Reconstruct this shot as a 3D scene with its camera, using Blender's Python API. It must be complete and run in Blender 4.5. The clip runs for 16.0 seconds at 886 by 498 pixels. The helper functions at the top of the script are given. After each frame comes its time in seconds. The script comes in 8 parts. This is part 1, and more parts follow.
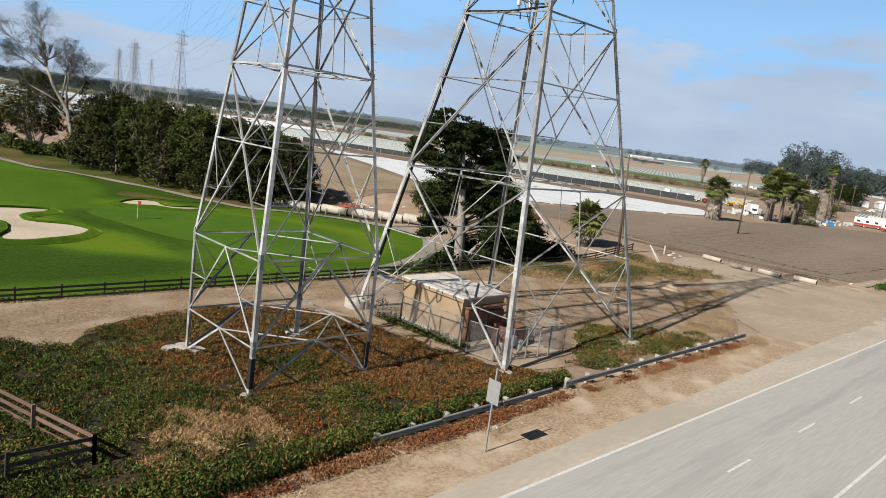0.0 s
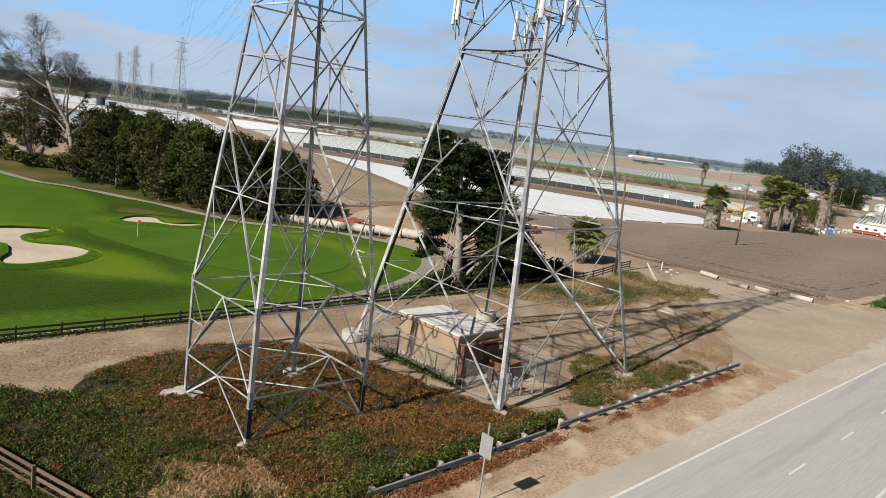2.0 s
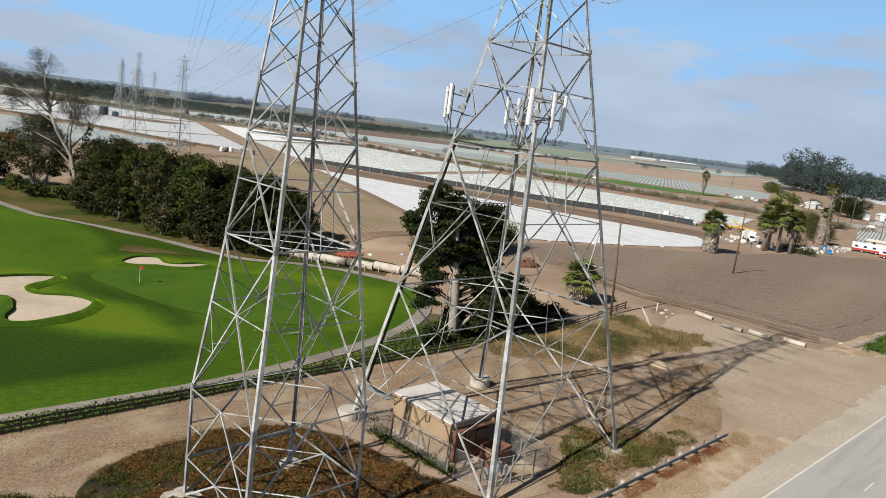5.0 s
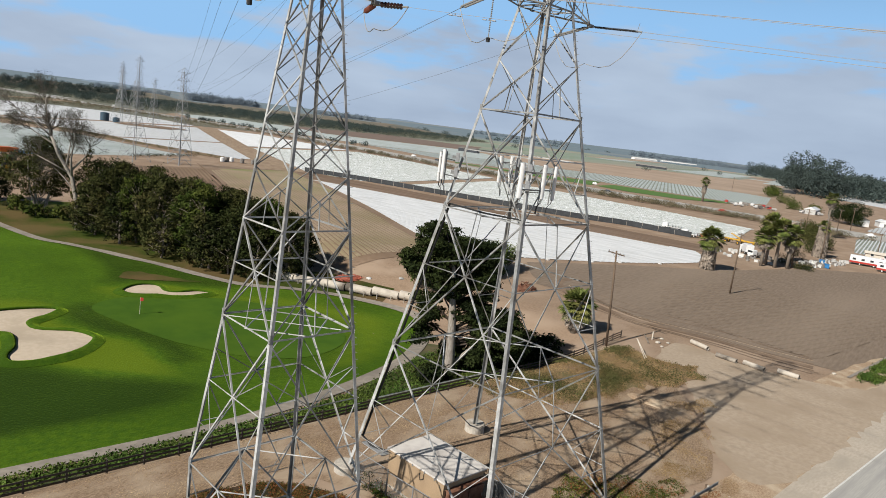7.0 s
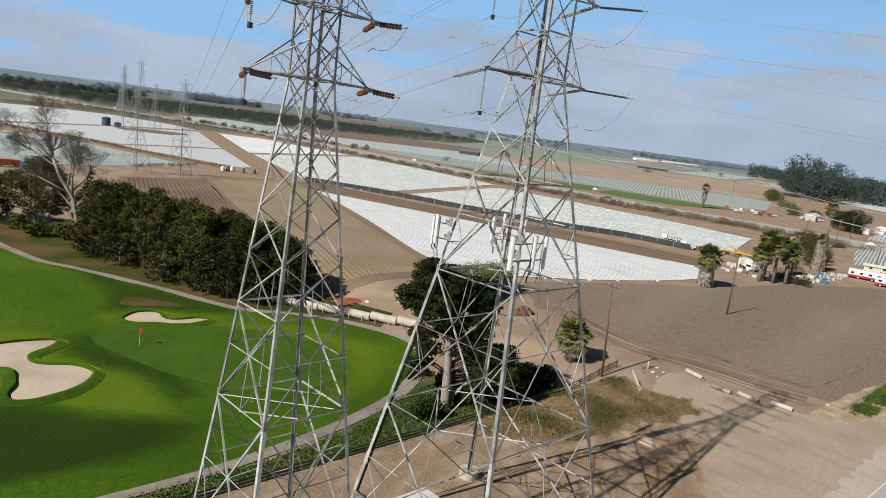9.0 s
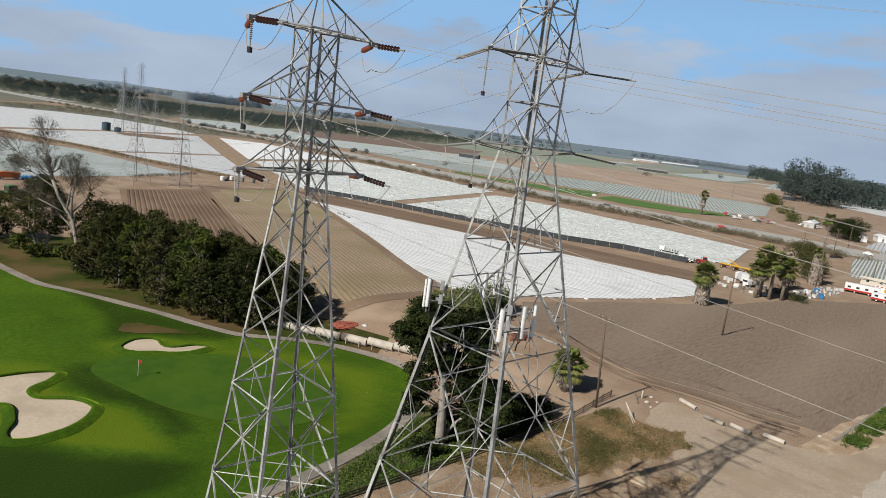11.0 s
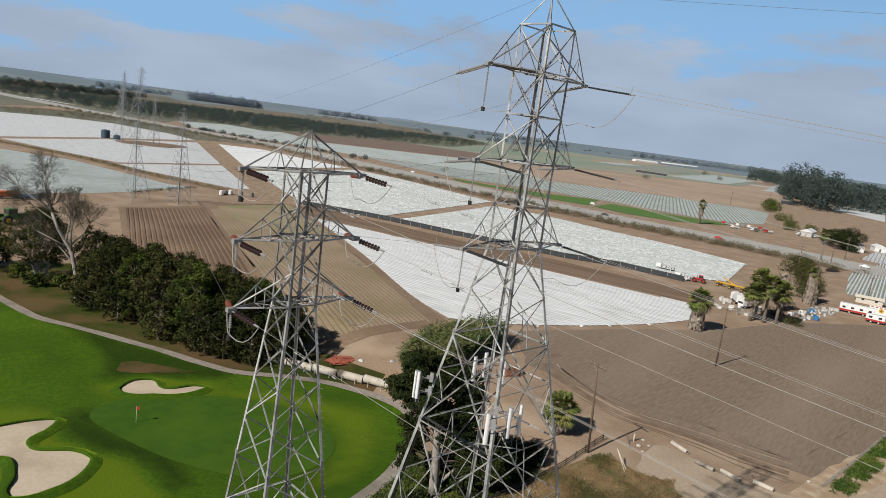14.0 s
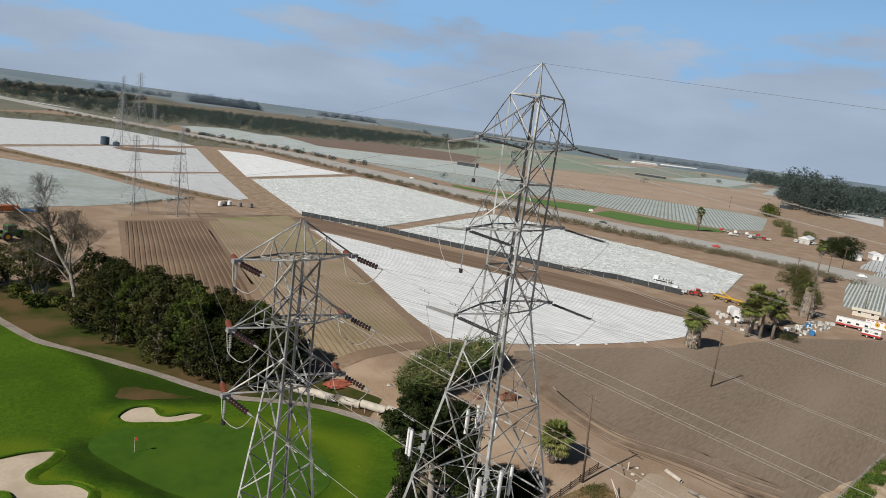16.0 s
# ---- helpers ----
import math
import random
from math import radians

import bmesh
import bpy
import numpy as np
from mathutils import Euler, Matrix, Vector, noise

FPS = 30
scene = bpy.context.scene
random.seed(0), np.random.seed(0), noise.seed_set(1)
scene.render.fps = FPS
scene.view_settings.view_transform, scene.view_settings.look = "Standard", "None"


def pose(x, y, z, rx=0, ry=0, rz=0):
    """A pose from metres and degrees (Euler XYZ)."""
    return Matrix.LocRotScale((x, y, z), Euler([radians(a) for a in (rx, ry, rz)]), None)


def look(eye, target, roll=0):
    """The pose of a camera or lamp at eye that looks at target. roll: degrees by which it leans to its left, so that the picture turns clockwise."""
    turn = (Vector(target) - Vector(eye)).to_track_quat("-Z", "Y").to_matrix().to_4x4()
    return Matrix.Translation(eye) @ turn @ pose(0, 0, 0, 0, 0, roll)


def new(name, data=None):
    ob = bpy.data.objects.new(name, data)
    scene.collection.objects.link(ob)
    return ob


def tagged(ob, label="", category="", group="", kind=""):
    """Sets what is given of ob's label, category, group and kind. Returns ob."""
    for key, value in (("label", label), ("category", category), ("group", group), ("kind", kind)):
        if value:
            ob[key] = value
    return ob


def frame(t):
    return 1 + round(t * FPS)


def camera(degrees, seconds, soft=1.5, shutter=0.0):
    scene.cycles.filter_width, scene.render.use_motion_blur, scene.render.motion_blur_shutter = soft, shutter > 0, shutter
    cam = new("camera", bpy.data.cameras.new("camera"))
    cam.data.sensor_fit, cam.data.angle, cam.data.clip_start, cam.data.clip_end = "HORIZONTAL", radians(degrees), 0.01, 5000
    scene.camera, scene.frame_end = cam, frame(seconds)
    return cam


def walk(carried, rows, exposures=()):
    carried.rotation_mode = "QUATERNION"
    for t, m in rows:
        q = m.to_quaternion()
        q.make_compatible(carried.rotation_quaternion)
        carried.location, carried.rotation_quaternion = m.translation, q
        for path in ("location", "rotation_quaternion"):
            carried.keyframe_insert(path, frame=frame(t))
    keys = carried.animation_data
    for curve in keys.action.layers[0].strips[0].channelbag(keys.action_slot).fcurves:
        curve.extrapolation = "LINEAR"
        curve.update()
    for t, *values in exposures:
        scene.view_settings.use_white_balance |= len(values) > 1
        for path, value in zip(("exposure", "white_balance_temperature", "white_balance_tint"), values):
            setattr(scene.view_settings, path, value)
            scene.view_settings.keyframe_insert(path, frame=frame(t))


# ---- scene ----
cam = camera(65.68, 16.0, soft=0.5)
PATH = [
    (0, -0.198, 0.158, 12.736, -45.214, -9.850, 7.591),
    (0.5, -0.175, 0.168, 13.204, -45.198, -9.845, 7.582),
    (1, -0.181, 0.168, 13.760, -45.191, -9.845, 7.556),
    (1.5, -0.215, 0.153, 14.402, -45.178, -9.857, 7.525),
    (2, -0.244, 0.116, 15.131, -45.159, -9.867, 7.498),
    (2.5, -0.246, 0.053, 16.004, -45.136, -9.880, 7.474),
    (3, -0.267, 0.015, 16.968, -45.098, -9.883, 7.451),
    (3.5, -0.295, 0.005, 17.939, -45.053, -9.876, 7.431),
    (4, -0.348, 0.016, 18.981, -45.009, -9.869, 7.409),
    (6.5, -0.585, -0.053, 24.069, -44.882, -9.874, 7.327),
    (7, -0.602, -0.084, 25.225, -44.869, -9.889, 7.329),
    (7.5, -0.603, -0.091, 26.269, -44.849, -9.911, 7.343),
    (8, -0.593, -0.077, 27.384, -44.823, -9.935, 7.358),
    (8.5, -0.597, -0.067, 28.547, -44.791, -9.955, 7.386),
    (9, -0.608, -0.079, 29.608, -44.777, -9.969, 7.417),
    (11.5, -0.680, -0.124, 35.250, -44.793, -10.026, 7.559),
    (12, -0.689, -0.122, 36.365, -44.802, -10.041, 7.584),
    (12.5, -0.717, -0.098, 37.443, -44.797, -10.058, 7.602),
    (13, -0.746, -0.082, 38.606, -44.804, -10.084, 7.606),
    (13.5, -0.771, -0.050, 39.763, -44.815, -10.110, 7.602),
    (14, -0.789, -0.023, 40.897, -44.826, -10.126, 7.602),
    (14.5, -0.800, 0.002, 41.981, -44.843, -10.126, 7.609),
    (15, -0.830, 0.015, 43.046, -44.849, -10.107, 7.613),
    (15.5, -0.856, -0.009, 44.161, -44.860, -10.085, 7.612),
    (16, -0.878, -0.041, 45.230, -44.854, -10.050, 7.621),
]
walk(cam, [(t, pose(x, y, z, 90 + pitch, 0, yaw) @ pose(0, 0, 0, 0, 0, roll)) for t, x, y, z, yaw, pitch, roll in PATH],
     exposures=[(0.0, 0.36), (4.0, 0.31), (6.5, 0.25), (9.0, 0.17), (16.0, 0.0)])

# ---- world, sun ----
SUN_EL, SUN_AZ = 38.5, 180.0     # the sun stands over -x
world = bpy.data.worlds.new("sky")
scene.world = world
world.use_nodes = True


def build_sky():
    nt = world.node_tree
    nt.nodes.clear()
    N, L = nt.nodes.new, nt.links.new
    out, bg = N("ShaderNodeOutputWorld"), N("ShaderNodeBackground")
    sky = N("ShaderNodeTexSky")
    sky.sky_type, sky.sun_disc = "NISHITA", False
    sky.sun_elevation, sky.sun_rotation = radians(SUN_EL), radians(270)
    sky.air_density, sky.dust_density, sky.ozone_density = 1.0, 0.6, 2.5
    bg.inputs["Strength"].default_value = 0.06
    # a bank of coastal fog low over the horizon, ragged along its top
    co, sep = N("ShaderNodeTexCoord"), N("ShaderNodeSeparateXYZ")
    L(co.outputs["Generated"], sep.inputs[0])
    mp = N("ShaderNodeMapping")
    mp.inputs["Scale"].default_value = (2.2, 2.2, 9.0)
    mp.inputs["Location"].default_value = (3.1, 0.4, 0.0)
    L(co.outputs["Generated"], mp.inputs["Vector"])
    n1 = N("ShaderNodeTexNoise")
    n1.inputs["Scale"].default_value, n1.inputs["Detail"].default_value, n1.inputs["Roughness"].default_value = 2.2, 7.0, 0.52
    L(mp.outputs[0], n1.inputs["Vector"])
    h = N("ShaderNodeMath")
    h.operation = "MULTIPLY_ADD"
    L(n1.outputs["Fac"], h.inputs[0])
    h.inputs[1].default_value, h.inputs[2].default_value = -0.40, 0.19
    d = N("ShaderNodeMath")
    d.operation = "ADD"
    L(sep.outputs["Z"], d.inputs[0])
    L(h.outputs[0], d.inputs[1])
    # the bank lies lower towards +y
    low = N("ShaderNodeMapRange")
    low.inputs["From Min"].default_value, low.inputs["From Max"].default_value = 0.6, 0.95
    low.inputs["To Min"].default_value, low.inputs["To Max"].default_value = 0.0, 0.05
    L(sep.outputs["Y"], low.inputs["Value"])
    d2 = N("ShaderNodeMath")
    d2.operation = "ADD"
    L(d.outputs[0], d2.inputs[0])
    L(low.outputs[0], d2.inputs[1])
    edge = N("ShaderNodeMapRange")
    edge.interpolation_type = "SMOOTHERSTEP"
    edge.inputs["From Min"].default_value, edge.inputs["From Max"].default_value = 0.10, 0.17
    edge.inputs["To Min"].default_value, edge.inputs["To Max"].default_value = 0.93, 0.0
    L(d2.outputs[0], edge.inputs["Value"])
    mp2 = N("ShaderNodeMapping")
    mp2.inputs["Scale"].default_value = (1.3, 1.3, 5.0)
    L(co.outputs["Generated"], mp2.inputs["Vector"])
    n2 = N("ShaderNodeTexNoise")
    n2.inputs["Scale"].default_value, n2.inputs["Detail"].default_value = 3.0, 5.0
    L(mp2.outputs[0], n2.inputs["Vector"])
    tone = N("ShaderNodeMix")
    tone.data_type = "RGBA"
    tone.inputs["A"].default_value = (3.9, 4.8, 6.5, 1)
    tone.inputs["B"].default_value = (8.2, 9.7, 11.7, 1)
    L(n2.outputs["Fac"], tone.inputs["Factor"])
    mix = N("ShaderNodeMix")
    mix.data_type = "RGBA"
    L(edge.outputs[0], mix.inputs["Factor"])
    # bright thin haze that thins out upwards
    veil = N("ShaderNodeMapRange")
    veil.interpolation_type = "SMOOTHSTEP"
    veil.inputs["From Min"].default_value, veil.inputs["From Max"].default_value = 0.16, 0.42
    veil.inputs["To Min"].default_value, veil.inputs["To Max"].default_value = 0.9, 0.0
    L(sep.outputs["Z"], veil.inputs["Value"])
    thin = N("ShaderNodeMix")
    thin.data_type = "RGBA"
    L(veil.outputs[0], thin.inputs["Factor"])
    dim = N("ShaderNodeVectorMath")
    dim.operation = "SCALE"
    dim.inputs["Scale"].default_value = 0.32
    L(sky.outputs[0], dim.inputs[0])
    L(dim.outputs[0], thin.inputs["A"])
    thin.inputs["B"].default_value = (4.6, 8.5, 13.6, 1)
    L(thin.outputs["Result"], mix.inputs["A"])
    L(tone.outputs["Result"], mix.inputs["B"])
    L(mix.outputs["Result"], bg.inputs["Color"])
    L(bg.outputs[0], out.inputs[0])


build_sky()
sun = new("sun", bpy.data.lights.new("sun", "SUN"))
sun.data.energy, sun.data.angle, sun.data.color = 5.0, radians(0.55), (1.0, 0.945, 0.86)
to_sun = Vector((-math.cos(radians(SUN_EL)), 0.0, math.sin(radians(SUN_EL))))
sun.matrix_world = look(to_sun * 300, (0, 0, 0))
scene.view_settings.exposure = 0.0

# ---- materials ----
def mat(name, a, b=None, fine=8.0, c=None, large=0.3, cut=(0.45, 0.65), rough=0.85, metal=0.0, bump=0.15, bscale=None, stretch=(1, 1, 1), turn=0.0, rnd=0.0, island=0.0, spec=0.3, sheen=0.0, fleck=None, share=0.0, zones=None):
    """A surface of two tones of grain (a, b) and broad patches of a third (c), with fine relief; sizes in metres of the world."""
    m = bpy.data.materials.new(name)
    m.use_nodes = True
    nt = m.node_tree
    N, L = nt.nodes.new, nt.links.new
    bs = nt.nodes["Principled BSDF"]
    bs.inputs["Roughness"].default_value, bs.inputs["Metallic"].default_value = rough, metal
    bs.inputs["Specular IOR Level"].default_value = spec
    if sheen:
        bs.inputs["Sheen Weight"].default_value, bs.inputs["Sheen Roughness"].default_value = sheen, 0.3
        bs.inputs["Sheen Tint"].default_value = (0.62, 0.92, 0.06, 1)
    geo, mp = N("ShaderNodeNewGeometry"), N("ShaderNodeMapping")
    mp.vector_type = "TEXTURE"
    mp.inputs["Scale"].default_value, mp.inputs["Rotation"].default_value = tuple(1 / k for k in stretch), (0, 0, radians(turn))
    L(geo.outputs["Position"], mp.inputs["Vector"])

    def noise_at(scale, detail):
        n = N("ShaderNodeTexNoise")
        n.inputs["Scale"].default_value, n.inputs["Detail"].default_value = scale, detail
        L(mp.outputs[0], n.inputs["Vector"])
        return n

    def mixed(fac, x, y):
        k = N("ShaderNodeMix")
        k.data_type = "RGBA"
        L(fac, k.inputs["Factor"])
        for v, s in ((x, "A"), (y, "B")):
            if isinstance(v, tuple):
                k.inputs[s].default_value = (*v, 1)
            else:
                L(v, k.inputs[s])
        return k.outputs["Result"]

    def ramp(fac, lo, hi):
        r = N("ShaderNodeMapRange")
        r.inputs["From Min"].default_value, r.inputs["From Max"].default_value = lo, hi
        L(fac, r.inputs["Value"])
        return r.outputs[0]

    n1 = noise_at(fine, 5)
    col = mixed(ramp(n1.outputs["Fac"], 0.34, 0.66), a, b or tuple(0.8 * x for x in a))
    if c:
        n2 = noise_at(large, 6)
        col = mixed(ramp(n2.outputs["Fac"], *cut), col, c)
    if zones:
        # longer dark grass where the attribute is above 0, bright mown grass below, with an uneven border; slope shade
        # and sun are painted in with them
        at = N("ShaderNodeAttribute")
        at.attribute_name = "cut"
        nz = noise_at(0.5, 5)
        for sign, tone in ((1.0, zones[0]), (-1.0, zones[1])):
            m1 = N("ShaderNodeMath")
            m1.operation = "MULTIPLY_ADD"
            L(at.outputs["Fac"], m1.inputs[0])
            m1.inputs[1].default_value, m1.inputs[2].default_value = sign * 1.1, -0.3
            m2 = N("ShaderNodeMath")
            m2.operation, m2.use_clamp = "MULTIPLY_ADD", True
            L(nz.outputs["Fac"], m2.inputs[0])
            m2.inputs[1].default_value = 0.5
            L(m1.outputs[0], m2.inputs[2])
            m3 = N("ShaderNodeMath")
            m3.operation = "MULTIPLY"
            L(m2.outputs[0], m3.inputs[0])
            g1 = N("ShaderNodeMath")
            g1.operation = "GREATER_THAN"
            g1.inputs[1].default_value = 0.001
            g2 = N("ShaderNodeMath")
            g2.operation = "MULTIPLY"
            g2.inputs[1].default_value = sign
            L(at.outputs["Fac"], g2.inputs[0])
            L(g2.outputs[0], g1.inputs[0])
            L(g1.outputs[0], m3.inputs[1])
            col = mixed(m3.outputs[0], col, tone)
    if fleck:
        # some leaves of another colour, each leaf whole
        w = N("ShaderNodeMath")
        w.operation = "PINGPONG"
        w.inputs[1].default_value = 0.061
        L(geo.outputs["Random Per Island"], w.inputs[0])
        g = N("ShaderNodeMath")
        g.operation = "LESS_THAN"
        g.inputs[1].default_value = 0.061 * share
        L(w.outputs[0], g.inputs[0])
        col = mixed(g.outputs[0], col, fleck)
    if rnd or island:
        hs = N("ShaderNodeHueSaturation")
        if rnd:
            src = N("ShaderNodeObjectInfo").outputs["Random"]
        else:
            src = geo.outputs["Random Per Island"]
        r = N("ShaderNodeMapRange")
        k = rnd or island
        r.inputs["To Min"].default_value, r.inputs["To Max"].default_value = 1 - k, 1 + k
        L(src, r.inputs["Value"])
        L(r.outputs[0], hs.inputs["Value"])
        L(col, hs.inputs["Color"])
        col = hs.outputs["Color"]
    L(col, bs.inputs["Base Color"])
    if bump:
        nb = noise_at(bscale or fine, 4)
        bp = N("ShaderNodeBump")
        bp.inputs["Strength"].default_value, bp.inputs["Distance"].default_value = min(1.0, bump * 2), bump
        L(nb.outputs["Fac"], bp.inputs["Height"])
        L(bp.outputs[0], bs.inputs["Normal"])
    return m


def leafy(name, a, b, c=None, spread=0.35, rough=0.8, fleck=None, share=0.0):
    """Leaves whose tone varies from clump to clump and from leaf to leaf."""
    m = mat(name, a, b, 0.6, c, 0.22, rough=rough, bump=0, island=spread, spec=0.08, fleck=fleck, share=share)
    return m


STEEL = mat("galvanised_steel", (0.43, 0.435, 0.425), (0.31, 0.315, 0.31), 5.0, (0.2, 0.193, 0.18), 0.9, rough=0.5, metal=0.1, bump=0.005, rnd=0.45, spec=0.4)
STEEL_FAR = mat("weathered_steel", (0.30, 0.31, 0.32), (0.25, 0.26, 0.27), 2.0, rough=0.7, metal=0.0, bump=0)
PLATE = mat("bolted_plate_steel", (0.27, 0.275, 0.27), (0.2, 0.2, 0.2), 14.0, rough=0.55, metal=0.0, bump=0.01)
CONCRETE = mat("pale_concrete", (0.50, 0.46, 0.40), (0.40, 0.37, 0.32), 6.0, (0.30, 0.27, 0.23), 1.2, rough=0.9, bump=0.03)
DIRT = mat("dry_dirt", (0.30, 0.215, 0.15), (0.24, 0.17, 0.115), 3.0, (0.34, 0.255, 0.185), 0.12, rough=0.95, bump=0.06, bscale=6)
MULCH = mat("brown_mulch", (0.315, 0.228, 0.152), (0.185, 0.125, 0.08), 7.0, (0.36, 0.28, 0.2), 0.5, rough=0.95, bump=0.2, bscale=9, stretch=(0.5, 1, 1), turn=20)
SHOULDER = mat("sandy_shoulder_dirt", (0.43, 0.325, 0.22), (0.26, 0.172, 0.108), 6.0, (0.47, 0.38, 0.275), 0.5, rough=0.95, bump=0.12, bscale=12)
DRIVE = mat("pale_compacted_drive", (0.40, 0.325, 0.245), (0.34, 0.27, 0.2), 2.0, (0.32, 0.25, 0.18), 0.15, rough=0.95, bump=0.04)
PAVED = mat("sandy_paved_shoulder", (0.48, 0.42, 0.345), (0.40, 0.345, 0.28), 5.0, (0.37, 0.325, 0.265), 0.3, rough=0.9, bump=0.02, stretch=(0.35, 1, 1))
ASPHALT = mat("worn_grey_asphalt", (0.42, 0.405, 0.375), (0.36, 0.35, 0.325), 12.0, (0.33, 0.322, 0.305), 0.8, cut=(0.5, 0.62), rough=0.85, bump=0.012, bscale=60, stretch=(0.05, 1, 1))
PAINT = mat("worn_white_road_paint", (0.66, 0.65, 0.62), (0.52, 0.51, 0.48), 6.0, rough=0.7, bump=0.005)
FAIRWAY = mat("mown_golf_grass", (0.060, 0.116, 0.006), (0.034, 0.080, 0.005), 1.5, (0.027, 0.062, 0.004), 0.07, cut=(0.42, 0.72), rough=0.9, bump=0.2, bscale=4, spec=0.08, sheen=0.34, zones=((0.014, 0.034, 0.003), (0.088, 0.134, 0.007)))
ROUGH_GRASS = mat("rough_golf_grass", (0.022, 0.036, 0.007), (0.042, 0.048, 0.011), 0.8, (0.105, 0.066, 0.034), 0.07, cut=(0.42, 0.58), rough=0.9, bump=0.08, bscale=10, spec=0.08, sheen=0.2)
PUTTING = mat("putting_green_grass", (0.044, 0.096, 0.010), (0.034, 0.080, 0.009), 0.7, (0.054, 0.106, 0.010), 0.11, rough=0.9, bump=0.012, bscale=40, spec=0.08, sheen=0.34)
SAND = mat("bunker_sand", (0.52, 0.44, 0.34), (0.47, 0.39, 0.3), 2.0, (0.42, 0.35, 0.265), 0.25, rough=0.95, bump=0.02)
CARTPATH = mat("concrete_cart_path", (0.30, 0.265, 0.225), (0.22, 0.195, 0.165), 1.6, (0.17, 0.15, 0.125), 0.16, cut=(0.5, 0.7), rough=0.9, bump=0.01)
TILLED = mat("tilled_grey_brown_soil", (0.222, 0.172, 0.128), (0.165, 0.125, 0.092), 2.4, (0.255, 0.2, 0.15), 0.05, cut=(0.42, 0.75), rough=0.95, bump=0.09, bscale=3.2, stretch=(0.14, 1, 1), turn=9)
PLOUGH = mat("ploughed_brown_soil", (0.255, 0.182, 0.127), (0.195, 0.136, 0.092), 1.0, (0.19, 0.13, 0.085), 0.04, rough=0.95, bump=0.08)
RIDGE = mat("dry_soil_ridge", (0.36, 0.28, 0.20), (0.26, 0.195, 0.135), 1.6, (0.24, 0.195, 0.115), 0.05, cut=(0.42, 0.62), rough=0.95, bump=0.08)
RIDGE_DARK = mat("dark_soil_ridge", (0.145, 0.097, 0.064), (0.11, 0.073, 0.048), 1.2, (0.185, 0.128, 0.086), 0.035, rough=0.95, bump=0.05)
WEEDY = mat("greening_soil", (0.275, 0.235, 0.135), (0.3, 0.23, 0.15), 0.6, (0.2, 0.215, 0.08), 0.08, rough=0.95, bump=0.05)
BROWNSTRIP = mat("dark_bare_soil_strip", (0.18, 0.122, 0.083), (0.135, 0.09, 0.06), 0.9, (0.225, 0.16, 0.112), 0.4, rough=0.95, bump=0.08, stretch=(0.06, 1, 1), turn=-73)
# distance haze is mixed into the far tan and far green below
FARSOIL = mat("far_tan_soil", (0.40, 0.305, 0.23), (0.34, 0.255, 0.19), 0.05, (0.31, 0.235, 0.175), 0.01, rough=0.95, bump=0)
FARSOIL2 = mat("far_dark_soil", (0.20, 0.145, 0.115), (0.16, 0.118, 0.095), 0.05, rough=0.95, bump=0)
FARGREEN = mat("haze_tinted_crop_green", (0.20, 0.25, 0.185), (0.235, 0.28, 0.22), 0.012, (0.30, 0.27, 0.215), 0.006, rough=0.95, bump=0, stretch=(0.25, 1, 1), turn=20)
LUSH = mat("lush_green_crop", (0.075, 0.155, 0.03), (0.095, 0.17, 0.04), 0.2, rough=0.9, bump=0.05)
PLASTIC = mat("white_plastic_mulch", (0.70, 0.71, 0.72), (0.55, 0.565, 0.57), 0.7, (0.47, 0.48, 0.475), 0.4, cut=(0.52, 0.75), rough=0.5, bump=0.05, spec=0.3, stretch=(0.2, 1, 1), turn=-74.5)
PLASTIC_CROP = mat("plastic_mulch_with_young_plants", (0.74, 0.76, 0.79), (0.30, 0.325, 0.325), 1.3, (0.44, 0.47, 0.48), 0.1, cut=(0.46, 0.72), rough=0.6, bump=0.1, stretch=(0.5, 1, 1), turn=-74.5)
PLASTIC_GREY = mat("grey_green_plastic_rows", (0.46, 0.50, 0.50), (0.36, 0.40, 0.385), 0.3, (0.32, 0.365, 0.34), 0.04, cut=(0.45, 0.7), rough=0.6, bump=0.05)
SCRUB = mat("scrubby_slope", (0.15, 0.155, 0.115), (0.115, 0.125, 0.09), 0.05, (0.20, 0.175, 0.13), 0.012, cut=(0.5, 0.7), rough=0.95, bump=0)
HILL = mat("dry_hill_grass", (0.20, 0.165, 0.12), (0.155, 0.135, 0.10), 0.02, (0.105, 0.115, 0.095), 0.008, rough=0.95, bump=0)
# soil and litter taken near black: shade between the plants is in the colour
ICE_BED = mat("shaded_iceplant_litter", (0.030, 0.026, 0.012), (0.018, 0.02, 0.008), 4.0, (0.055, 0.034, 0.018), 0.32, rough=0.95, bump=0.15, bscale=6)
BANK = mat("ivy_bank_soil", (0.05, 0.075, 0.022), (0.075, 0.07, 0.03), 3.0, (0.13, 0.10, 0.055), 0.3, rough=0.95, bump=0.12)
DRYGRASS = mat("dry_grass_ground", (0.27, 0.18, 0.108), (0.165, 0.112, 0.066), 2.5, (0.135, 0.115, 0.05), 0.3, cut=(0.42, 0.62), rough=0.95, bump=0.12)
WOOD_DARK = mat("dark_weathered_fence_wood", (0.075, 0.06, 0.05), (0.05, 0.041, 0.035), 9.0, rough=0.85, bump=0.01, rnd=0.25)
WOOD_RED = mat("red_brown_fence_wood", (0.20, 0.125, 0.095), (0.14, 0.085, 0.065), 9.0, rough=0.85, bump=0.01, rnd=0.2)
POLE_WOOD = mat("creosoted_pole_wood", (0.16, 0.115, 0.08), (0.11, 0.078, 0.055), 4.0, rough=0.9, bump=0.01, stretch=(4, 4, 0.5))
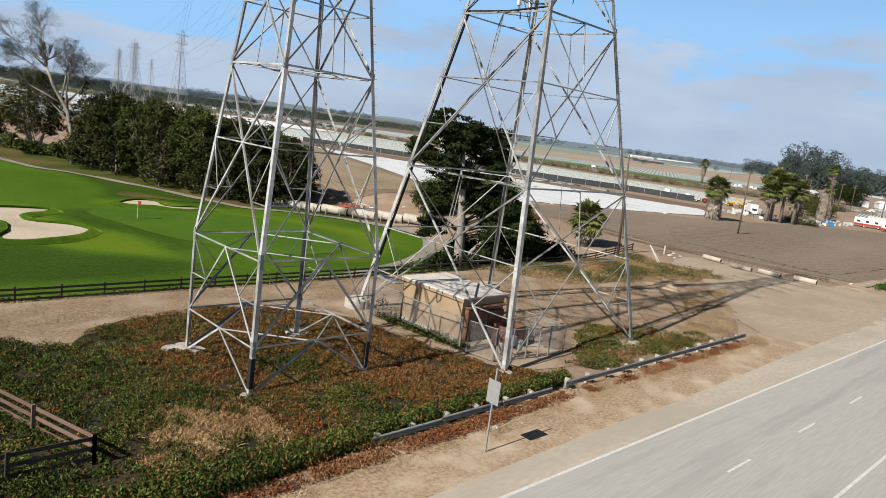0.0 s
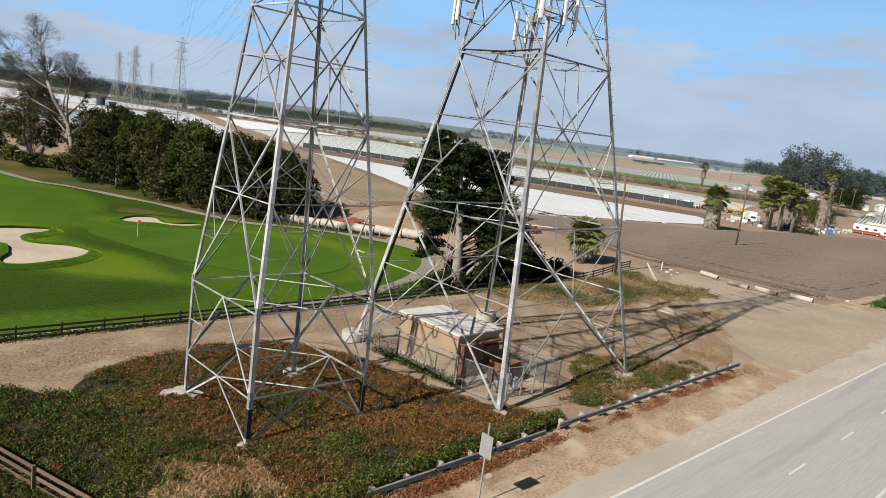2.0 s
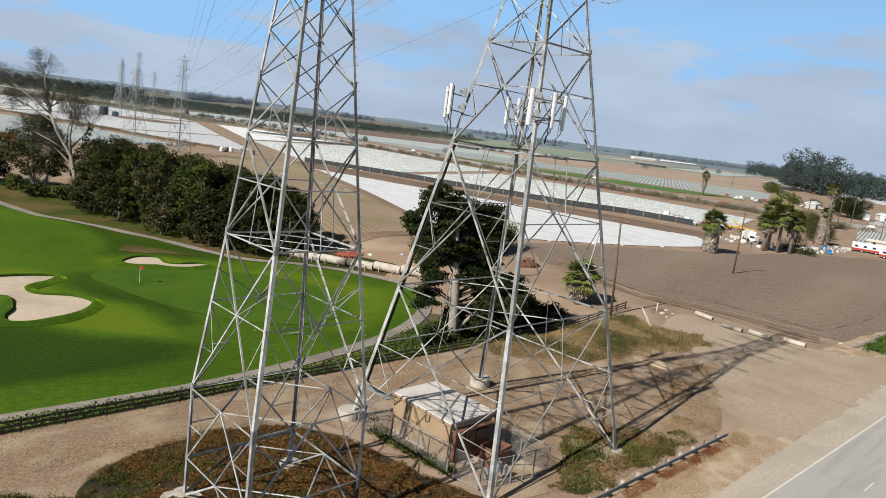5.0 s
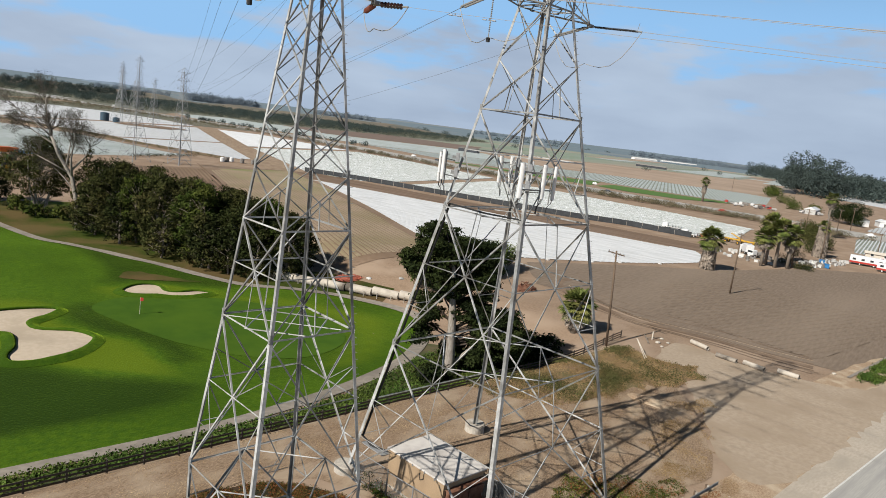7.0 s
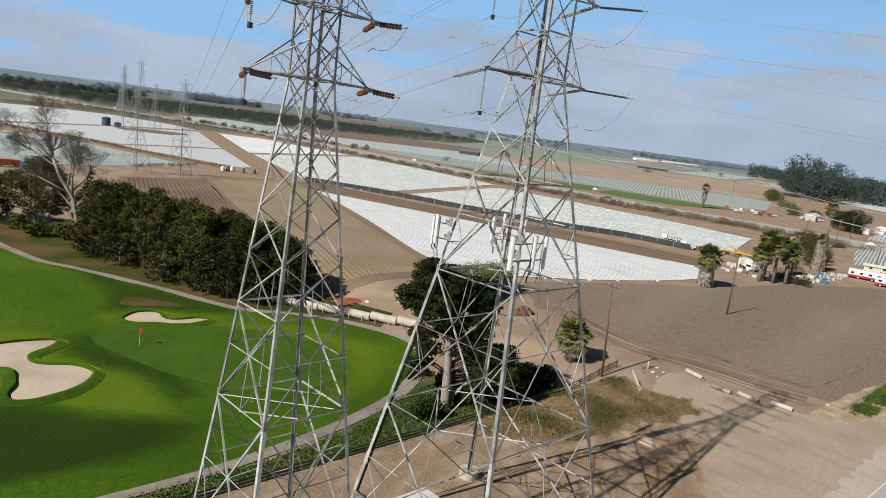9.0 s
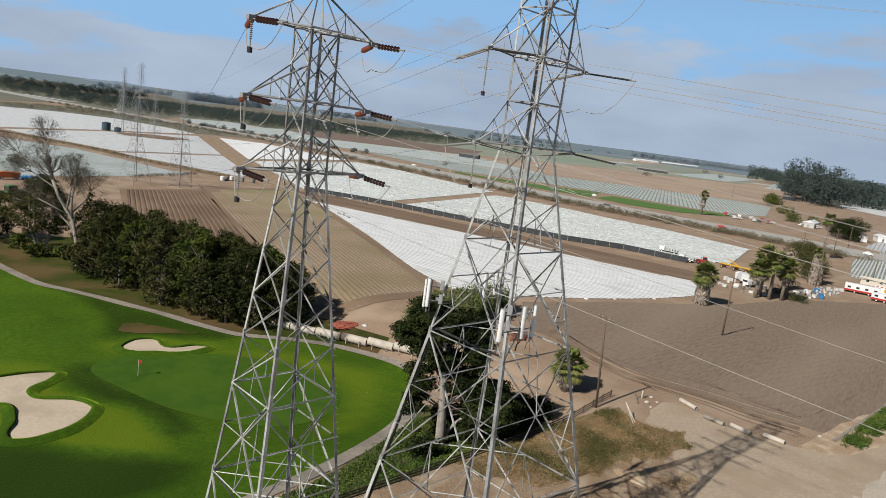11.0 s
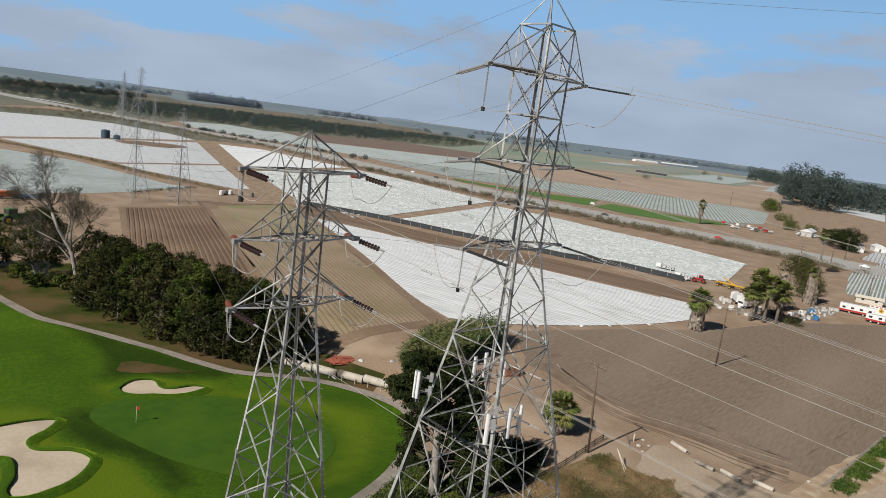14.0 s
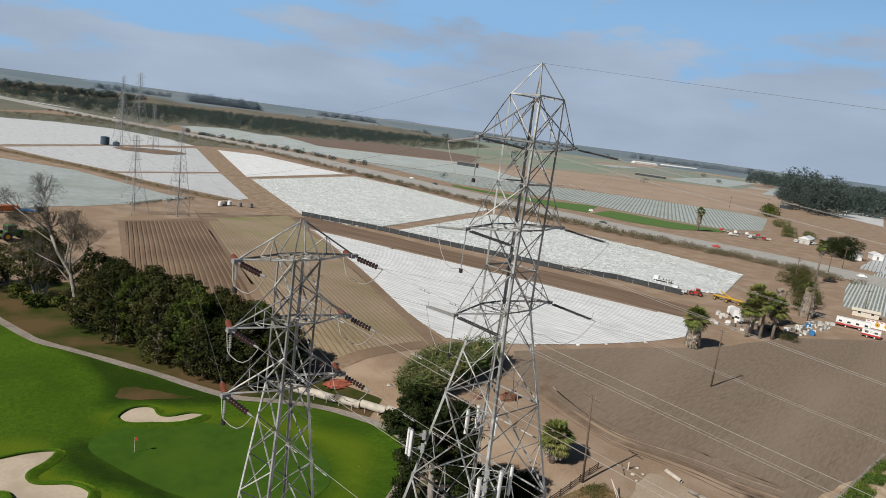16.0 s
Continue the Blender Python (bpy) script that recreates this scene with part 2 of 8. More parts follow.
BARK = mat("grey_bark", (0.26, 0.22, 0.18), (0.15, 0.125, 0.10), 4.0, rough=0.95, bump=0.08, stretch=(2, 2, 0.5))
BARK_PALE = mat("pale_eucalyptus_bark", (0.37, 0.335, 0.295), (0.22, 0.19, 0.16), 2.5, rough=0.9, bump=0.04, stretch=(2, 2, 0.6))
BARK_DARK = mat("dark_cypress_bark", (0.10, 0.075, 0.058), (0.06, 0.045, 0.035), 4.0, rough=0.95, bump=0.05, stretch=(2, 2, 0.5))
BARK_TWIG = mat("bare_twig_bark", (0.115, 0.097, 0.083), (0.08, 0.067, 0.057), 3.0, rough=0.95, bump=0)
STUCCO = mat("tan_stucco_wall", (0.37, 0.265, 0.165), (0.335, 0.24, 0.15), 10.0, (0.30, 0.215, 0.135), 0.7, rough=0.9, bump=0.01, bscale=60)
ROOF = mat("pale_membrane_roof", (0.60, 0.57, 0.53), (0.54, 0.51, 0.48), 2.0, (0.45, 0.42, 0.39), 0.8, rough=0.8, bump=0.01)
RUST = mat("rusty_brown_steel", (0.20, 0.095, 0.06), (0.14, 0.062, 0.04), 6.0, (0.26, 0.14, 0.09), 1.0, rough=0.7, metal=0.2, bump=0.01)
RED_RUST = mat("red_oxide_steel", (0.36, 0.10, 0.06), (0.24, 0.075, 0.05), 2.0, rough=0.8, bump=0.03)
ANTENNA = mat("white_antenna_shell", (0.72, 0.72, 0.71), (0.66, 0.66, 0.65), 3.0, rough=0.4, bump=0)
RADIO = mat("grey_radio_case", (0.33, 0.335, 0.34), (0.28, 0.285, 0.29), 8.0, rough=0.5, bump=0)
BLACK = mat("black_rubber", (0.03, 0.03, 0.03), (0.022, 0.022, 0.022), 8.0, rough=0.6, bump=0)
DARK_NET = mat("black_shade_cloth", (0.035, 0.038, 0.042), (0.05, 0.055, 0.06), 0.7, rough=0.8, bump=0.1)
PORCELAIN = mat("brown_glazed_porcelain", (0.05, 0.02, 0.015), (0.04, 0.017, 0.013), 10.0, rough=0.15, bump=0, spec=0.7)
PORC_RED = mat("red_glazed_porcelain", (0.21, 0.07, 0.042), (0.16, 0.052, 0.034), 6.0, rough=0.3, bump=0)
INSUL_GREY = mat("grey_polymer_insulator", (0.30, 0.30, 0.29), (0.25, 0.25, 0.24), 10.0, rough=0.5, bump=0)
INSUL_DARK = mat("dark_polymer_insulator", (0.055, 0.055, 0.053), (0.045, 0.045, 0.043), 10.0, rough=0.5, bump=0)
WIRE = mat("aluminium_conductor", (0.34, 0.325, 0.30), (0.28, 0.265, 0.25), 4.0, rough=0.5, metal=0.0, bump=0)
WIRE_DARK = mat("dark_old_conductor", (0.12, 0.115, 0.11), (0.09, 0.086, 0.083), 4.0, rough=0.6, metal=0.0, bump=0)
WHITE = mat("white_vehicle_paint", (0.75, 0.75, 0.74), (0.66, 0.66, 0.65), 2.0, rough=0.35, bump=0)
RED = mat("red_vehicle_paint", (0.42, 0.045, 0.035), (0.36, 0.04, 0.03), 3.0, rough=0.4, bump=0)
YELLOW = mat("yellow_machine_paint", (0.58, 0.34, 0.035), (0.5, 0.29, 0.03), 2.0, rough=0.5, bump=0)
GREEN_PAINT = mat("green_machine_paint", (0.07, 0.16, 0.045), (0.055, 0.13, 0.04), 3.0, rough=0.45, bump=0)
ORANGE = mat("orange_machine_paint", (0.58, 0.15, 0.03), (0.5, 0.12, 0.03), 3.0, rough=0.5, bump=0)
BLUE = mat("blue_plastic", (0.03, 0.19, 0.44), (0.03, 0.16, 0.38), 3.0, rough=0.5, bump=0)
TANK_BLUE = mat("dark_blue_tank_steel", (0.05, 0.085, 0.115), (0.04, 0.07, 0.095), 1.0, rough=0.5, bump=0)
GLASSY = mat("dark_vehicle_glass", (0.03, 0.035, 0.04), (0.025, 0.03, 0.035), 3.0, rough=0.08, bump=0, spec=0.6)
CAR_GREY = mat("dark_car_paint", (0.06, 0.065, 0.075), (0.05, 0.055, 0.06), 2.0, rough=0.3, bump=0)
RAIL_STEEL = mat("weathered_guard_rail_steel", (0.22, 0.22, 0.215), (0.16, 0.16, 0.155), 3.0, (0.28, 0.27, 0.25), 0.8, rough=0.6, bump=0.01)
FENCE_STEEL = mat("dull_fence_wire", (0.26, 0.26, 0.255), (0.2, 0.2, 0.195), 6.0, rough=0.6, bump=0)
SIGN_BACK = mat("bare_aluminium_sign_back", (0.38, 0.385, 0.39), (0.32, 0.325, 0.33), 6.0, rough=0.45, metal=0.3, bump=0)
PIPE_MAT = mat("pale_stained_concrete_pipe", (0.50, 0.455, 0.39), (0.40, 0.355, 0.30), 1.0, (0.10, 0.085, 0.07), 0.22, cut=(0.56, 0.66), rough=0.85, bump=0.02)
TARP_WHITE = mat("white_debris", (0.62, 0.62, 0.60), (0.45, 0.44, 0.42), 2.0, rough=0.7, bump=0.02, rnd=0.25)
JUNK = mat("mixed_grey_junk", (0.26, 0.24, 0.22), (0.15, 0.14, 0.13), 2.0, rough=0.8, bump=0.03, rnd=0.4)
WALL_CREAM = mat("cream_painted_wall", (0.60, 0.55, 0.47), (0.54, 0.49, 0.42), 2.0, rough=0.85, bump=0)
LEAF_CYPRESS = leafy("dark_cypress_foliage", (0.016, 0.024, 0.0074), (0.011, 0.0175, 0.006), (0.034, 0.045, 0.0126), 0.5)
LEAF_EUC = leafy("olive_eucalyptus_leaves", (0.054, 0.060, 0.018), (0.029, 0.036, 0.011), (0.078, 0.072, 0.025), 0.55)
LEAF_BRIGHT = leafy("bright_green_tree_leaves", (0.05, 0.072, 0.013), (0.031, 0.048, 0.01), (0.075, 0.088, 0.018), 0.55)
LEAF_DARK = leafy("deep_green_tree_leaves", (0.027, 0.035, 0.01), (0.018, 0.024, 0.007), (0.05, 0.05, 0.015), 0.55)
LEAF_GREY = leafy("sparse_grey_leaves", (0.055, 0.058, 0.03), (0.04, 0.042, 0.024), None, 0.35)
LEAF_PALM = leafy("palm_fronds", (0.125, 0.15, 0.04), (0.075, 0.1, 0.026), (0.185, 0.18, 0.06), 0.45, 0.5)
LEAF_DEAD = leafy("dead_palm_skirt", (0.33, 0.28, 0.23), (0.24, 0.2, 0.165), None, 0.3)
LEAF_REED = leafy("giant_reed_leaves", (0.105, 0.135, 0.045), (0.075, 0.105, 0.034), (0.16, 0.155, 0.065), 0.4)
LEAF_ICE = leafy("iceplant_leaves", (0.066, 0.098, 0.020), (0.030, 0.052, 0.012), (0.098, 0.112, 0.026), 0.8, 0.7, (0.17, 0.07, 0.03), 0.12)
LEAF_IVY = leafy("ivy_leaves", (0.066, 0.108, 0.02), (0.04, 0.075, 0.016), (0.095, 0.125, 0.026), 0.5)
LEAF_SCRUBBY = leafy("dull_olive_scrub_leaves", (0.095, 0.098, 0.035), (0.065, 0.07, 0.025), (0.15, 0.115, 0.05), 0.5)
LEAF_DRY = leafy("dry_grass_blades", (0.36, 0.26, 0.14), (0.27, 0.18, 0.09), (0.2, 0.135, 0.06), 0.35)
# far trees and river scrub: greyed and blued, with haze put into the leaf colour
LEAF_FAR = leafy("haze_tinted_leaves", (0.066, 0.088, 0.080), (0.046, 0.064, 0.060), None, 0.3)
LEAF_SCRUB = leafy("haze_tinted_scrub_leaves", (0.082, 0.10, 0.075), (0.055, 0.072, 0.056), (0.14, 0.135, 0.10), 0.5)
LEAF_ICE_RED = leafy("reddened_iceplant_leaves", (0.118, 0.096, 0.026), (0.066, 0.066, 0.018), (0.15, 0.10, 0.035), 0.65, 0.7, (0.24, 0.085, 0.034), 0.34)
LEAF_RUSTY = leafy("dead_red_iceplant", (0.20, 0.07, 0.03), (0.13, 0.05, 0.024), (0.26, 0.13, 0.06), 0.45)
CROP_GREEN = mat("young_crop_plants", (0.24, 0.265, 0.225), (0.175, 0.2, 0.165), 0.8, (0.30, 0.315, 0.28), 0.15, rough=0.9, bump=0.2, bscale=2.5)
LEAF_VERGE = leafy("dusty_brown_scrub", (0.15, 0.135, 0.085), (0.11, 0.098, 0.062), (0.20, 0.165, 0.11), 0.35)
LEAF_STRAW = leafy("pale_straw", (0.48, 0.36, 0.22), (0.34, 0.24, 0.14), (0.25, 0.165, 0.09), 0.35)
LEAF_STALK = leafy("tan_dead_stalks", (0.33, 0.205, 0.10), (0.2, 0.115, 0.052), (0.46, 0.32, 0.18), 0.5)

# ---- builders ----
def mesh_of(name, verts, faces, material, smooth=False):
    me = bpy.data.meshes.new(name)
    me.from_pydata([tuple(v) for v in verts], [], faces)
    me.materials.append(material)
    if smooth:
        me.polygons.foreach_set("use_smooth", [True] * len(me.polygons))
    me.update()
    return me


def part(name, bm, material, parent=None, label="", smooth=False):
    """Links a bmesh, or a (verts, faces) pair, as one mesh object under its thing."""
    if isinstance(bm, tuple):
        me = mesh_of(name, bm[0], bm[1], material, smooth)
    else:
        me = bpy.data.meshes.new(name)
        bm.to_mesh(me)
        bm.free()
        me.materials.append(material)
        if smooth:
            me.polygons.foreach_set("use_smooth", [True] * len(me.polygons))
    ob = new(name, me)
    if parent:
        ob.parent = parent
    if label:
        tagged(ob, label)
    return ob


def thing(name, at, label, category, group="", kind="", turn=0.0):
    e = new(name)
    e.matrix_world = pose(*at, 0, 0, turn)
    e.empty_display_size = 0.2
    return tagged(e, label, category, group, kind)


def box(bm, x0, y0, z0, x1, y1, z1, bevel=0.0):
    r = bmesh.ops.create_cube(bm, size=1.0, matrix=Matrix.LocRotScale(((x0 + x1) / 2, (y0 + y1) / 2, (z0 + z1) / 2), None, (abs(x1 - x0), abs(y1 - y0), abs(z1 - z0))))
    if bevel:
        es = list({e for v in r["verts"] for e in v.link_edges})
        bmesh.ops.bevel(bm, geom=es, offset=bevel, segments=1, affect="EDGES")
    return bm


def boxed(*a, bevel=0.0):
    return box(bmesh.new(), *a, bevel=bevel)


def tube(points, radii, sides=8, closed=True):
    """Verts and faces of a tube along points."""
    pts = [Vector(p) for p in points]
    if not isinstance(radii, (list, tuple)):
        radii = [radii] * len(pts)
    vs, fs = [], []
    for i, p in enumerate(pts):
        d = (pts[min(i + 1, len(pts) - 1)] - pts[max(i - 1, 0)]).normalized()
        a = d.cross(Vector((0.13, 0.27, 1.0)) if abs(d.z) < 0.9 else Vector((1.0, 0.2, 0.1))).normalized()
        b = d.cross(a)
        for k in range(sides):
            t = 2 * math.pi * k / sides
            vs.append(p + radii[i] * (math.cos(t) * a + math.sin(t) * b))
    for i in range(len(pts) - 1):
        for k in range(sides):
            k2 = (k + 1) % sides
            fs.append((i * sides + k, i * sides + k2, (i + 1) * sides + k2, (i + 1) * sides + k))
    if closed:
        fs.append(tuple(range(sides - 1, -1, -1)))
        fs.append(tuple((len(pts) - 1) * sides + k for k in range(sides)))
    return vs, fs


def merged(*pairs):
    vs, fs = [], []
    for v, f in pairs:
        n = len(vs)
        vs.extend(v)
        fs.extend(tuple(i + n for i in q) for q in f)
    return vs, fs


def prism(poly, z0, z1):
    """Upright prism over a plan outline."""
    n = len(poly)
    vs = [(x, y, z0) for x, y in poly] + [(x, y, z1) for x, y in poly]
    fs = [tuple(range(n - 1, -1, -1)), tuple(range(n, 2 * n))] + [(i, (i + 1) % n, n + (i + 1) % n, n + i) for i in range(n)]
    return vs, fs


def angle_bar(p, q, w, inward, t=0.012, flat=False):
    """An L-shaped steel angle from p to q, its heel away from the side named by inward."""
    p, q = Vector(p), Vector(q)
    d = (q - p).normalized()
    n = Vector(inward) - d * d.dot(Vector(inward))
    if n.length < 1e-4:
        n = d.orthogonal()
    n.normalize()
    m = d.cross(n)
    a, b = (n, m) if flat else ((n + m).normalized(), (n - m).normalized())
    prof = [a * 0, a * w, a * w + b * t, a * t + b * t, a * t + b * w, b * w]
    vs = [p + k for k in prof] + [q + k for k in prof]
    fs = [(5, 4, 3, 2, 1, 0), (6, 7, 8, 9, 10, 11)] + [(i, (i + 1) % 6, 6 + (i + 1) % 6, 6 + i) for i in range(6)]
    return vs, fs


# ---- the lie of the land ----
def steps_at(x, xs, ys):
    return float(np.interp(x, xs, ys))


DROP_V = ([42.0, 43.0, 44.0, 45.0, 47.0, 49.0, 51.0, 53.0, 55.0, 150.0, 220.0], [0, 0.03, 0.1, 0.2, 0.44, 0.68, 0.87, 0.97, 1, 1, 0])
DROP_U = ([64.0, 68.0, 72.0, 76.0, 80.0, 84.0], [1, 0.9, 0.68, 0.36, 0.1, 0])


def land(x, y):
    """Height of the ground: level fields, and the golf course in a hollow 3.2 m lower."""
    k = steps_at(y, *DROP_V) * steps_at(x, *DROP_U)
    z = -3.2 * k
    if y > 54 and x < 66:
        f = min(1.0, (y - 54) / 10) * min(1.0, (66 - x) / 10) * min(1.0, max(0.0, (150 - y) / 20))
        z += f * (0.75 * noise.noise((x * 0.05, y * 0.05, 3.3)) + 0.22 * noise.noise((x * 0.13, y * 0.13, 8.1)))
    return z


GRID_U = sorted({-5000, -2000, -800, -300, -150, -100, *range(-80, 101, 2), 120, 150, 200, 300, 500, 900, 1600, 2600, 3600, 4800})
GRID_V = sorted({-5000, -2000, -600, -200, -80, -40, 0, 20, 40, 42, 43, 44, 45, *range(46, 161, 2), 170, 180, 200, 220, 260, 400, 700, 1200, 2000, 3000, 4000, 4800})


def sheet(name, poly, dz, material, label, fine=True, cells=()):
    """A flat area with the given plan outline, laid dz over the land."""
    bm = bmesh.new()
    bm.faces.new([bm.verts.new((x, y, 0)) for x, y in poly])
    if fine:
        xs, ys = [p[0] for p in poly], [p[1] for p in poly]
        cuts = [((u, 0, 0), (1, 0, 0)) for u in GRID_U if min(xs) < u < max(xs) and min(xs) < 100] + [((0, v, 0), (0, 1, 0)) for v in GRID_V if min(ys) < v < max(ys)]
        if max(ys) > 45 and min(xs) < 86:
            for co, no in cuts:
                bmesh.ops.bisect_plane(bm, geom=[*bm.verts, *bm.edges, *bm.faces], plane_co=co, plane_no=no, dist=1e-5)
    for u in cells:
        for co, no in (((u, 0, 0), (1, 0, 0)), ((0, u, 0), (0, 1, 0))):
            bmesh.ops.bisect_plane(bm, geom=[*bm.verts, *bm.edges, *bm.faces], plane_co=co, plane_no=no, dist=1e-5)
    bmesh.ops.triangulate(bm, faces=[f for f in bm.faces if len(f.verts) > 4])
    for v in bm.verts:
        v.co.z = land(v.co.x, v.co.y) + dz
    bm.normal_update()
    for f in bm.faces:
        if f.normal.z < 0:
            f.normal_flip()
    ob = part(name, bm, material, smooth=fine)
    return tagged(ob, label, name.replace("_", " "), kind="structure")


def ragged(poly, amp=0.5, step=1.2, seed=0):
    """The same outline with an uneven edge."""
    out = []
    for (x0, y0), (x1, y1) in zip(poly, poly[1:] + poly[:1]):
        n = max(1, int(math.hypot(x1 - x0, y1 - y0) / step))
        for i in range(n):
            x, y = x0 + (x1 - x0) * i / n, y0 + (y1 - y0) * i / n
            k = amp * (noise.noise((x * 0.9, y * 0.9, seed)) + 0.5 * noise.noise((x * 2.6, y * 2.6, seed + 3)))
            j = amp * (noise.noise((x * 0.9, y * 0.9, seed + 9)) + 0.5 * noise.noise((x * 2.6, y * 2.6, seed + 5)))
            out.append((x + k, y + j))
    return out


def inside(poly, x, y):
    r = False
    for (x0, y0), (x1, y1) in zip(poly, poly[1:] + poly[:1]):
        if (y0 > y) != (y1 > y) and x < (x1 - x0) * (y - y0) / (y1 - y0) + x0:
            r = not r
    return r


def inside_all(poly, x, y):
    r = np.zeros(len(x), bool)
    for (x0, y0), (x1, y1) in zip(poly, poly[1:] + poly[:1]):
        if y0 != y1:
            r ^= ((y0 > y) != (y1 > y)) & (x < (x1 - x0) * (y - y0) / (y1 - y0) + x0)
    return r


def smooth_loop(poly, n=5, closed=True):
    """Catmull-Rom through the corners."""
    P = [Vector((*p, 0)) for p in poly]
    out = []
    m = len(P)
    for i in range(m if closed else m - 1):
        a, b, c, d = (P[(i + k) % m] if closed else P[min(max(i + k, 0), m - 1)] for k in (-1, 0, 1, 2))
        for j in range(n):
            t = j / n
            q = 0.5 * ((2 * b) + (c - a) * t + (2 * a - 5 * b + 4 * c - d) * t * t + (3 * b - a - 3 * c + d) * t ** 3)
            out.append((q.x, q.y))
    if not closed:
        out.append(poly[-1])
    return out


def ribbon(line, width):
    """Plan outline of a way of even width along a line."""
    L, R = [], []
    for i, (x, y) in enumerate(line):
        x0, y0 = line[max(i - 1, 0)]
        x1, y1 = line[min(i + 1, len(line) - 1)]
        d = math.hypot(x1 - x0, y1 - y0)
        nx, ny = -(y1 - y0) / d, (x1 - x0) / d
        L.append((x + nx * width / 2, y + ny * width / 2))
        R.append((x - nx * width / 2, y - ny * width / 2))
    return L + R[::-1]


def strip(name, line, width, dz, material, label):
    """A way of even width along a line, as a chain of quads."""
    edge = ribbon(line, width)
    n = len(line)
    vs = [(x, y, land(x, y) + dz) for x, y in edge]
    fs = [(i, i + 1, 2 * n - 2 - i, 2 * n - 1 - i) for i in range(n - 1)]
    ob = part(name, (vs, fs), material)
    if ob.data.polygons[0].normal.z < 0:
        ob.data.flip_normals()
    return tagged(ob, label, name.replace("_", " "), kind="structure")


def crop_rows(name, poly, heading, pitch, width, height, material, label, seg=25.0, piece=""):
    """Raised beds, one beside the other, over a field's plan; each a part of its own where a piece is named."""
    field = thing(name, (poly[0][0], poly[0][1], 0), label, "crop rows", kind="structure") if piece else None
    dx, dy = math.cos(radians(heading)), math.sin(radians(heading))
    nx, ny = -dy, dx
    offs = [x * nx + y * ny for x, y in poly]
    vs, fs = [], []

    def cuts_at(off):
        out = []
        for (x0, y0), (x1, y1) in zip(poly, poly[1:] + poly[:1]):
            a, b = x0 * nx + y0 * ny - off, x1 * nx + y1 * ny - off
            if (a > 0) != (b > 0):
                t = a / (a - b)
                out.append((x0 + (x1 - x0) * t) * dx + (y0 + (y1 - y0) * t) * dy)
        return sorted(out)

    o = min(offs) + pitch / 2
    rng = random.Random(7)
    while o < max(offs):
        cuts, lo, hi = cuts_at(o), cuts_at(o - width / 2), cuts_at(o + width / 2)
        if not len(cuts) == len(lo) == len(hi):
            lo = hi = cuts
        for s0, s1, a0, a1, b0, b1 in zip(cuts[::2], cuts[1::2], lo[::2], lo[1::2], hi[::2], hi[1::2]):
            k = max(1, int((s1 - s0) / seg))
            base = len(vs)
            for i in range(k + 1):
                s = s0 + (s1 - s0) * i / k
                wob = rng.uniform(-0.02, 0.02)
                near_end = b0 - a0 if i == 0 else b1 - a1 if i == k else 0.0
                for w, z in ((-width / 2, 0.02), (-width * 0.36, height), (width * 0.36, height), (width / 2, 0.02)):
                    e = s + near_end * w / width
                    x, y = e * dx + (o + w + wob) * nx, e * dy + (o + w + wob) * ny
                    vs.append((x, y, land(x, y) + z))
            for i in range(k):
                for j in range(3):
                    b = base + 4 * i + j
                    fs.append((b, b + 4, b + 5, b + 1))
        if piece and vs:
            bed = part(piece, ([(x - poly[0][0], y - poly[0][1], z) for x, y, z in vs], fs), material, field)
            if bed.data.polygons[1].normal.z < 0:
                bed.data.flip_normals()
            vs, fs = [], []
        o += pitch
    if piece:
        return field
    ob = part(name, (vs, fs), material)
    me = ob.data
    if me.polygons and me.polygons[1].normal.z < 0:
        me.flip_normals()
    return tagged(ob, label, "crop rows", kind="stuff")

# ---- ground, roads and fields ----
def build_ground():
    vs = [(u, v, land(u, v) - 0.03) for v in GRID_V for u in GRID_U]
    n = len(GRID_U)
    fs = [(j * n + i, j * n + i + 1, (j + 1) * n + i + 1, (j + 1) * n + i) for j in range(len(GRID_V) - 1) for i in range(n - 1)]
    return tagged(part("ground", (vs, fs), DIRT, smooth=True), "dry tan dirt plain running out to the horizon", "ground", kind="structure")


build_ground()
def across(v, u):
    """The road runs a degree off the x axis."""
    return v - 0.0165 * (u - 30)


sheet("road", [(-400, across(13.8, -400)), (700, across(13.8, 700)), (700, -22), (-400, -6)], 0.012, ASPHALT, "worn grey asphalt highway with faded lanes", False)
sheet("paved_shoulder", [(-400, 21), (0, 15.35), (15.8, 15.4), (26, 15.55), (34, 15.45), (52, 15.75), (79, 16.1), (100, 17.5), (140, 15.5), (700, 4.5), (700, across(13.8, 700)), (-400, across(13.8, -400))], 0.008, PAVED, "sandy worn paved shoulder beside the highway", False)
sheet("roadside", [(-400, 26), (-40, 20.5), (12, 19.9), (30, 19.8), (56, 19.5), (66, 21), (84, 25), (120, 24), (300, 22), (700, 15), (700, 4), (140, 15), (79, 15.6), (15, 15), (-40, 15.2), (-400, 20.5)], 0.004, SHOULDER, "sandy roadside strip with dry litter", False)


def road_line(v, x0, x1, width, name="road_line"):
    y0, y1 = across(v, x0), across(v, x1)
    vs, fs = prism([(x0, y0 - width / 2), (x1, y1 - width / 2), (x1, y1 + width / 2), (x0, y0 + width / 2)], 0.013, 0.018)
    return tagged(part(name, (vs, fs), PAINT), "worn white painted line on grey asphalt", "road line", "road lines", "structure")


road_line(13.78, -150, 300, 0.15)
road_line(6.48, -150, 300, 0.15)
for i in range(-4, 18):
    road_line(10.08, 28.7 + 8.2 * i, 28.7 + 8.2 * i + 2.3, 0.12, "lane_dash")

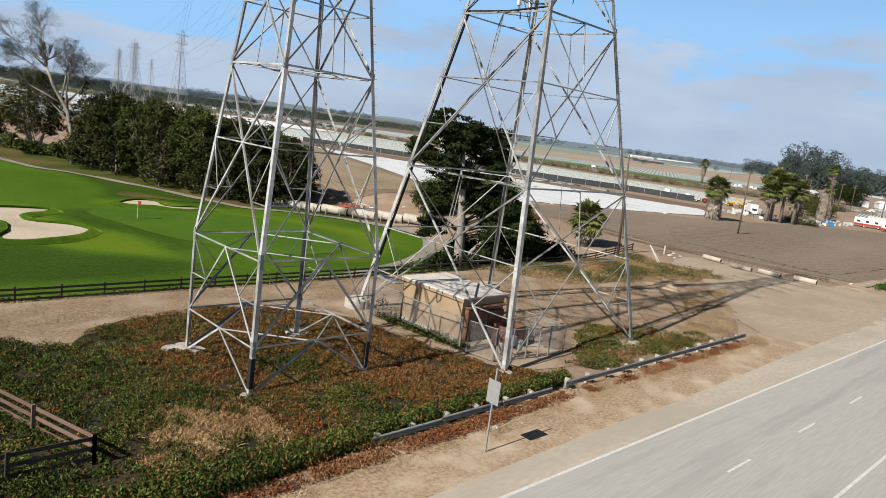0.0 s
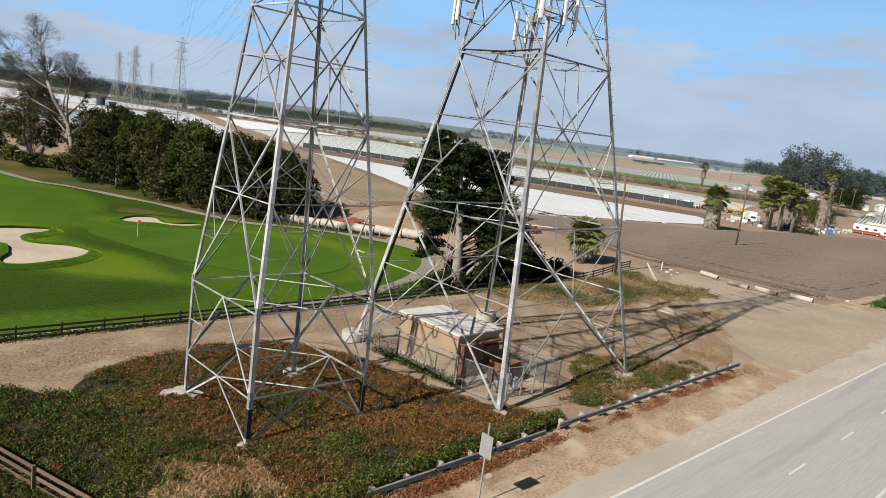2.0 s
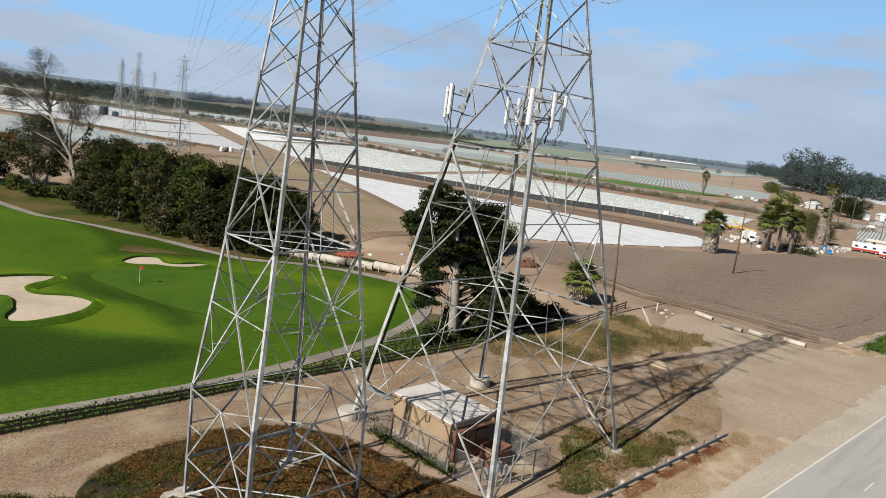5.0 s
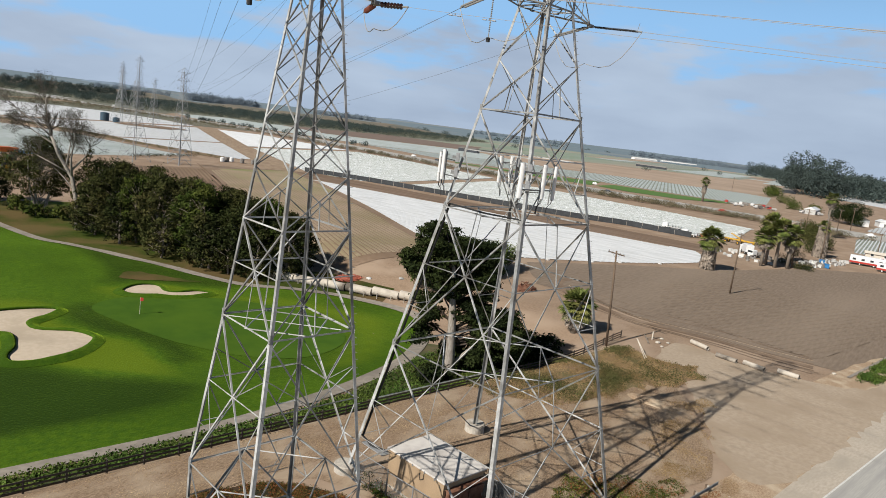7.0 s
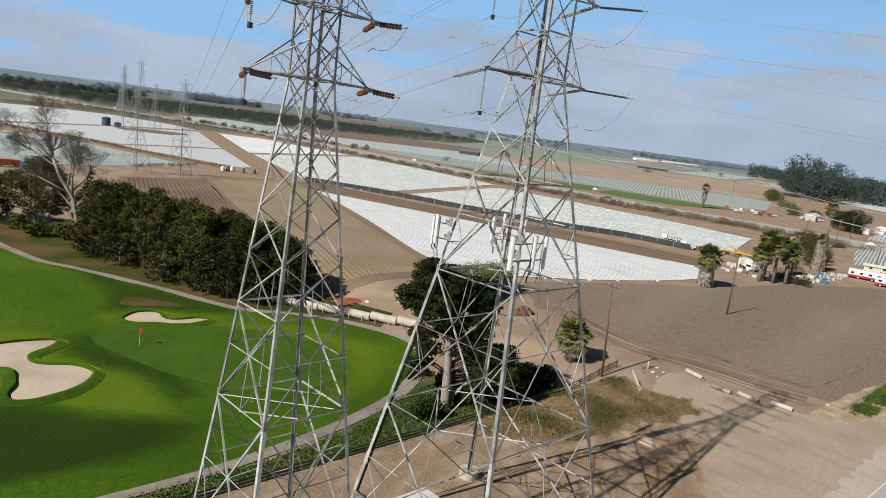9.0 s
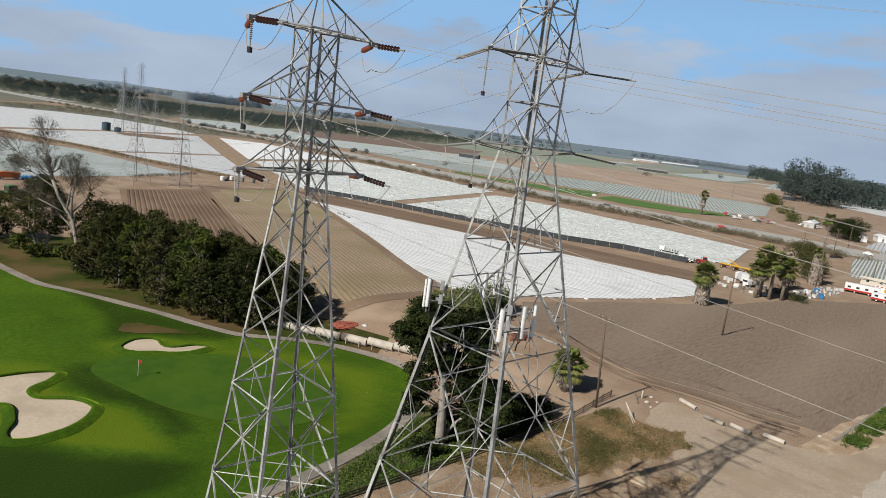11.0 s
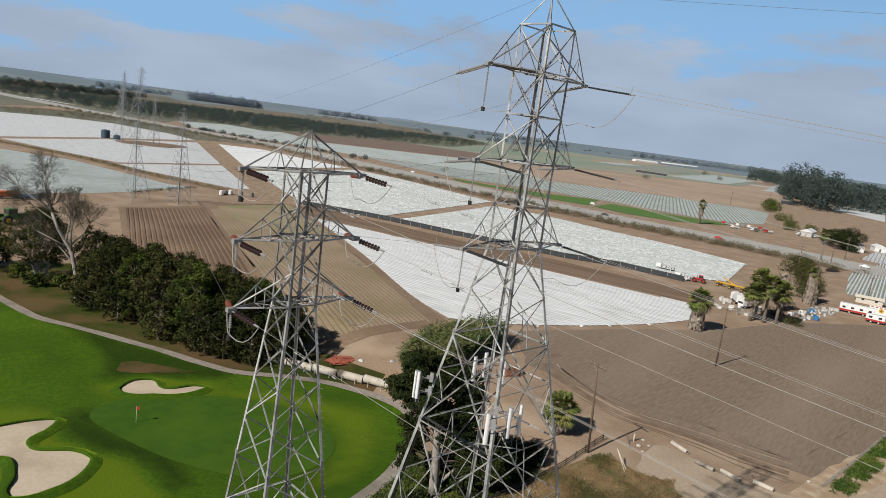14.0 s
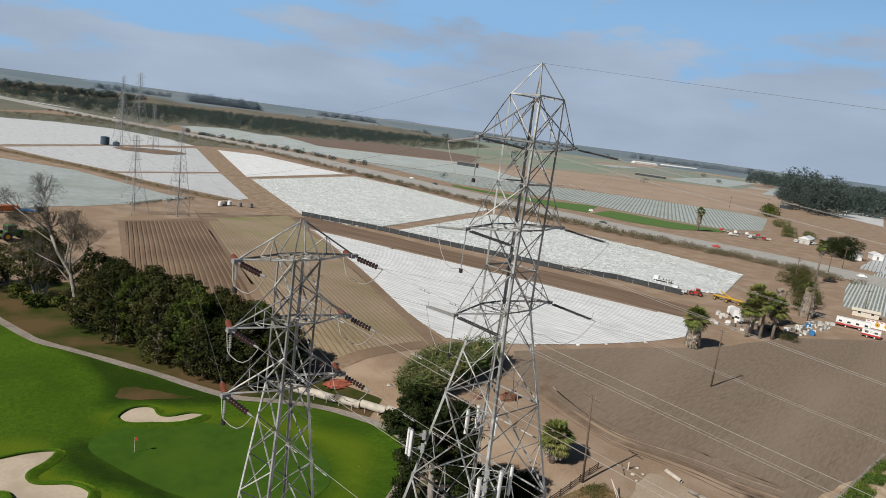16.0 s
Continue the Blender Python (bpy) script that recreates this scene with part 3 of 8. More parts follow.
DRIVE_PLAN = smooth_loop([(56, 19.5), (62, 24), (69, 29), (76, 34), (80, 39.5), (86, 42), (90, 41), (89.5, 33), (91.5, 25.5), (96, 20), (110, 17.5), (108, 15.8), (80, 16), (60, 16)], 3)
sheet("dirt_drive", ragged(DRIVE_PLAN, 0.9), 0.010, DRIVE, "pale compacted dirt drive joining the highway", False)
MULCH_PLAN = smooth_loop([(-40, 37), (-10, 37.5), (7, 36.8), (9.6, 34.4), (13.2, 37.2), (17.4, 37.8), (22, 38.5), (26, 36), (28, 31), (29.5, 24), (33, 21.5), (44, 22), (54, 20), (62, 25), (72, 33), (74, 40), (60, 45), (40, 45.6), (10, 45.6), (-40, 45.6)], 2)
sheet("mulched_yard", ragged(MULCH_PLAN, 0.5, 1.5), 0.006, MULCH, "brown mulch and dirt round the pylon feet")
ICE_PLAN = smooth_loop([(-40, 36), (-10, 36.8), (5, 37.2), (8.2, 36), (9.6, 34.5), (11, 36.2), (13.5, 37.6), (17.4, 38.4), (22, 38), (25.2, 35.4), (26.8, 31.5), (27.6, 27.5), (28.6, 24.4), (30.2, 22.2), (31, 20.4), (28, 19.7), (18, 19.2), (10, 19.1), (-10, 19.2), (-40, 19.3)], 3)
sheet("iceplant_bed", ragged(ICE_PLAN, 0.35, 0.9), 0.03, ICE_BED, "litter and soil under iceplant, darkened for shade between plants")
GRASS_PLAN = smooth_loop([(35.2, 20.6), (34.8, 22.4), (38, 24.8), (41.5, 26.9), (45, 25.2), (48.5, 22.4), (49.5, 20.4), (43, 20.2)], 3)
sheet("weedy_patch", ragged(GRASS_PLAN, 0.6, 0.7), 0.016, MULCH, "patch of low green weeds by the guard rail", False)
SCRUB_PLAN = smooth_loop([(54, 36.4), (60, 35.4), (67.4, 34.6), (73.3, 33), (77.5, 32.6), (80.4, 34.6), (79.2, 38), (79, 42.5), (76.5, 45.2), (68, 45.6), (56, 44.8), (50, 43)], 3)
sheet("dry_grass_patch", ragged(SCRUB_PLAN, 0.9, 1.0), 0.014, DRYGRASS, "dry grass and scrub patch beside the drive")
VERGE_PLAN = smooth_loop([(50, 20.5), (58, 22), (66, 26), (70, 29.5), (64, 29.5), (56, 26.5), (50, 23)], 3)
sheet("planted_bank", [(-80, 45.7), (20, 45.7), (40, 45.9), (60, 45.8), (70, 46.5), (66, 58), (60, 64), (52, 58), (42, 54), (33, 51.8), (20, 51), (-80, 52.2)], 0.02, BANK, "sloping bank of ivy and shrubs below the fence")

PATH_LINE = smooth_loop([(-80, 54.4), (-30, 53.4), (10, 52.6), (22.5, 52.4), (28, 52.7), (34, 53.6), (41.7, 55.1), (52, 58.2), (58.4, 61.6), (64, 66.6), (67.6, 71.5), (67.8, 76.5), (66, 82.4), (62.6, 88.8), (56.5, 94.8), (51.7, 99.4), (48.6, 104.8), (45.6, 110.9), (40.7, 119.8), (35.5, 129.2), (32.1, 136.8), (29.6, 149.5), (25, 172), (22, 186)], 4, closed=False)
GOLF_PLAN = [(-80, 54.5)] + [p for p in PATH_LINE if p[0] > -30] + [(-80, 186)]
fairway = sheet("fairway", GOLF_PLAN, 0.0, FAIRWAY, "bright mown golf course grass")
# zones of grass length, with the mounds' shaded and sunlit slopes painted in
DARK_GRASS = [smooth_loop(p, 3) for p in (
    [(-20, 84), (8, 80), (14.8, 75.7), (18.6, 72.6), (22.5, 68.2), (27.2, 63.8), (29.7, 61.3), (25.2, 58.9), (19.5, 58.6), (14.6, 59), (4, 60), (-20, 62)],
    [(33, 134), (35.2, 127), (36.4, 116.5), (35.5, 107.6), (33.6, 102.6), (38.4, 102.9), (43.4, 99.2), (49.9, 96.8), (51.5, 99.8), (45.8, 109.7), (41.7, 117.4), (36.5, 129)],
    [(26.4, 94.4), (24.6, 88.5), (26.0, 82.6), (29.0, 79), (30.2, 74.6), (29.6, 69.5), (32.4, 69.5), (33.4, 74.5), (32, 80.4), (29.4, 85), (28.8, 89), (29.4, 93.5)])]
BRIGHT_GRASS = [smooth_loop(p, 3) for p in (
    [(32.5, 100.5), (36, 104), (41, 102.6), (46.5, 97.5), (47, 92.5), (40, 91), (34, 95)],
    [(12, 98), (22, 98), (25, 92), (24, 88), (26, 82), (29, 76), (29, 68), (26, 66), (20, 72), (12, 78)],
    [(54, 88), (60, 79), (62.5, 74), (57, 67), (50, 62), (45, 62.5), (52, 66), (56, 74), (53, 83), (46, 90.5)])]


def edge_distance(poly, x, y):
    """Metres into (+) or out of (-) an outline."""
    best = 1e9
    for (x0, y0), (x1, y1) in zip(poly, poly[1:] + poly[:1]):
        dx, dy = x1 - x0, y1 - y0
        t = max(0.0, min(1.0, ((x - x0) * dx + (y - y0) * dy) / (dx * dx + dy * dy + 1e-9)))
        best = min(best, math.hypot(x - x0 - t * dx, y - y0 - t * dy))
    return best if inside(poly, x, y) else -best


def grass_tone(ob):
    att = ob.data.attributes.new("cut", "FLOAT", "POINT")
    for i, v in enumerate(ob.data.vertices):
        x, y = v.co.x, v.co.y
        if x < -25 or y > 140:
            continue
        dark_k = max(min(1.0, 0.5 + edge_distance(p, x, y) / 2.6) for p in DARK_GRASS)
        bright_k = max(min(1.0, 0.5 + edge_distance(p, x, y) / 4.0) for p in BRIGHT_GRASS)
        att.data[i].value = dark_k if dark_k > 0 else -max(0.0, bright_k)


grass_tone(fairway)
sheet("rough", [(67.5, 80.5), (63.5, 89.6), (57, 95.8), (52.6, 100), (49.5, 105.3), (46.4, 111.4), (41.5, 120.4), (36.4, 129.6), (33, 137.2), (30.6, 150), (26, 172), (48, 172), (52, 150), (56, 128), (62, 112), (70, 98), (73, 84)], 0.0, ROUGH_GRASS, "patchy rough grass between cart path and trees")
sheet("worn_patch", ragged(smooth_loop([(36.5, 105.5), (39, 108.5), (44, 104), (47, 100.2), (42.5, 101.6), (38, 103.4)], 3), 0.6, 0.9), 0.05, ROUGH_GRASS, "brown worn patch in rough golf grass")
sheet("cart_path", ribbon(PATH_LINE, 1.75), 0.10, CARTPATH, "narrow concrete golf cart path")
sheet("putting_green", smooth_loop([(28.2, 91.4), (32, 94.6), (38, 94), (46, 89.6), (52.4, 82.6), (54.8, 75), (51.6, 68), (46, 65.4), (40, 66.8), (34.5, 73), (30, 83)], 4), 0.045, PUTTING, "smooth dark putting green")


def bunker(plan, name, label):
    loop = smooth_loop(plan, 4)
    ob = sheet(name, loop, 0.14, SAND, label)
    area = sum(x0 * y1 - x1 * y0 for (x0, y0), (x1, y1) in zip(loop, loop[1:] + loop[:1]))
    sg = 1 if area > 0 else -1
    vs, fs, m = [], [], len(loop)
    prof = ((-0.10, 0.10), (-0.28, 0.42), (0.02, 0.52), (0.4, 0.36), (1.1, 0.0))
    for i, (x, y) in enumerate(loop):
        (x0, y0), (x1, y1) = loop[i - 1], loop[(i + 1) % m]
        d = math.hypot(x1 - x0, y1 - y0) or 1.0
        nx, ny = sg * (y1 - y0) / d, -sg * (x1 - x0) / d
        k = 0.75 + 0.5 * noise.noise((x * 0.35, y * 0.35, 1.7))
        for o, z in prof:
            px, py = x + nx * o, y + ny * o
            vs.append((px, py, land(px, py) + (z * k if o < 1 else 0.03)))
    n = len(prof)
    for i in range(m):
        j = (i + 1) % m
        for q in range(n - 1):
            f = (i * n + q, j * n + q, j * n + q + 1, i * n + q + 1)
            fs.append(f if sg > 0 else f[::-1])
    lip = part("bunker_lip", (vs, fs), FAIRWAY, smooth=True)
    tagged(lip, "raised curling grass lip of a bunker", "bunker lip", kind="structure")
    return ob


bunker([(12, 92.4), (18.2, 92.9), (21.9, 92.9), (24.5, 91.7), (22.5, 89), (20.2, 87.3), (20.3, 85), (23.7, 83), (25, 80.6), (24.6, 78.8), (21.6, 75.8), (18.2, 75), (15.9, 75.7), (15.7, 77.4), (16.9, 79.6), (17.4, 83), (16.6, 84.9), (12, 86.6)], "sand_bunker", "pale sand bunker with a curled grass lip")
bunker([(34.4, 98.6), (36.6, 100.2), (38.8, 99.8), (39.8, 98.6), (39.7, 96.4), (40.9, 95.3), (43.8, 95.1), (45.5, 93.5), (43.1, 92.4), (39.5, 93.1), (35.9, 94.6), (34.2, 96.6)], "sand_bunker", "small pale sand bunker behind the green")

# tilled field and what lies behind it
TILLED_PLAN = [(96, 44), (101, 24.5), (130, 22), (420, 20), (420, 32), (236, 46.4), (203, 62), (175, 67), (158, 71.5), (140, 79), (112, 88), (98, 74)]
RUT = mat("dark_rutted_soil", (0.195, 0.137, 0.094), (0.145, 0.1, 0.068), 2.0, (0.26, 0.19, 0.135), 0.25, cut=(0.45, 0.7), rough=0.95, bump=0.12, bscale=6)
EDGE_RUN = smooth_loop([(112, 74), (104.5, 73.5), (99.6, 69.5), (97.2, 64.5), (95.2, 58), (94.2, 51), (95.8, 45), (97.2, 39), (97.6, 33), (99, 27)], 4, False)
strip("wheel_track", EDGE_RUN[2:], 1.5, 0.022, RUT, "dark wheel track along the edge of a tilled field")
for off, w in ((1.7, 0.3), (2.9, 0.22), (3.3, 0.22), (4.9, 0.3), (6.6, 0.24), (-1.5, 0.3), (-2.7, 0.22)):
    strip("wheel_track", [(x + off * (1 - 0.25 * math.sin(i * 0.22 + off)), y + 0.35 * off) for i, (x, y) in enumerate(EDGE_RUN) if y < 73 - abs(off)], w, 0.026, RUT if off != 2.9 else SHOULDER, "curved tyre mark in dry soil")
strip("ditch_kerb", [(99.2, 22.75), (107, 22.7), (118, 22.7), (135, 22.9)], 0.45, 0.1, CARTPATH, "worn pale concrete edge of a roadside ditch")
sheet("tilled_field", ragged(TILLED_PLAN, 0.9, 3.0), 0.012, TILLED, "bare tilled grey-brown field", False)
PLOUGH_PLAN = [(81, 238), (60, 170), (63, 120), (72, 98), (101, 97), (108, 118), (124, 158), (143, 214), (155, 250)]
sheet("ploughed_field", PLOUGH_PLAN, 0.03, PLOUGH, "brown ploughed field with dry ridges")
crop_rows("soil_ridges", [(82, 236), (62, 170), (64.5, 122), (69, 111), (82, 150), (110, 236)], 71.5, 1.35, 1.05, 0.2, RIDGE_DARK, "tall dark ridges of ploughed soil", 4, "ridge")
crop_rows("soil_ridges", [(112, 236), (84, 150), (70.5, 108), (74, 102), (98, 101), (105, 118), (121, 158), (140, 214), (150, 247)], 71.5, 1.15, 0.95, 0.055, RIDGE, "low dry ridges of pale ploughed soil", 4, "ridge")
sheet("greening_corner", [(118, 242), (112, 215), (122, 180), (134, 190), (141, 214), (153, 249)], 0.05, WEEDY, "patch of young green weeds on ploughed soil", False)
WEDGE = smooth_loop([(146, 219), (125, 160), (108.5, 119.5), (103.5, 100.5)], 3, False) + smooth_loop([(108, 95), (128, 86), (150, 79.2), (168, 76.6), (176, 78)], 3, False) + [(187, 87), (171, 141)]
sheet("white_field_soil", WEDGE, 0.014, FARSOIL, "soil under rows of white plastic", False)
crop_rows("plastic_rows", WEDGE, -74.5, 1.55, 1.52, 0.09, PLASTIC, "bright white plastic mulch over long crop beds", 10, "bed")
sheet("bare_strip", [(147, 224), (173, 141), (189, 86), (206, 90), (194, 142), (180, 178), (163, 247), (152, 246)], 0.012, BROWNSTRIP, "dark bare soil strip between crop fields", False)
NEAR_FIELDS = [
    ("A", [(199.5, 367), (309, 413.5), (314, 368), (306, 273), (176, 220.5), (168, 230), (161, 250)], PLASTIC_CROP, -74.5),
    ("B", [(181, 214), (291.5, 257), (299, 222), (298, 184), (300, 155), (294.5, 114.6), (239.5, 98.4), (225.5, 107), (218.5, 130), (204, 154), (191, 187)], PLASTIC_CROP, -74.5),
    ("C", [(271, 560), (300, 540), (304, 462), (310, 427), (202, 378)], PLASTIC, -74.5),
    ("D", [(93, 467), (165, 519), (253, 562), (194, 397), (126, 374), (109.5, 417)], PLASTIC, 20),
    ("D2", [(124.5, 367), (191.5, 390), (158.5, 293.5), (151, 288), (144.5, 304), (136, 328), (128.5, 348)], PLASTIC, 20),
    ("E", [(95.5, 481), (169, 533), (262, 585), (263, 643), (241, 727), (197, 755), (148, 745), (60, 600)], PLASTIC, 20),
]
FAR_FIELDS = [
    ("F", [(20, 430), (76, 416), (105.5, 372), (122.5, 298), (129, 291), (94, 271.5), (70, 264), (20, 245)], PLASTIC_GREY, 20),
    ("G", [(560, 427), (638, 356), (682, 275), (667, 248), (528, 198.5), (483, 205), (473, 226), (460.5, 297.5), (447, 344), (401, 403), (417, 553)], PLASTIC_GREY, 28.2),
    ("H", [(420, 560), (560, 430), (684, 660), (498, 735), (535, 905), (496, 886), (486, 974), (389, 926), (354, 800), (398, 640)], PLASTIC_GREY, 95),
    ("R", [(278, 71), (343, 88), (470, 96), (470, 62), (277, 50)], PLASTIC, 12),
    ("S", [(414, 103), (533, 119), (620, 112), (620, 74), (411, 66)], PLASTIC_CROP, 12),
]
for key, plan, m, head in NEAR_FIELDS + FAR_FIELDS:
    far = max(math.hypot(*p) for p in plan) > 640
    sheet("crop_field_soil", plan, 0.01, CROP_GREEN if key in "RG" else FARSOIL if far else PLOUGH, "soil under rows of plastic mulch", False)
    wide = {"E": (3.4, 3.1), "H": (3.4, 2.9), "R": (1.25, 0.55), "G": (3.0, 1.9)}.get(key, (1.9, 1.6))
    if key in "AB":
        crop_rows("crop_plants", plan, head, wide[0], 0.2, 0.28, CROP_GREEN, "lines of young green plants on plastic beds", 40)
    crop_rows("crop_rows", plan, head, wide[0], wide[1], 0.24 if key in "ABC" else 0.1, m, {PLASTIC: "rows of white plastic mulch", PLASTIC_CROP: "plastic-mulched beds with young plants", PLASTIC_GREY: "grey-green crop rows under plastic"}[m], 40, "bed" if key in "ABCD" else "")
sheet("farm_track", [(254, 563), (273, 571), (202, 375), (160, 254.5), (154, 242), (141, 246), (157.5, 291), (193, 393.5)], 0.006, MULCH, "reddish dirt farm track between fields", False)
sheet("bare_patch", ragged(smooth_loop([(174, 518), (196, 525.5), (215, 518.5), (219, 503.5), (199, 486), (182, 492), (170.5, 502)], 3), 1.5, 3.0), 0.3, PLOUGH, "bare brown patch round distant tower feet", False)
HWY = smooth_loop([(230, 1420), (258, 1180), (282, 979), (302, 860), (319, 778), (343, 672), (357, 583), (353.5, 443), (354.5, 377), (354, 299), (357, 255), (360.5, 215), (366, 182), (374, 154), (378, 125), (376, 97), (375, 40), (362, -40), (350, -300)], 5, False)
strip("far_highway", HWY, 37, 0.12, ASPHALT, "distant two-lane highway across the plain")
sheet("scrub_strip", [(148, 748), (195, 748), (241, 730), (266, 652), (265, 594), (330, 594), (330, 680), (305, 760), (288, 860), (262, 910), (169, 855)], 0.09, SCRUB, "strip of dull scrub between crops and highway", False)
strip("field_bank", smooth_loop([(40, 520), (89, 448), (103, 414), (116, 381), (123, 345), (131.5, 318), (143, 288)], 4, False), 7.5, 0.14, DRYGRASS, "low grassy brown bank between crop fields")
strip("highway_bank", [(x - 27, y) for x, y in HWY if 100 < y < 700], 19, 0.08, PLOUGH, "scrubby brown bank along the far highway")
sheet("lush_strip", [(393, 395), (401, 359), (423, 322), (457, 297.5), (400, 268), (389, 298), (387, 340), (381.5, 383)], 0.13, LUSH, "bright green strip of crops by the highway", False)
sheet("lush_strip", [(446, 279), (456, 232), (474, 201.5), (456, 196), (413, 209.5), (398, 236.5), (401, 265)], 0.13, LUSH, "bright green strip of crops by the highway", False)
sheet("tan_field", [(566, 434), (645, 361), (690, 272), (916, 333), (1267, 416), (1486, 512), (914, 674), (690, 668)], 0.012, FARSOIL, "wide bare tan field", False)
sheet("dark_field", [(495, 747), (705, 678), (916, 854), (828, 1006), (544, 912)], 0.12, FARSOIL2, "dark bare field beyond the crops", False)
sheet("far_fields", [(700, 690), (914, 690), (1500, 530), (1800, 600), (4600, 1500), (4600, 3600), (2400, 3400), (1300, 2300)], 0.02, FARGREEN, "wide green crop fields tinted with haze", False)
sheet("crop_field_soil", [(964, 283), (1179, 324), (1166, 272), (881, 203.5), (917, 237)], 0.03, PLASTIC, "distant beds under white sheeting", False)
# far strips of crops and bare soil across the plain
rng2 = random.Random(31)
for k in range(26):
    u, v = rng2.uniform(1500, 3600), rng2.uniform(0.34, 0.62)
    v = u * v
    L2, W2 = rng2.uniform(160, 420), rng2.uniform(18, 60) * (0.6 + u / 2600)
    c2, s2 = math.cos(radians(18)), math.sin(radians(18))
    plan = [(u + a * L2 * c2 - b * W2 * s2, v + a * L2 * s2 + b * W2 * c2) for a, b in ((-1, -1), (1, -1), (1, 1), (-1, 1))]
    m2, lab2 = ((FARSOIL, "far strip of bare tan soil"), (PLASTIC_GREY, "far strip of grey-green crops"), (CROP_GREEN, "far strip of green crops"))[k % 3]
    sheet("field_strip", plan, 0.05 + 0.01 * k, m2, lab2, False)
crop_rows("furrows", [(104, 28), (150, 26), (150, 58), (128, 66), (104, 52)], -9.0, 1.45, 0.75, 0.085, TILLED, "shallow furrows across tilled soil", 6)

# ---- transmission towers ----
def lattice(name, at, prof, label, group, near=True, turn=0.0):
    """prof: half widths by height, panels, arms. One part for every steel member."""
    T = thing(name, at, label, "transmission tower", group, turn=turn)
    zs, hs = prof["z"], prof["h"]
    steel = STEEL if near else STEEL_FAR
    half = lambda z: steps_at(z, zs, hs)
    COR = [(-1, 1), (-1, -1), (1, -1), (1, 1)]
    bag = []

    def bar(nm, p, q, w, inward=None):
        p, q = Vector(p), Vector(q)
        mid = (p + q) / 2
        flat = nm != "leg" and inward is None
        if flat:   # one flange lies in the tower's face
            inward = Vector((-mid.x, 0, 0)) if abs(mid.x) > abs(mid.y) else Vector((0, -mid.y, 0))
            if inward.length < 0.05:
                inward = Vector((0, 0, -1))
        inward = inward or Vector((-mid.x, -mid.y, 0.0)) + Vector((0, 0, 0.01))
        geo = angle_bar(p, q, w, inward, max(0.012, w * 0.1), flat)
        if near:
            part(nm, geo, steel, T)
        else:
            bag.append(geo)

    def at_leg(i, z):
        return Vector((COR[i][0] * half(z), COR[i][1] * half(z), z))

    def on_face(i, z, f):
        return at_leg(i, z).lerp(at_leg((i + 1) % 4, z), f)

    # legs, in lengths from splice to splice
    for i in range(4):
        for z0, z1 in zip(prof["splice"], prof["splice"][1:]):
            w = steps_at(z0, [0, zs[-1]], prof["leg"])
            bar("leg", at_leg(i, z0), at_leg(i, z1 + 0.02), w)
            if near and z0 > 0:
                p = at_leg(i, z0)
                sx, sy = COR[i]
                bm = boxed(p.x - 0.012 * sx, p.y, z0 - 0.34, p.x + 0.012 * sx, p.y - 0.16 * sy, z0 + 0.34)
                box(bm, p.x, p.y - 0.012 * sy, z0 - 0.34, p.x - 0.16 * sx, p.y + 0.012 * sy, z0 + 0.34)
                part("gusset_plate", bm, PLATE, T)
    for i in range(4):
        for z in prof["rings"]:
            bar("horizontal_brace", at_leg(i, z), at_leg((i + 1) % 4, z), prof["w2"])
        for z0, z1, *more in prof["X"]:
            a0, b0, a1, b1 = at_leg(i, z0), at_leg((i + 1) % 4, z0), at_leg(i, z1), at_leg((i + 1) % 4, z1)
            bar("diagonal_brace", a0, b1, prof["w3"])
            bar("diagonal_brace", b0, a1, prof["w3"])
            if more:
                bar("hanger", a0.lerp(b1, half(z0) / (half(z0) + half(z1))), on_face(i, z0, 0.5), prof["w4"])
        for z0, z1, ties in prof["bigX"]:
            h0, h1 = half(z0), half(z1)
            f = h0 / (h0 + h1)
            zc = z0 + (z1 - z0) * f
            a0, b0, a1, b1 = at_leg(i, z0), at_leg((i + 1) % 4, z0), at_leg(i, z1), at_leg((i + 1) % 4, z1)
            x = a0.lerp(b1, f)
            bar("diagonal_brace", a0, b1, prof["w2"])
            bar("diagonal_brace", b0, a1, prof["w2"])
            la, lb = at_leg(i, zc), at_leg((i + 1) % 4, zc)
            bar("horizontal_brace", la, lb, prof["w3"])
            # short redundant struts that stiffen legs and diagonals
            for mid_leg, top, foot in ((la, a1, a0), (lb, b1, b0)):
                if "foot" in ties:
                    d = x.lerp(foot, 0.5)
                    bar("strut", mid_leg, d, prof["w4"])
                    bar("strut", foot.lerp(mid_leg, 0.5), d, prof["w4"])
                if "knee" in ties:
                    bar("strut", mid_leg.lerp(top, 0.5), x, prof["w4"])
            if "hang" in ties:
                bar("hanger", on_face(i, z1, 0.5), x, prof["w4"])
            if "drop" in ties:
                bar("hanger", x, on_face(i, z0, 0.5), prof["w4"])
        for z0, z1 in prof["K"]:
            apex = on_face(i, z1, 0.5)
            for base, frac in ((at_leg(i, z0), 0.0), (at_leg((i + 1) % 4, z0), 1.0)):
                bar("diagonal_brace", apex, base, prof["w2"] * 1.15)
                if z1 - z0 > 3:
                    m = apex.lerp(base, 0.5)
                    lg = at_leg(i if frac == 0 else (i + 1) % 4, z0 + (z1 - z0) * 0.5)
                    bar("strut", m, lg, prof["w4"])
                    bar("strut", m, at_leg(i if frac == 0 else (i + 1) % 4, z1), prof["w4"])
    # plan bracing: a diamond between the middles of the faces
    for z in prof["plan"]:
        for i in range(4):
            bar("plan_brace", on_face(i, z, 0.5), on_face((i + 1) % 4, z, 0.5), prof["w3"], Vector((0, 0, -1)))
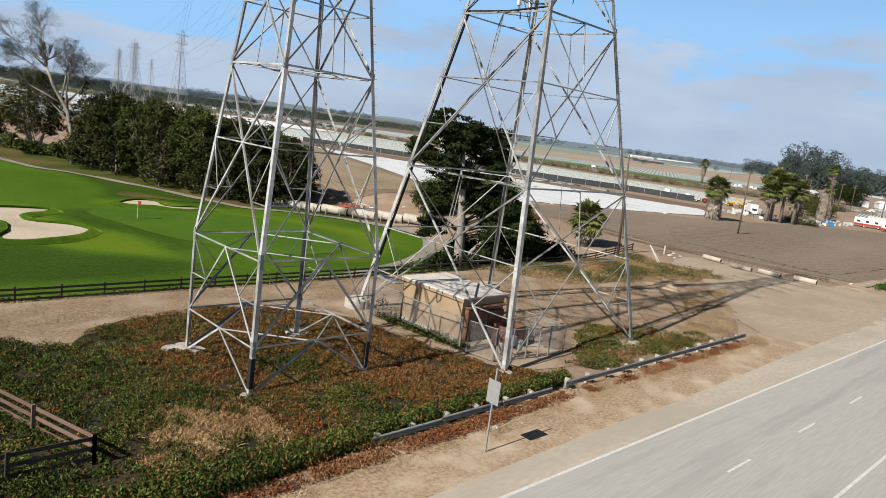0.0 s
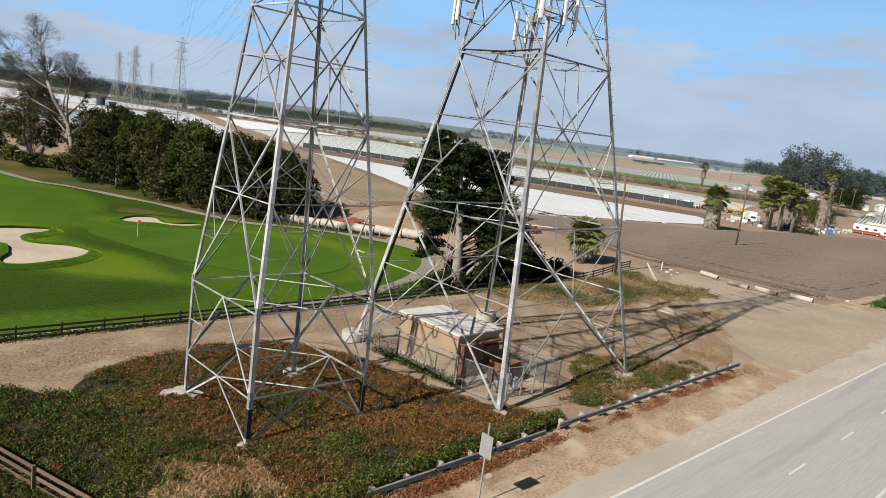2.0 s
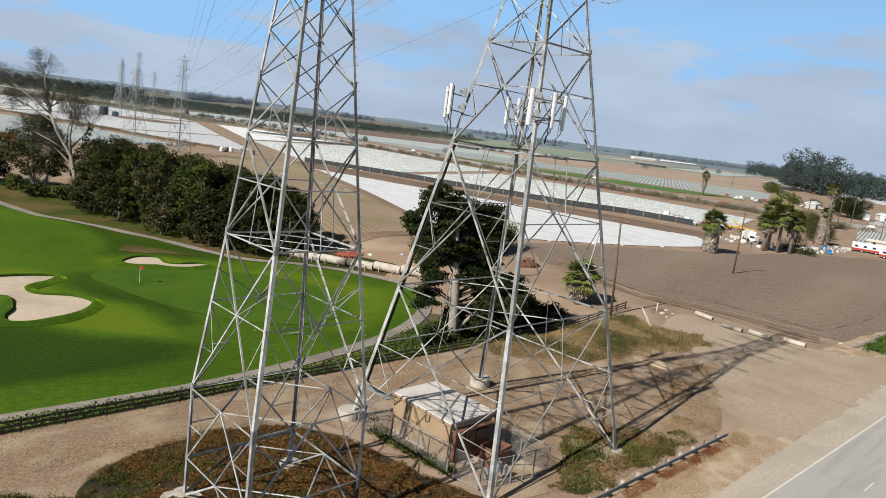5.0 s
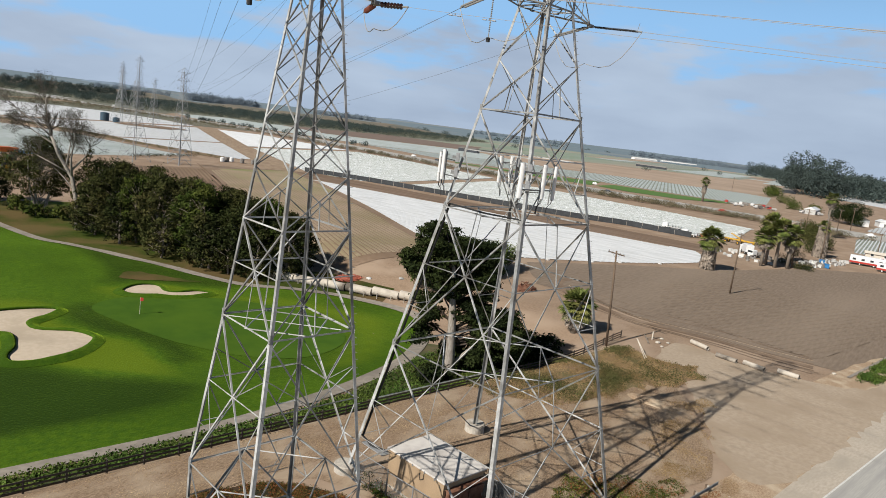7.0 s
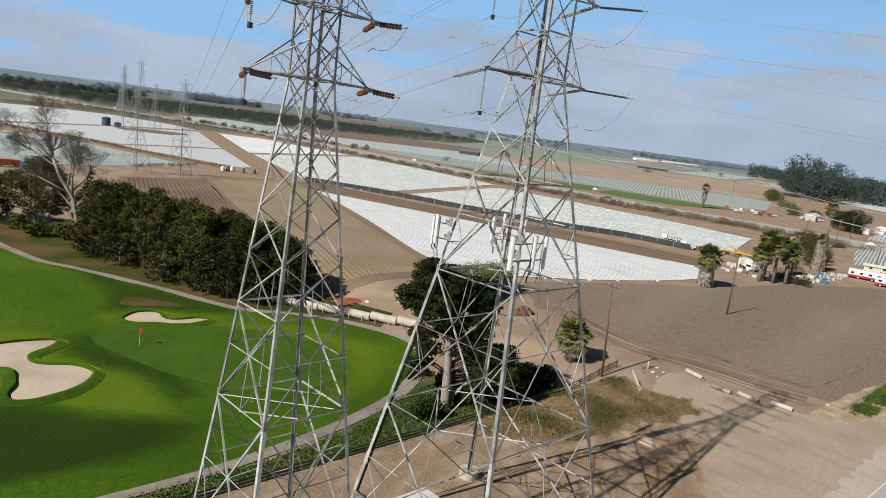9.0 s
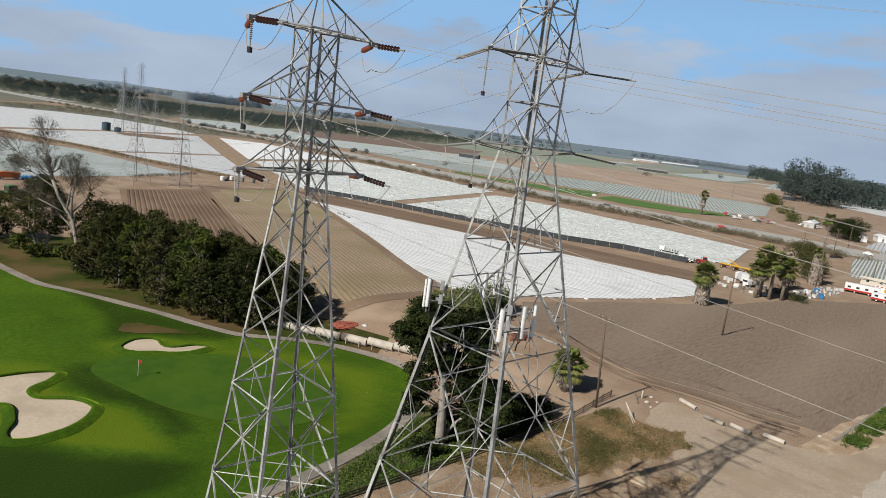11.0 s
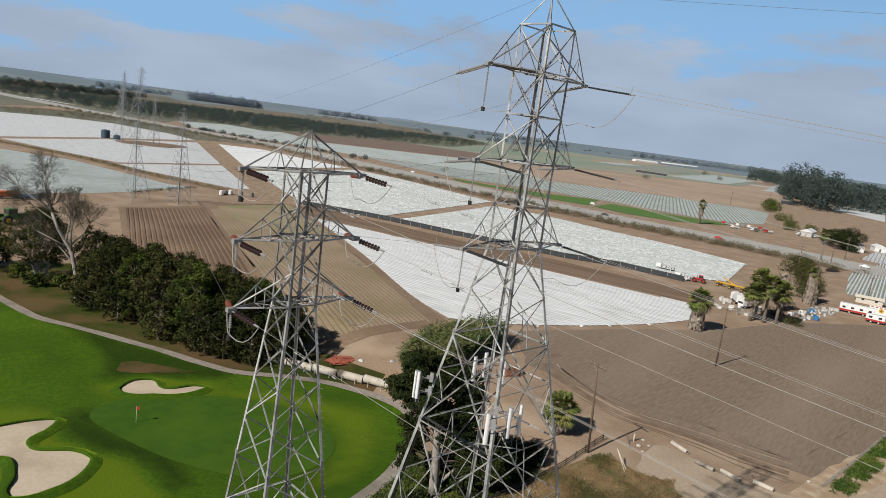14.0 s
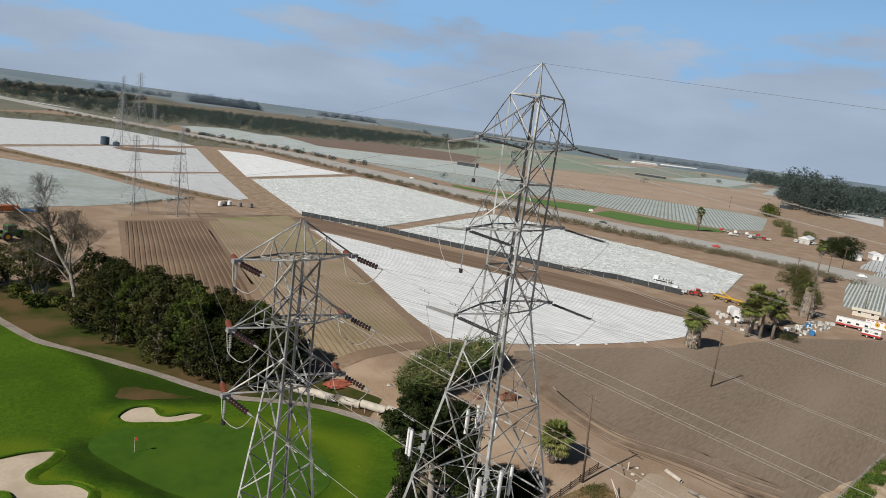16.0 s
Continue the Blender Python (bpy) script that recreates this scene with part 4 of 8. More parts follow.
        if half(z) < 2.5:
            bar("plan_brace", at_leg(0, z), at_leg(2, z), prof["w4"], Vector((0, 0, -1)))
    # peak
    zt, za = prof["peak"]
    for i in range(4):
        bar("peak_brace", at_leg(i, zt), Vector((COR[i][0] * 0.06, COR[i][1] * 0.06, za)), prof["w2"])
    # crossarms along x
    for z, zu, reach in prof["arms"]:
        for s in (-1, 1):
            tip = Vector((s * reach, 0, z))
            h = half(z)
            hu = half(zu) if zu < za else 0.06
            for sy in (-1, 1):
                foot = Vector((s * h, sy * h, z))
                up = Vector((s * hu, sy * hu, zu))
                bar("arm_chord", foot, tip, prof["w2"], Vector((0, -sy, 0.3)))
                bar("arm_tie", up, tip, prof["w3"], Vector((0, -sy, -0.3)))
                if near:
                    m = foot.lerp(tip, 0.45)
                    bar("arm_web", up.lerp(tip, 0.45), m, prof["w4"])
                    bar("arm_web", up.lerp(tip, 0.45), foot, prof["w4"])
            if near:
                bar("arm_web", Vector((s * h, -h, z)).lerp(tip, 0.45), Vector((s * h, h, z)).lerp(tip, 0.45), prof["w4"], Vector((0, 0, 1)))
                bar("arm_web", Vector((s * h, -h, z)), Vector((s * h, h, z)).lerp(tip, 0.45), prof["w4"], Vector((0, 0, 1)))
                part("arm_plate", boxed(tip.x - 0.22, -0.14, z - 0.16, tip.x + 0.22, 0.14, z + 0.05), PLATE, T)
    if not near:
        part("frame", merged(*bag), steel, T)
    if near:
        z = 3.0
        k = 0
        while z < prof["peak"][0]:
            p = at_leg(2, z)
            d = Vector((0.17, 0, 0)) if k % 2 else Vector((0, -0.17, 0))
            part("step_bolt", tube([p, p + d], 0.012, 4), PLATE, T)
            z, k = z + 0.4, k + 1
        for i in range(4):
            b = at_leg(i, 0.0)
            bm = boxed(b.x - 0.2, b.y - 0.2, 0.0, b.x + 0.2, b.y + 0.2, 0.06)
            part("base_plate", bm, PLATE, T)
            if i in (1, 2) and prof is LEFT_PROF:
                w = 0.21
                part("warning_cover", angle_bar(at_leg(i, 0.35) - Vector((COR[i][0], COR[i][1], 0)) * -0.012, at_leg(i, 1.75) + Vector((COR[i][0], COR[i][1], 0)) * 0.012, w, Vector((-COR[i][0], -COR[i][1], 0)), 0.01), BLACK, T, "black warning cover round a leg")
    return T


LEFT_PROF = dict(z=[0, 6.1, 14.5, 22.28, 31.05, 37.8, 39.83], h=[3.3, 3.27, 2.42, 1.68, 0.82, 0.8, 0.06], splice=[0, 2.2, 6.1, 14.5, 22.28, 31.05, 37.8], leg=(0.2, 0.1),
    rings=[2.2, 6.1, 14.5, 19.6, 31.05, 34.44, 37.8], K=[(0.05, 2.2), (2.2, 6.1)], bigX=[(6.1, 14.5, "foot knee"), (14.5, 19.6, "drop")],
    X=[(19.6, 22.28, "drop"), (22.28, 24.55), (24.55, 26.87), (26.87, 29.03), (29.03, 31.05), (31.05, 32.8), (32.8, 34.44), (34.44, 36.1), (36.1, 37.8)], plan=[2.2, 6.1, 14.5, 31.05, 34.44, 37.8], peak=(37.8, 39.83),
    arms=[(31.05, 32.8, 3.45), (34.4, 36.1, 3.42), (37.8, 39.7, 3.4)], w2=0.082, w3=0.06, w4=0.046)
RIGHT_PROF = dict(z=[0, 33.5, 36.3, 45.0, 47.9, 50.1], h=[6.82, 1.28, 1.27, 1.31, 1.29, 0.06], splice=[0, 10.04, 20.05, 26.78, 33.5, 39.15, 44.95, 47.9], leg=(0.26, 0.125),
    rings=[10.04, 20.05, 26.78, 33.5, 36.3, 39.15, 42.2, 44.95, 47.9], K=[], bigX=[(0.05, 10.04, "foot hang"), (10.04, 20.05, "foot hang"), (20.05, 26.78, "foot")],
    X=[(26.78, 30.15, "drop"), (30.15, 33.5), (33.5, 36.3), (36.3, 39.15), (39.15, 42.2), (42.2, 44.95), (44.95, 47.9)], plan=[10.04, 20.05, 33.5, 39.15, 44.95], peak=(47.9, 50.1),
    arms=[(33.5, 36.3, 5.0), (39.15, 42.2, 5.0), (44.95, 47.9, 5.0)], w2=0.095, w3=0.068, w4=0.05)
LT, RT = (18.03, 29.11, 0.0), (35.29, 29.43, 0.0)
tower_l = lattice("lattice_tower", LT, LEFT_PROF, "slim galvanised steel lattice transmission tower over iceplant", "lattice towers")
tower_r = lattice("lattice_tower", RT, RIGHT_PROF, "wide-footed galvanised lattice tower carrying phone antennas", "lattice towers")
FAR_TOWERS = [((105.8, 248.6, 0), LEFT_PROF, 0.875, 20), ((91.2, 252.6, 0), RIGHT_PROF, 0.58, 20), ((192.5, 499, 0), LEFT_PROF, 0.87, 20), ((178, 520, 0), RIGHT_PROF, 0.78, 20), ((273.7, 751.3, 0), RIGHT_PROF, 1.2, 20), ((296.6, 866.3, 0), LEFT_PROF, 1.38, 20)]
for at, prof, k, turn in FAR_TOWERS:
    t = lattice("lattice_tower", at, prof, "distant grey lattice transmission tower among crop fields", "lattice towers", near=False, turn=turn)
    t.scale = (k, k, k)

# ---- plants ----
def leaf_quads(centres, sizes, rng, normals=None, stretch=1.6, droop=0.0):
    """One small pointed leaf (a bent quad) at each centre."""
    n = len(centres)
    a = rng.normal(size=(n, 3))
    if normals is not None:
        a = a * 0.55 + normals
    a /= np.linalg.norm(a, axis=1, keepdims=True) + 1e-9
    b = rng.normal(size=(n, 3))
    b[:, 2] -= droop
    b -= a * np.sum(a * b, axis=1, keepdims=True)
    b /= np.linalg.norm(b, axis=1, keepdims=True) + 1e-9
    c = np.cross(a, b)
    s = np.asarray(sizes).reshape(-1, 1)
    v = np.empty((n, 4, 3))
    v[:, 0] = centres - b * s * stretch * 0.5
    v[:, 1] = centres + c * s * 0.5 + a * s * 0.12
    v[:, 2] = centres + b * s * stretch * 0.5
    v[:, 3] = centres - c * s * 0.5 + a * s * 0.12
    f = np.arange(4 * n).reshape(n, 4)
    return v.reshape(-1, 3), f


def raw_mesh(name, v, f, material):
    me = bpy.data.meshes.new(name)
    nv, nf, k = len(v), len(f), f.shape[1]
    me.vertices.add(nv)
    me.vertices.foreach_set("co", np.ascontiguousarray(v, dtype=np.float32).ravel())
    me.loops.add(nf * k)
    me.loops.foreach_set("vertex_index", np.ascontiguousarray(f, dtype=np.int32).ravel())
    me.polygons.add(nf)
    me.polygons.foreach_set("loop_start", np.arange(0, nf * k, k, dtype=np.int32))
    me.materials.append(material)
    me.update(calc_edges=True)
    return me


def crown_mesh(name, clumps, per_m2, size, material, rng, stretch=1.6, droop=0.0, squash=0.75):
    """Leaves on and in ragged clumps (x, y, z, r)."""
    cs, ns, ss = [], [], []
    for x, y, z, r in clumps:
        n = max(12, int(per_m2 * 4 * math.pi * r * r))
        d = rng.normal(size=(n, 3))
        d /= np.linalg.norm(d, axis=1, keepdims=True)
        lump = 1 + 0.28 * np.sin(d[:, 0] * 5 + x) * np.cos(d[:, 1] * 4 + y) + 0.2 * np.sin(d[:, 2] * 7 + z)
        rad = r * lump * (0.5 + 0.55 * rng.random(n) ** 0.6 + 0.35 * (rng.random(n) > 0.85))
        cs.append(np.array([x, y, z]) + d * rad[:, None] * np.array([1, 1, squash]))
        ns.append(d + np.array([0, 0, 0.35]))
        ss.append(size * (0.6 + 0.8 * rng.random(n)))
    v, f = leaf_quads(np.vstack(cs), np.concatenate(ss), rng, np.vstack(ns), stretch, droop)
    return raw_mesh(name, v, f, material)


def limb_to(p, q, r0, r1, rng, bend=0.12, n=5):
    p, q = Vector(p), Vector(q)
    L = (q - p).length
    pts, rad = [], []
    off = Vector((rng.normal(), rng.normal(), abs(rng.normal()) * 0.6)) * L * bend
    for i in range(n):
        t = i / (n - 1)
        pts.append(p.lerp(q, t) + off * math.sin(math.pi * t))
        rad.append(r0 + (r1 - r0) * t)
    return tube(pts, rad, 7)


def tree(at, height, spread, label, seed, leaf=LEAF_EUC, bark=BARK, base_frac=0.25, n=26, density=9.0, size=0.34, lean=(0, 0), trunk=0.32, clump=1.0, clumps=None, forks=1, name="tree", cat="tree"):
    """A broadleaf: tapered trunk and limbs that carry ragged clumps of leaves."""
    rng = np.random.default_rng(seed)
    T = thing(name, at, label, cat)
    if clumps is None:
        clumps = []
        for i in range(n):
            t = base_frac + (1 - base_frac) * ((i + 0.5) / n)
            w = spread * math.sin(math.pi * min(0.97, max(0.08, 0.15 + 0.85 * (t - base_frac) / (1 - base_frac)))) ** 0.6
            a = i * 2.4 + rng.random() * 0.8
            d = w * (0.35 + 0.65 * rng.random())
            clumps.append((d * math.cos(a) + lean[0] * t, d * math.sin(a) + lean[1] * t, height * t * (0.92 + 0.12 * rng.random()), clump * spread * (0.24 + 0.16 * rng.random())))
    geo = []
    for k in range(forks):
        off = Vector((rng.normal() * 0.5, rng.normal() * 0.5, 0)) if forks > 1 else Vector((0, 0, 0))
        top = Vector((lean[0] * 0.8, lean[1] * 0.8, height * 0.8)) + off * 3
        geo.append(limb_to((off.x * 0.4, off.y * 0.4, -0.3), top, trunk, trunk * 0.25, rng, 0.05, 7))
        part("trunk", geo[-1], bark, T, smooth=True)
    for i, (x, y, z, r) in enumerate(clumps):
        if i % 2 == 0:
            t = max(0.12, min(0.75, z / height - 0.2))
            s = Vector((lean[0] * t, lean[1] * t, height * t))
            part("limb", limb_to(s, (x, y, z), trunk * 0.35 * (1 - t * 0.6), 0.03, rng), bark, T, smooth=True)
    me = crown_mesh("crown", clumps, density, size, leaf, rng)
    ob = new("crown", me)
    ob.parent = T
    return T


def bare_tree(at, limbs, label, seed, tufts=()):
    """A half-dead eucalyptus: limbs are lists of (aside, up, depth, radius) that carry sprays of forking twigs and few leaves."""
    rng = np.random.default_rng(seed)
    T = thing("bare_tree", at, label, "tree")
    aside, deep = Vector((0.707, -0.707, 0)), Vector((0.707, 0.707, 0))
    twigs, tips = [], []

    def grow(p, d, length, r, depth):
        q = p + d * length
        mid = p.lerp(q, 0.5) + Vector(rng.normal(size=3)) * length * 0.07
        twigs.append(tube([p, mid, q], [r, r * 0.85, r * 0.65], 4, False))
        if depth == 0:
            tips.append(q)
            return
        for k in range(3 if depth > 1 else 2):
            nd = (d + Vector(rng.normal(size=3)) * 0.45 + Vector((-0.06, 0.06, 0.12))).normalized()
            grow(q, nd, length * (0.68 + 0.22 * rng.random()), r * 0.62, depth - 1)

    for limb in limbs:
        pts = [aside * a + deep * c + Vector((0, 0, z)) for a, z, c, r in limb]
        rad = [r for a, z, c, r in limb]
        part("limb", tube(pts, rad, 9), BARK_PALE, T, smooth=True)
        for p, q, r in zip(pts[1:], pts[2:], rad[2:]):
            if r < 0.2:
                for k in range(6):
                    d = ((q - p).normalized() * 0.5 + Vector(rng.normal(size=3)) * 0.6 + Vector((0, 0, 0.25))).normalized()
                    grow(p.lerp(q, rng.random()), d, 1.3, 0.05, 4)
        d = (pts[-1] - pts[-2]).normalized()
        for k in range(4):
            grow(pts[-1], (d + Vector(rng.normal(size=3)) * 0.35).normalized(), 1.4, rad[-1] * 0.8, 4)
    part("twig_crown", merged(*twigs), BARK_TWIG, T)
    c = np.repeat(np.array([tuple(t) for t in tips]), 3, axis=0)
    c = c + rng.normal(size=c.shape) * 0.22
    v, f = leaf_quads(c, 0.04 + 0.06 * rng.random(len(c)), rng, None, 2.6, 1.0)
    ob = new("foliage", raw_mesh("foliage", v, f, LEAF_GREY))
    ob.parent = T
    if tufts:
        ob = new("leafy_tuft", crown_mesh("leafy_tuft", [((aside * a).x, (aside * a).y, z, r) for a, z, r in tufts], 14, 0.2, LEAF_DARK, rng))
        ob.parent = T
    return T


def fan_palm(at, height, crown, seed, label, skirt=0.0, trunk=0.35, n=46, leaf=LEAF_PALM):
    """Trunk, a head of stiff folded fans on stalks, and a skirt of dead ones."""
    rng = np.random.default_rng(seed)
    T = thing("palm_tree", at, label, "palm tree")
    part("trunk", tube([(0, 0, -0.3), (0.05, 0, height * 0.5), (0, 0.05, height)], [trunk * 1.15, trunk, trunk * 0.8], 10), BARK, T, smooth=True)

    def fans(cnt, zc, lo, hi, length, droop):
        vs, fs = [], []
        for i in range(cnt):
            a = i * 2.399 + rng.random() * 0.5
            el = lo + (hi - lo) * rng.random()
            d = Vector((math.cos(a) * math.cos(el), math.sin(a) * math.cos(el), math.sin(el)))
            root = Vector((0, 0, zc + (rng.random() - 0.5) * 0.5))
            hub = root + d * length * (0.45 + 0.15 * rng.random())
            side = d.cross(Vector((0, 0, 1)))
            side = side.normalized() if side.length > 0.05 else Vector((1, 0, 0))
            up = side.cross(d).normalized()
            w = 0.035
            k = len(vs)
            vs += [root - side * w, root + side * w, hub + side * w, hub - side * w]
            fs.append((k, k + 1, k + 2, k + 3))
            m = 11
            for j in range(m):
                t = (j / (m - 1) - 0.5) * 2.6
                dr = (d * math.cos(t) + side * math.sin(t)).normalized()
                L = length * 0.55 * (1 - 0.25 * abs(t) / 1.3)
                tip = hub + dr * L + Vector((0, 0, -droop * L * (0.5 + 0.5 * rng.random())))
                q = dr.cross(up).normalized() * 0.095 * length / 1.5
                mid = hub.lerp(tip, 0.55) + up * 0.06
                k = len(vs)
                vs += [hub, mid + q, tip, mid - q]
                fs.append((k, k + 1, k + 2, k + 3))
        return vs, fs

    part("crown", fans(n, height, -0.85, 1.4, crown, 0.45), leaf, T)
    part("dry_collar", fans(n // 2, height - 0.4, -1.2, -0.35, crown * 0.85, 0.6), LEAF_DEAD, T, "dry hanging brown fronds")
    if skirt:
        c, s = [], []
        for i in range(int(1500 * skirt)):
            z = height * (1 - skirt * rng.random() ** 0.9)
            a = rng.random() * 2 * math.pi
            r = (trunk + 0.3 + 0.5 * rng.random()) * (0.85 + 0.4 * (height - z) / height)
            c.append((r * math.cos(a), r * math.sin(a), z))
            s.append(0.22 + 0.25 * rng.random())
        c = np.array(c)
        v, f = leaf_quads(c, s, rng, c * np.array([1, 1, 0]) + 1e-3, 3.0, 3.0)
        ob = new("skirt", raw_mesh("skirt", v, f, LEAF_DEAD))
        ob.parent = T
        tagged(ob, "shaggy grey skirt of dead fronds")
    return T


def scatter(name, plan, count, size, material, label, seed, blades=3, upright=1.0, lift=0.0, keep=None, stretch=1.8, spread=0.12):
    """Low plants all over a plan: a few leaves each, joined."""
    rng = np.random.default_rng(seed)
    xs, ys = [p[0] for p in plan], [p[1] for p in plan]
    pts = []
    while len(pts) < count:
        gx, gy = rng.uniform(min(xs), max(xs), 20000), rng.uniform(min(ys), max(ys), 20000)
        ok = inside_all(plan, gx, gy)
        pts += [(x, y, land(x, y)) for x, y in zip(gx[ok], gy[ok]) if keep is None or keep(x, y, rng)]
    pts = pts[:count]
    c = np.repeat(np.array(pts), blades, axis=0)
    n = len(c)
    c[:, :2] += rng.normal(size=(n, 2)) * spread
    s = size * (0.55 + 0.9 * rng.random(n))
    c[:, 2] += s * stretch * 0.35 + lift * rng.random(n)
    nrm = rng.normal(size=(n, 3)) * np.array([1, 1, 0.4])
    v, f = leaf_quads(c, s, rng, nrm * upright + np.array([0, 0, (1 - upright)]), stretch, -1.2 * upright)
    ob = new(name, raw_mesh(name, v, f, material))
    return tagged(ob, label, name.replace("_", " "), kind="stuff")


# the dark cypress beside the cart path
def cypress():
    rng = np.random.default_rng(5)
    side = Vector((0.707, -0.707, 0))
    deep = Vector((0.707, 0.707, 0))
    cl = []

    def mass(n, lat, z, rl, rz, rd, r):
        for i in range(n):
            d = rng.normal(size=3)
            d /= np.linalg.norm(d)
            k = rng.random() ** 0.4
            p = side * (lat + d[0] * rl * k) + deep * (d[1] * rd * k)
            cl.append((p.x, p.y, z * 1.03 + d[2] * rz * k, r * (0.7 + 0.6 * rng.random())))

    mass(60, -2.2, 15.0, 3.6, 2.1, 3.8, 0.82)
    mass(44, 1.7, 14.0, 2.8, 2.4, 3.4, 0.82)
    mass(26, -5.4, 12.9, 1.6, 1.5, 2.4, 0.72)
    mass(42, -1.2, 11.2, 4.0, 1.9, 3.8, 0.82)
    mass(20, 3.2, 11.2, 1.5, 2.2, 2.6, 0.72)
    mass(28, -3.5, 7.8, 1.8, 2.0, 2.6, 0.72)
    mass(18, -3.3, 4.6, 1.5, 1.4, 2.2, 0.68)
    mass(34, 1.7, 8.2, 2.3, 1.3, 3.0, 0.78)
    mass(52, 5.0, 6.4, 2.9, 2.3, 3.6, 0.86)
    mass(28, 7.0, 3.9, 2.1, 1.8, 3.0, 0.82)
    mass(24, 4.4, 2.4, 3.1, 1.3, 3.0, 0.82)
    mass(10, -3.6, 16.8, 1.6, 0.6, 1.6, 0.55)
    mass(56, 5.4, 5.6, 3.3, 2.7, 3.6, 0.92)
    T = thing("cypress_tree", (55.0, 52.2, land(55.0, 52.2)), "large dark green cypress with a pale forked trunk", "tree")
    part("trunk", limb_to((0, 0, -0.4), (-0.9, 0.9, 14.5), 0.68, 0.2, rng, 0.03, 8), BARK_PALE, T, smooth=True)
    part("trunk", limb_to((0.1, 0, 1.3), (2.4, -2.1, 4.8), 0.29, 0.15, rng, 0.015, 6), BARK_PALE, T, smooth=True)
    for x, y, z, r in cl[::7]:
        if z > 5:
            part("limb", limb_to((-0.04 * z, 0.04 * z, z * 0.72), (x * 0.9, y * 0.9, z), 0.13, 0.03, rng, 0.06), BARK_DARK, T, smooth=True)
    ob = new("crown", crown_mesh("crown", cl, 27, 0.15, LEAF_CYPRESS, rng, 2.2, -0.6, 0.42))
    ob.parent = T
    return T


cypress()
for i, (x, y, h, r, lf, lab) in enumerate([
        (39.0, 160.0, 15, 6.0, LEAF_EUC, "pale-trunked eucalyptus with open olive crown"),
        (47.0, 148.0, 13, 4.6, LEAF_EUC, "olive-leaved eucalyptus at the edge of the grove"),
        (46.0, 135.0, 14.5, 5.2, LEAF_DARK, "dense dark green tree in a grove"),
        (51.0, 131.0, 13.5, 4.8, LEAF_EUC, "olive green tree in a grove"),
        (49.5, 122.5, 14, 5.0, LEAF_EUC, "rounded olive green tree in a grove"),
        (55.5, 121.5, 13.2, 4.6, LEAF_BRIGHT, "bright green tree standing in a grove"),
        (53.0, 114.5, 13.4, 4.8, LEAF_BRIGHT, "bright green tree leaning over the path"),
        (58.5, 112.5, 12.6, 4.6, LEAF_DARK, "dark green tree in a grove"),
        (57.5, 105.5, 12.6, 4.4, LEAF_DARK, "dark green tree beside the cart path"),
        (62.5, 106.5, 12, 4.2, LEAF_BRIGHT, "green tree at the end of the grove"),
        (62.0, 100.0, 11, 3.8, LEAF_DARK, "dark tree at the end of the grove"),
        (60.0, 119.0, 12.4, 4.6, LEAF_DARK, "dark green tree behind the grove"),
        (31.0, 172.0, 11, 5.0, LEAF_DARK, "dark bushy tree near farm machinery"),
        (66.5, 103.5, 9.5, 3.0, LEAF_EUC, "thin olive tree beside a ploughed field"),
        (48.0, 141.0, 13.0, 5.0, LEAF_DARK, "dense dark tree in a grove"),
        (54.5, 138.0, 11.5, 4.8, LEAF_DARK, "dark green tree behind the grove"),
        (57.0, 129.0, 12.0, 5.0, LEAF_DARK, "dark green tree behind the grove"),
        (64.0, 113.0, 11.0, 4.4, LEAF_BRIGHT, "green tree at the back of the grove"),
        (43.5, 141.5, 9.0, 4.0, LEAF_EUC, "low olive tree beside the cart path"),
        (52.0, 108.5, 9.0, 3.4, LEAF_DARK, "low dark tree hanging over the path")]):
    tree((x, y, land(x, y)), h, r * 1.25, lab, 20 + i, leaf=lf, bark=BARK_PALE if i < 2 else BARK, base_frac=0.3 if i < 2 else 0.1, n=56 if i == 0 else 84, density=12, size=0.225, trunk=0.34, clump=0.55 if i < 2 else 0.5, forks=3 if i == 0 else 1)
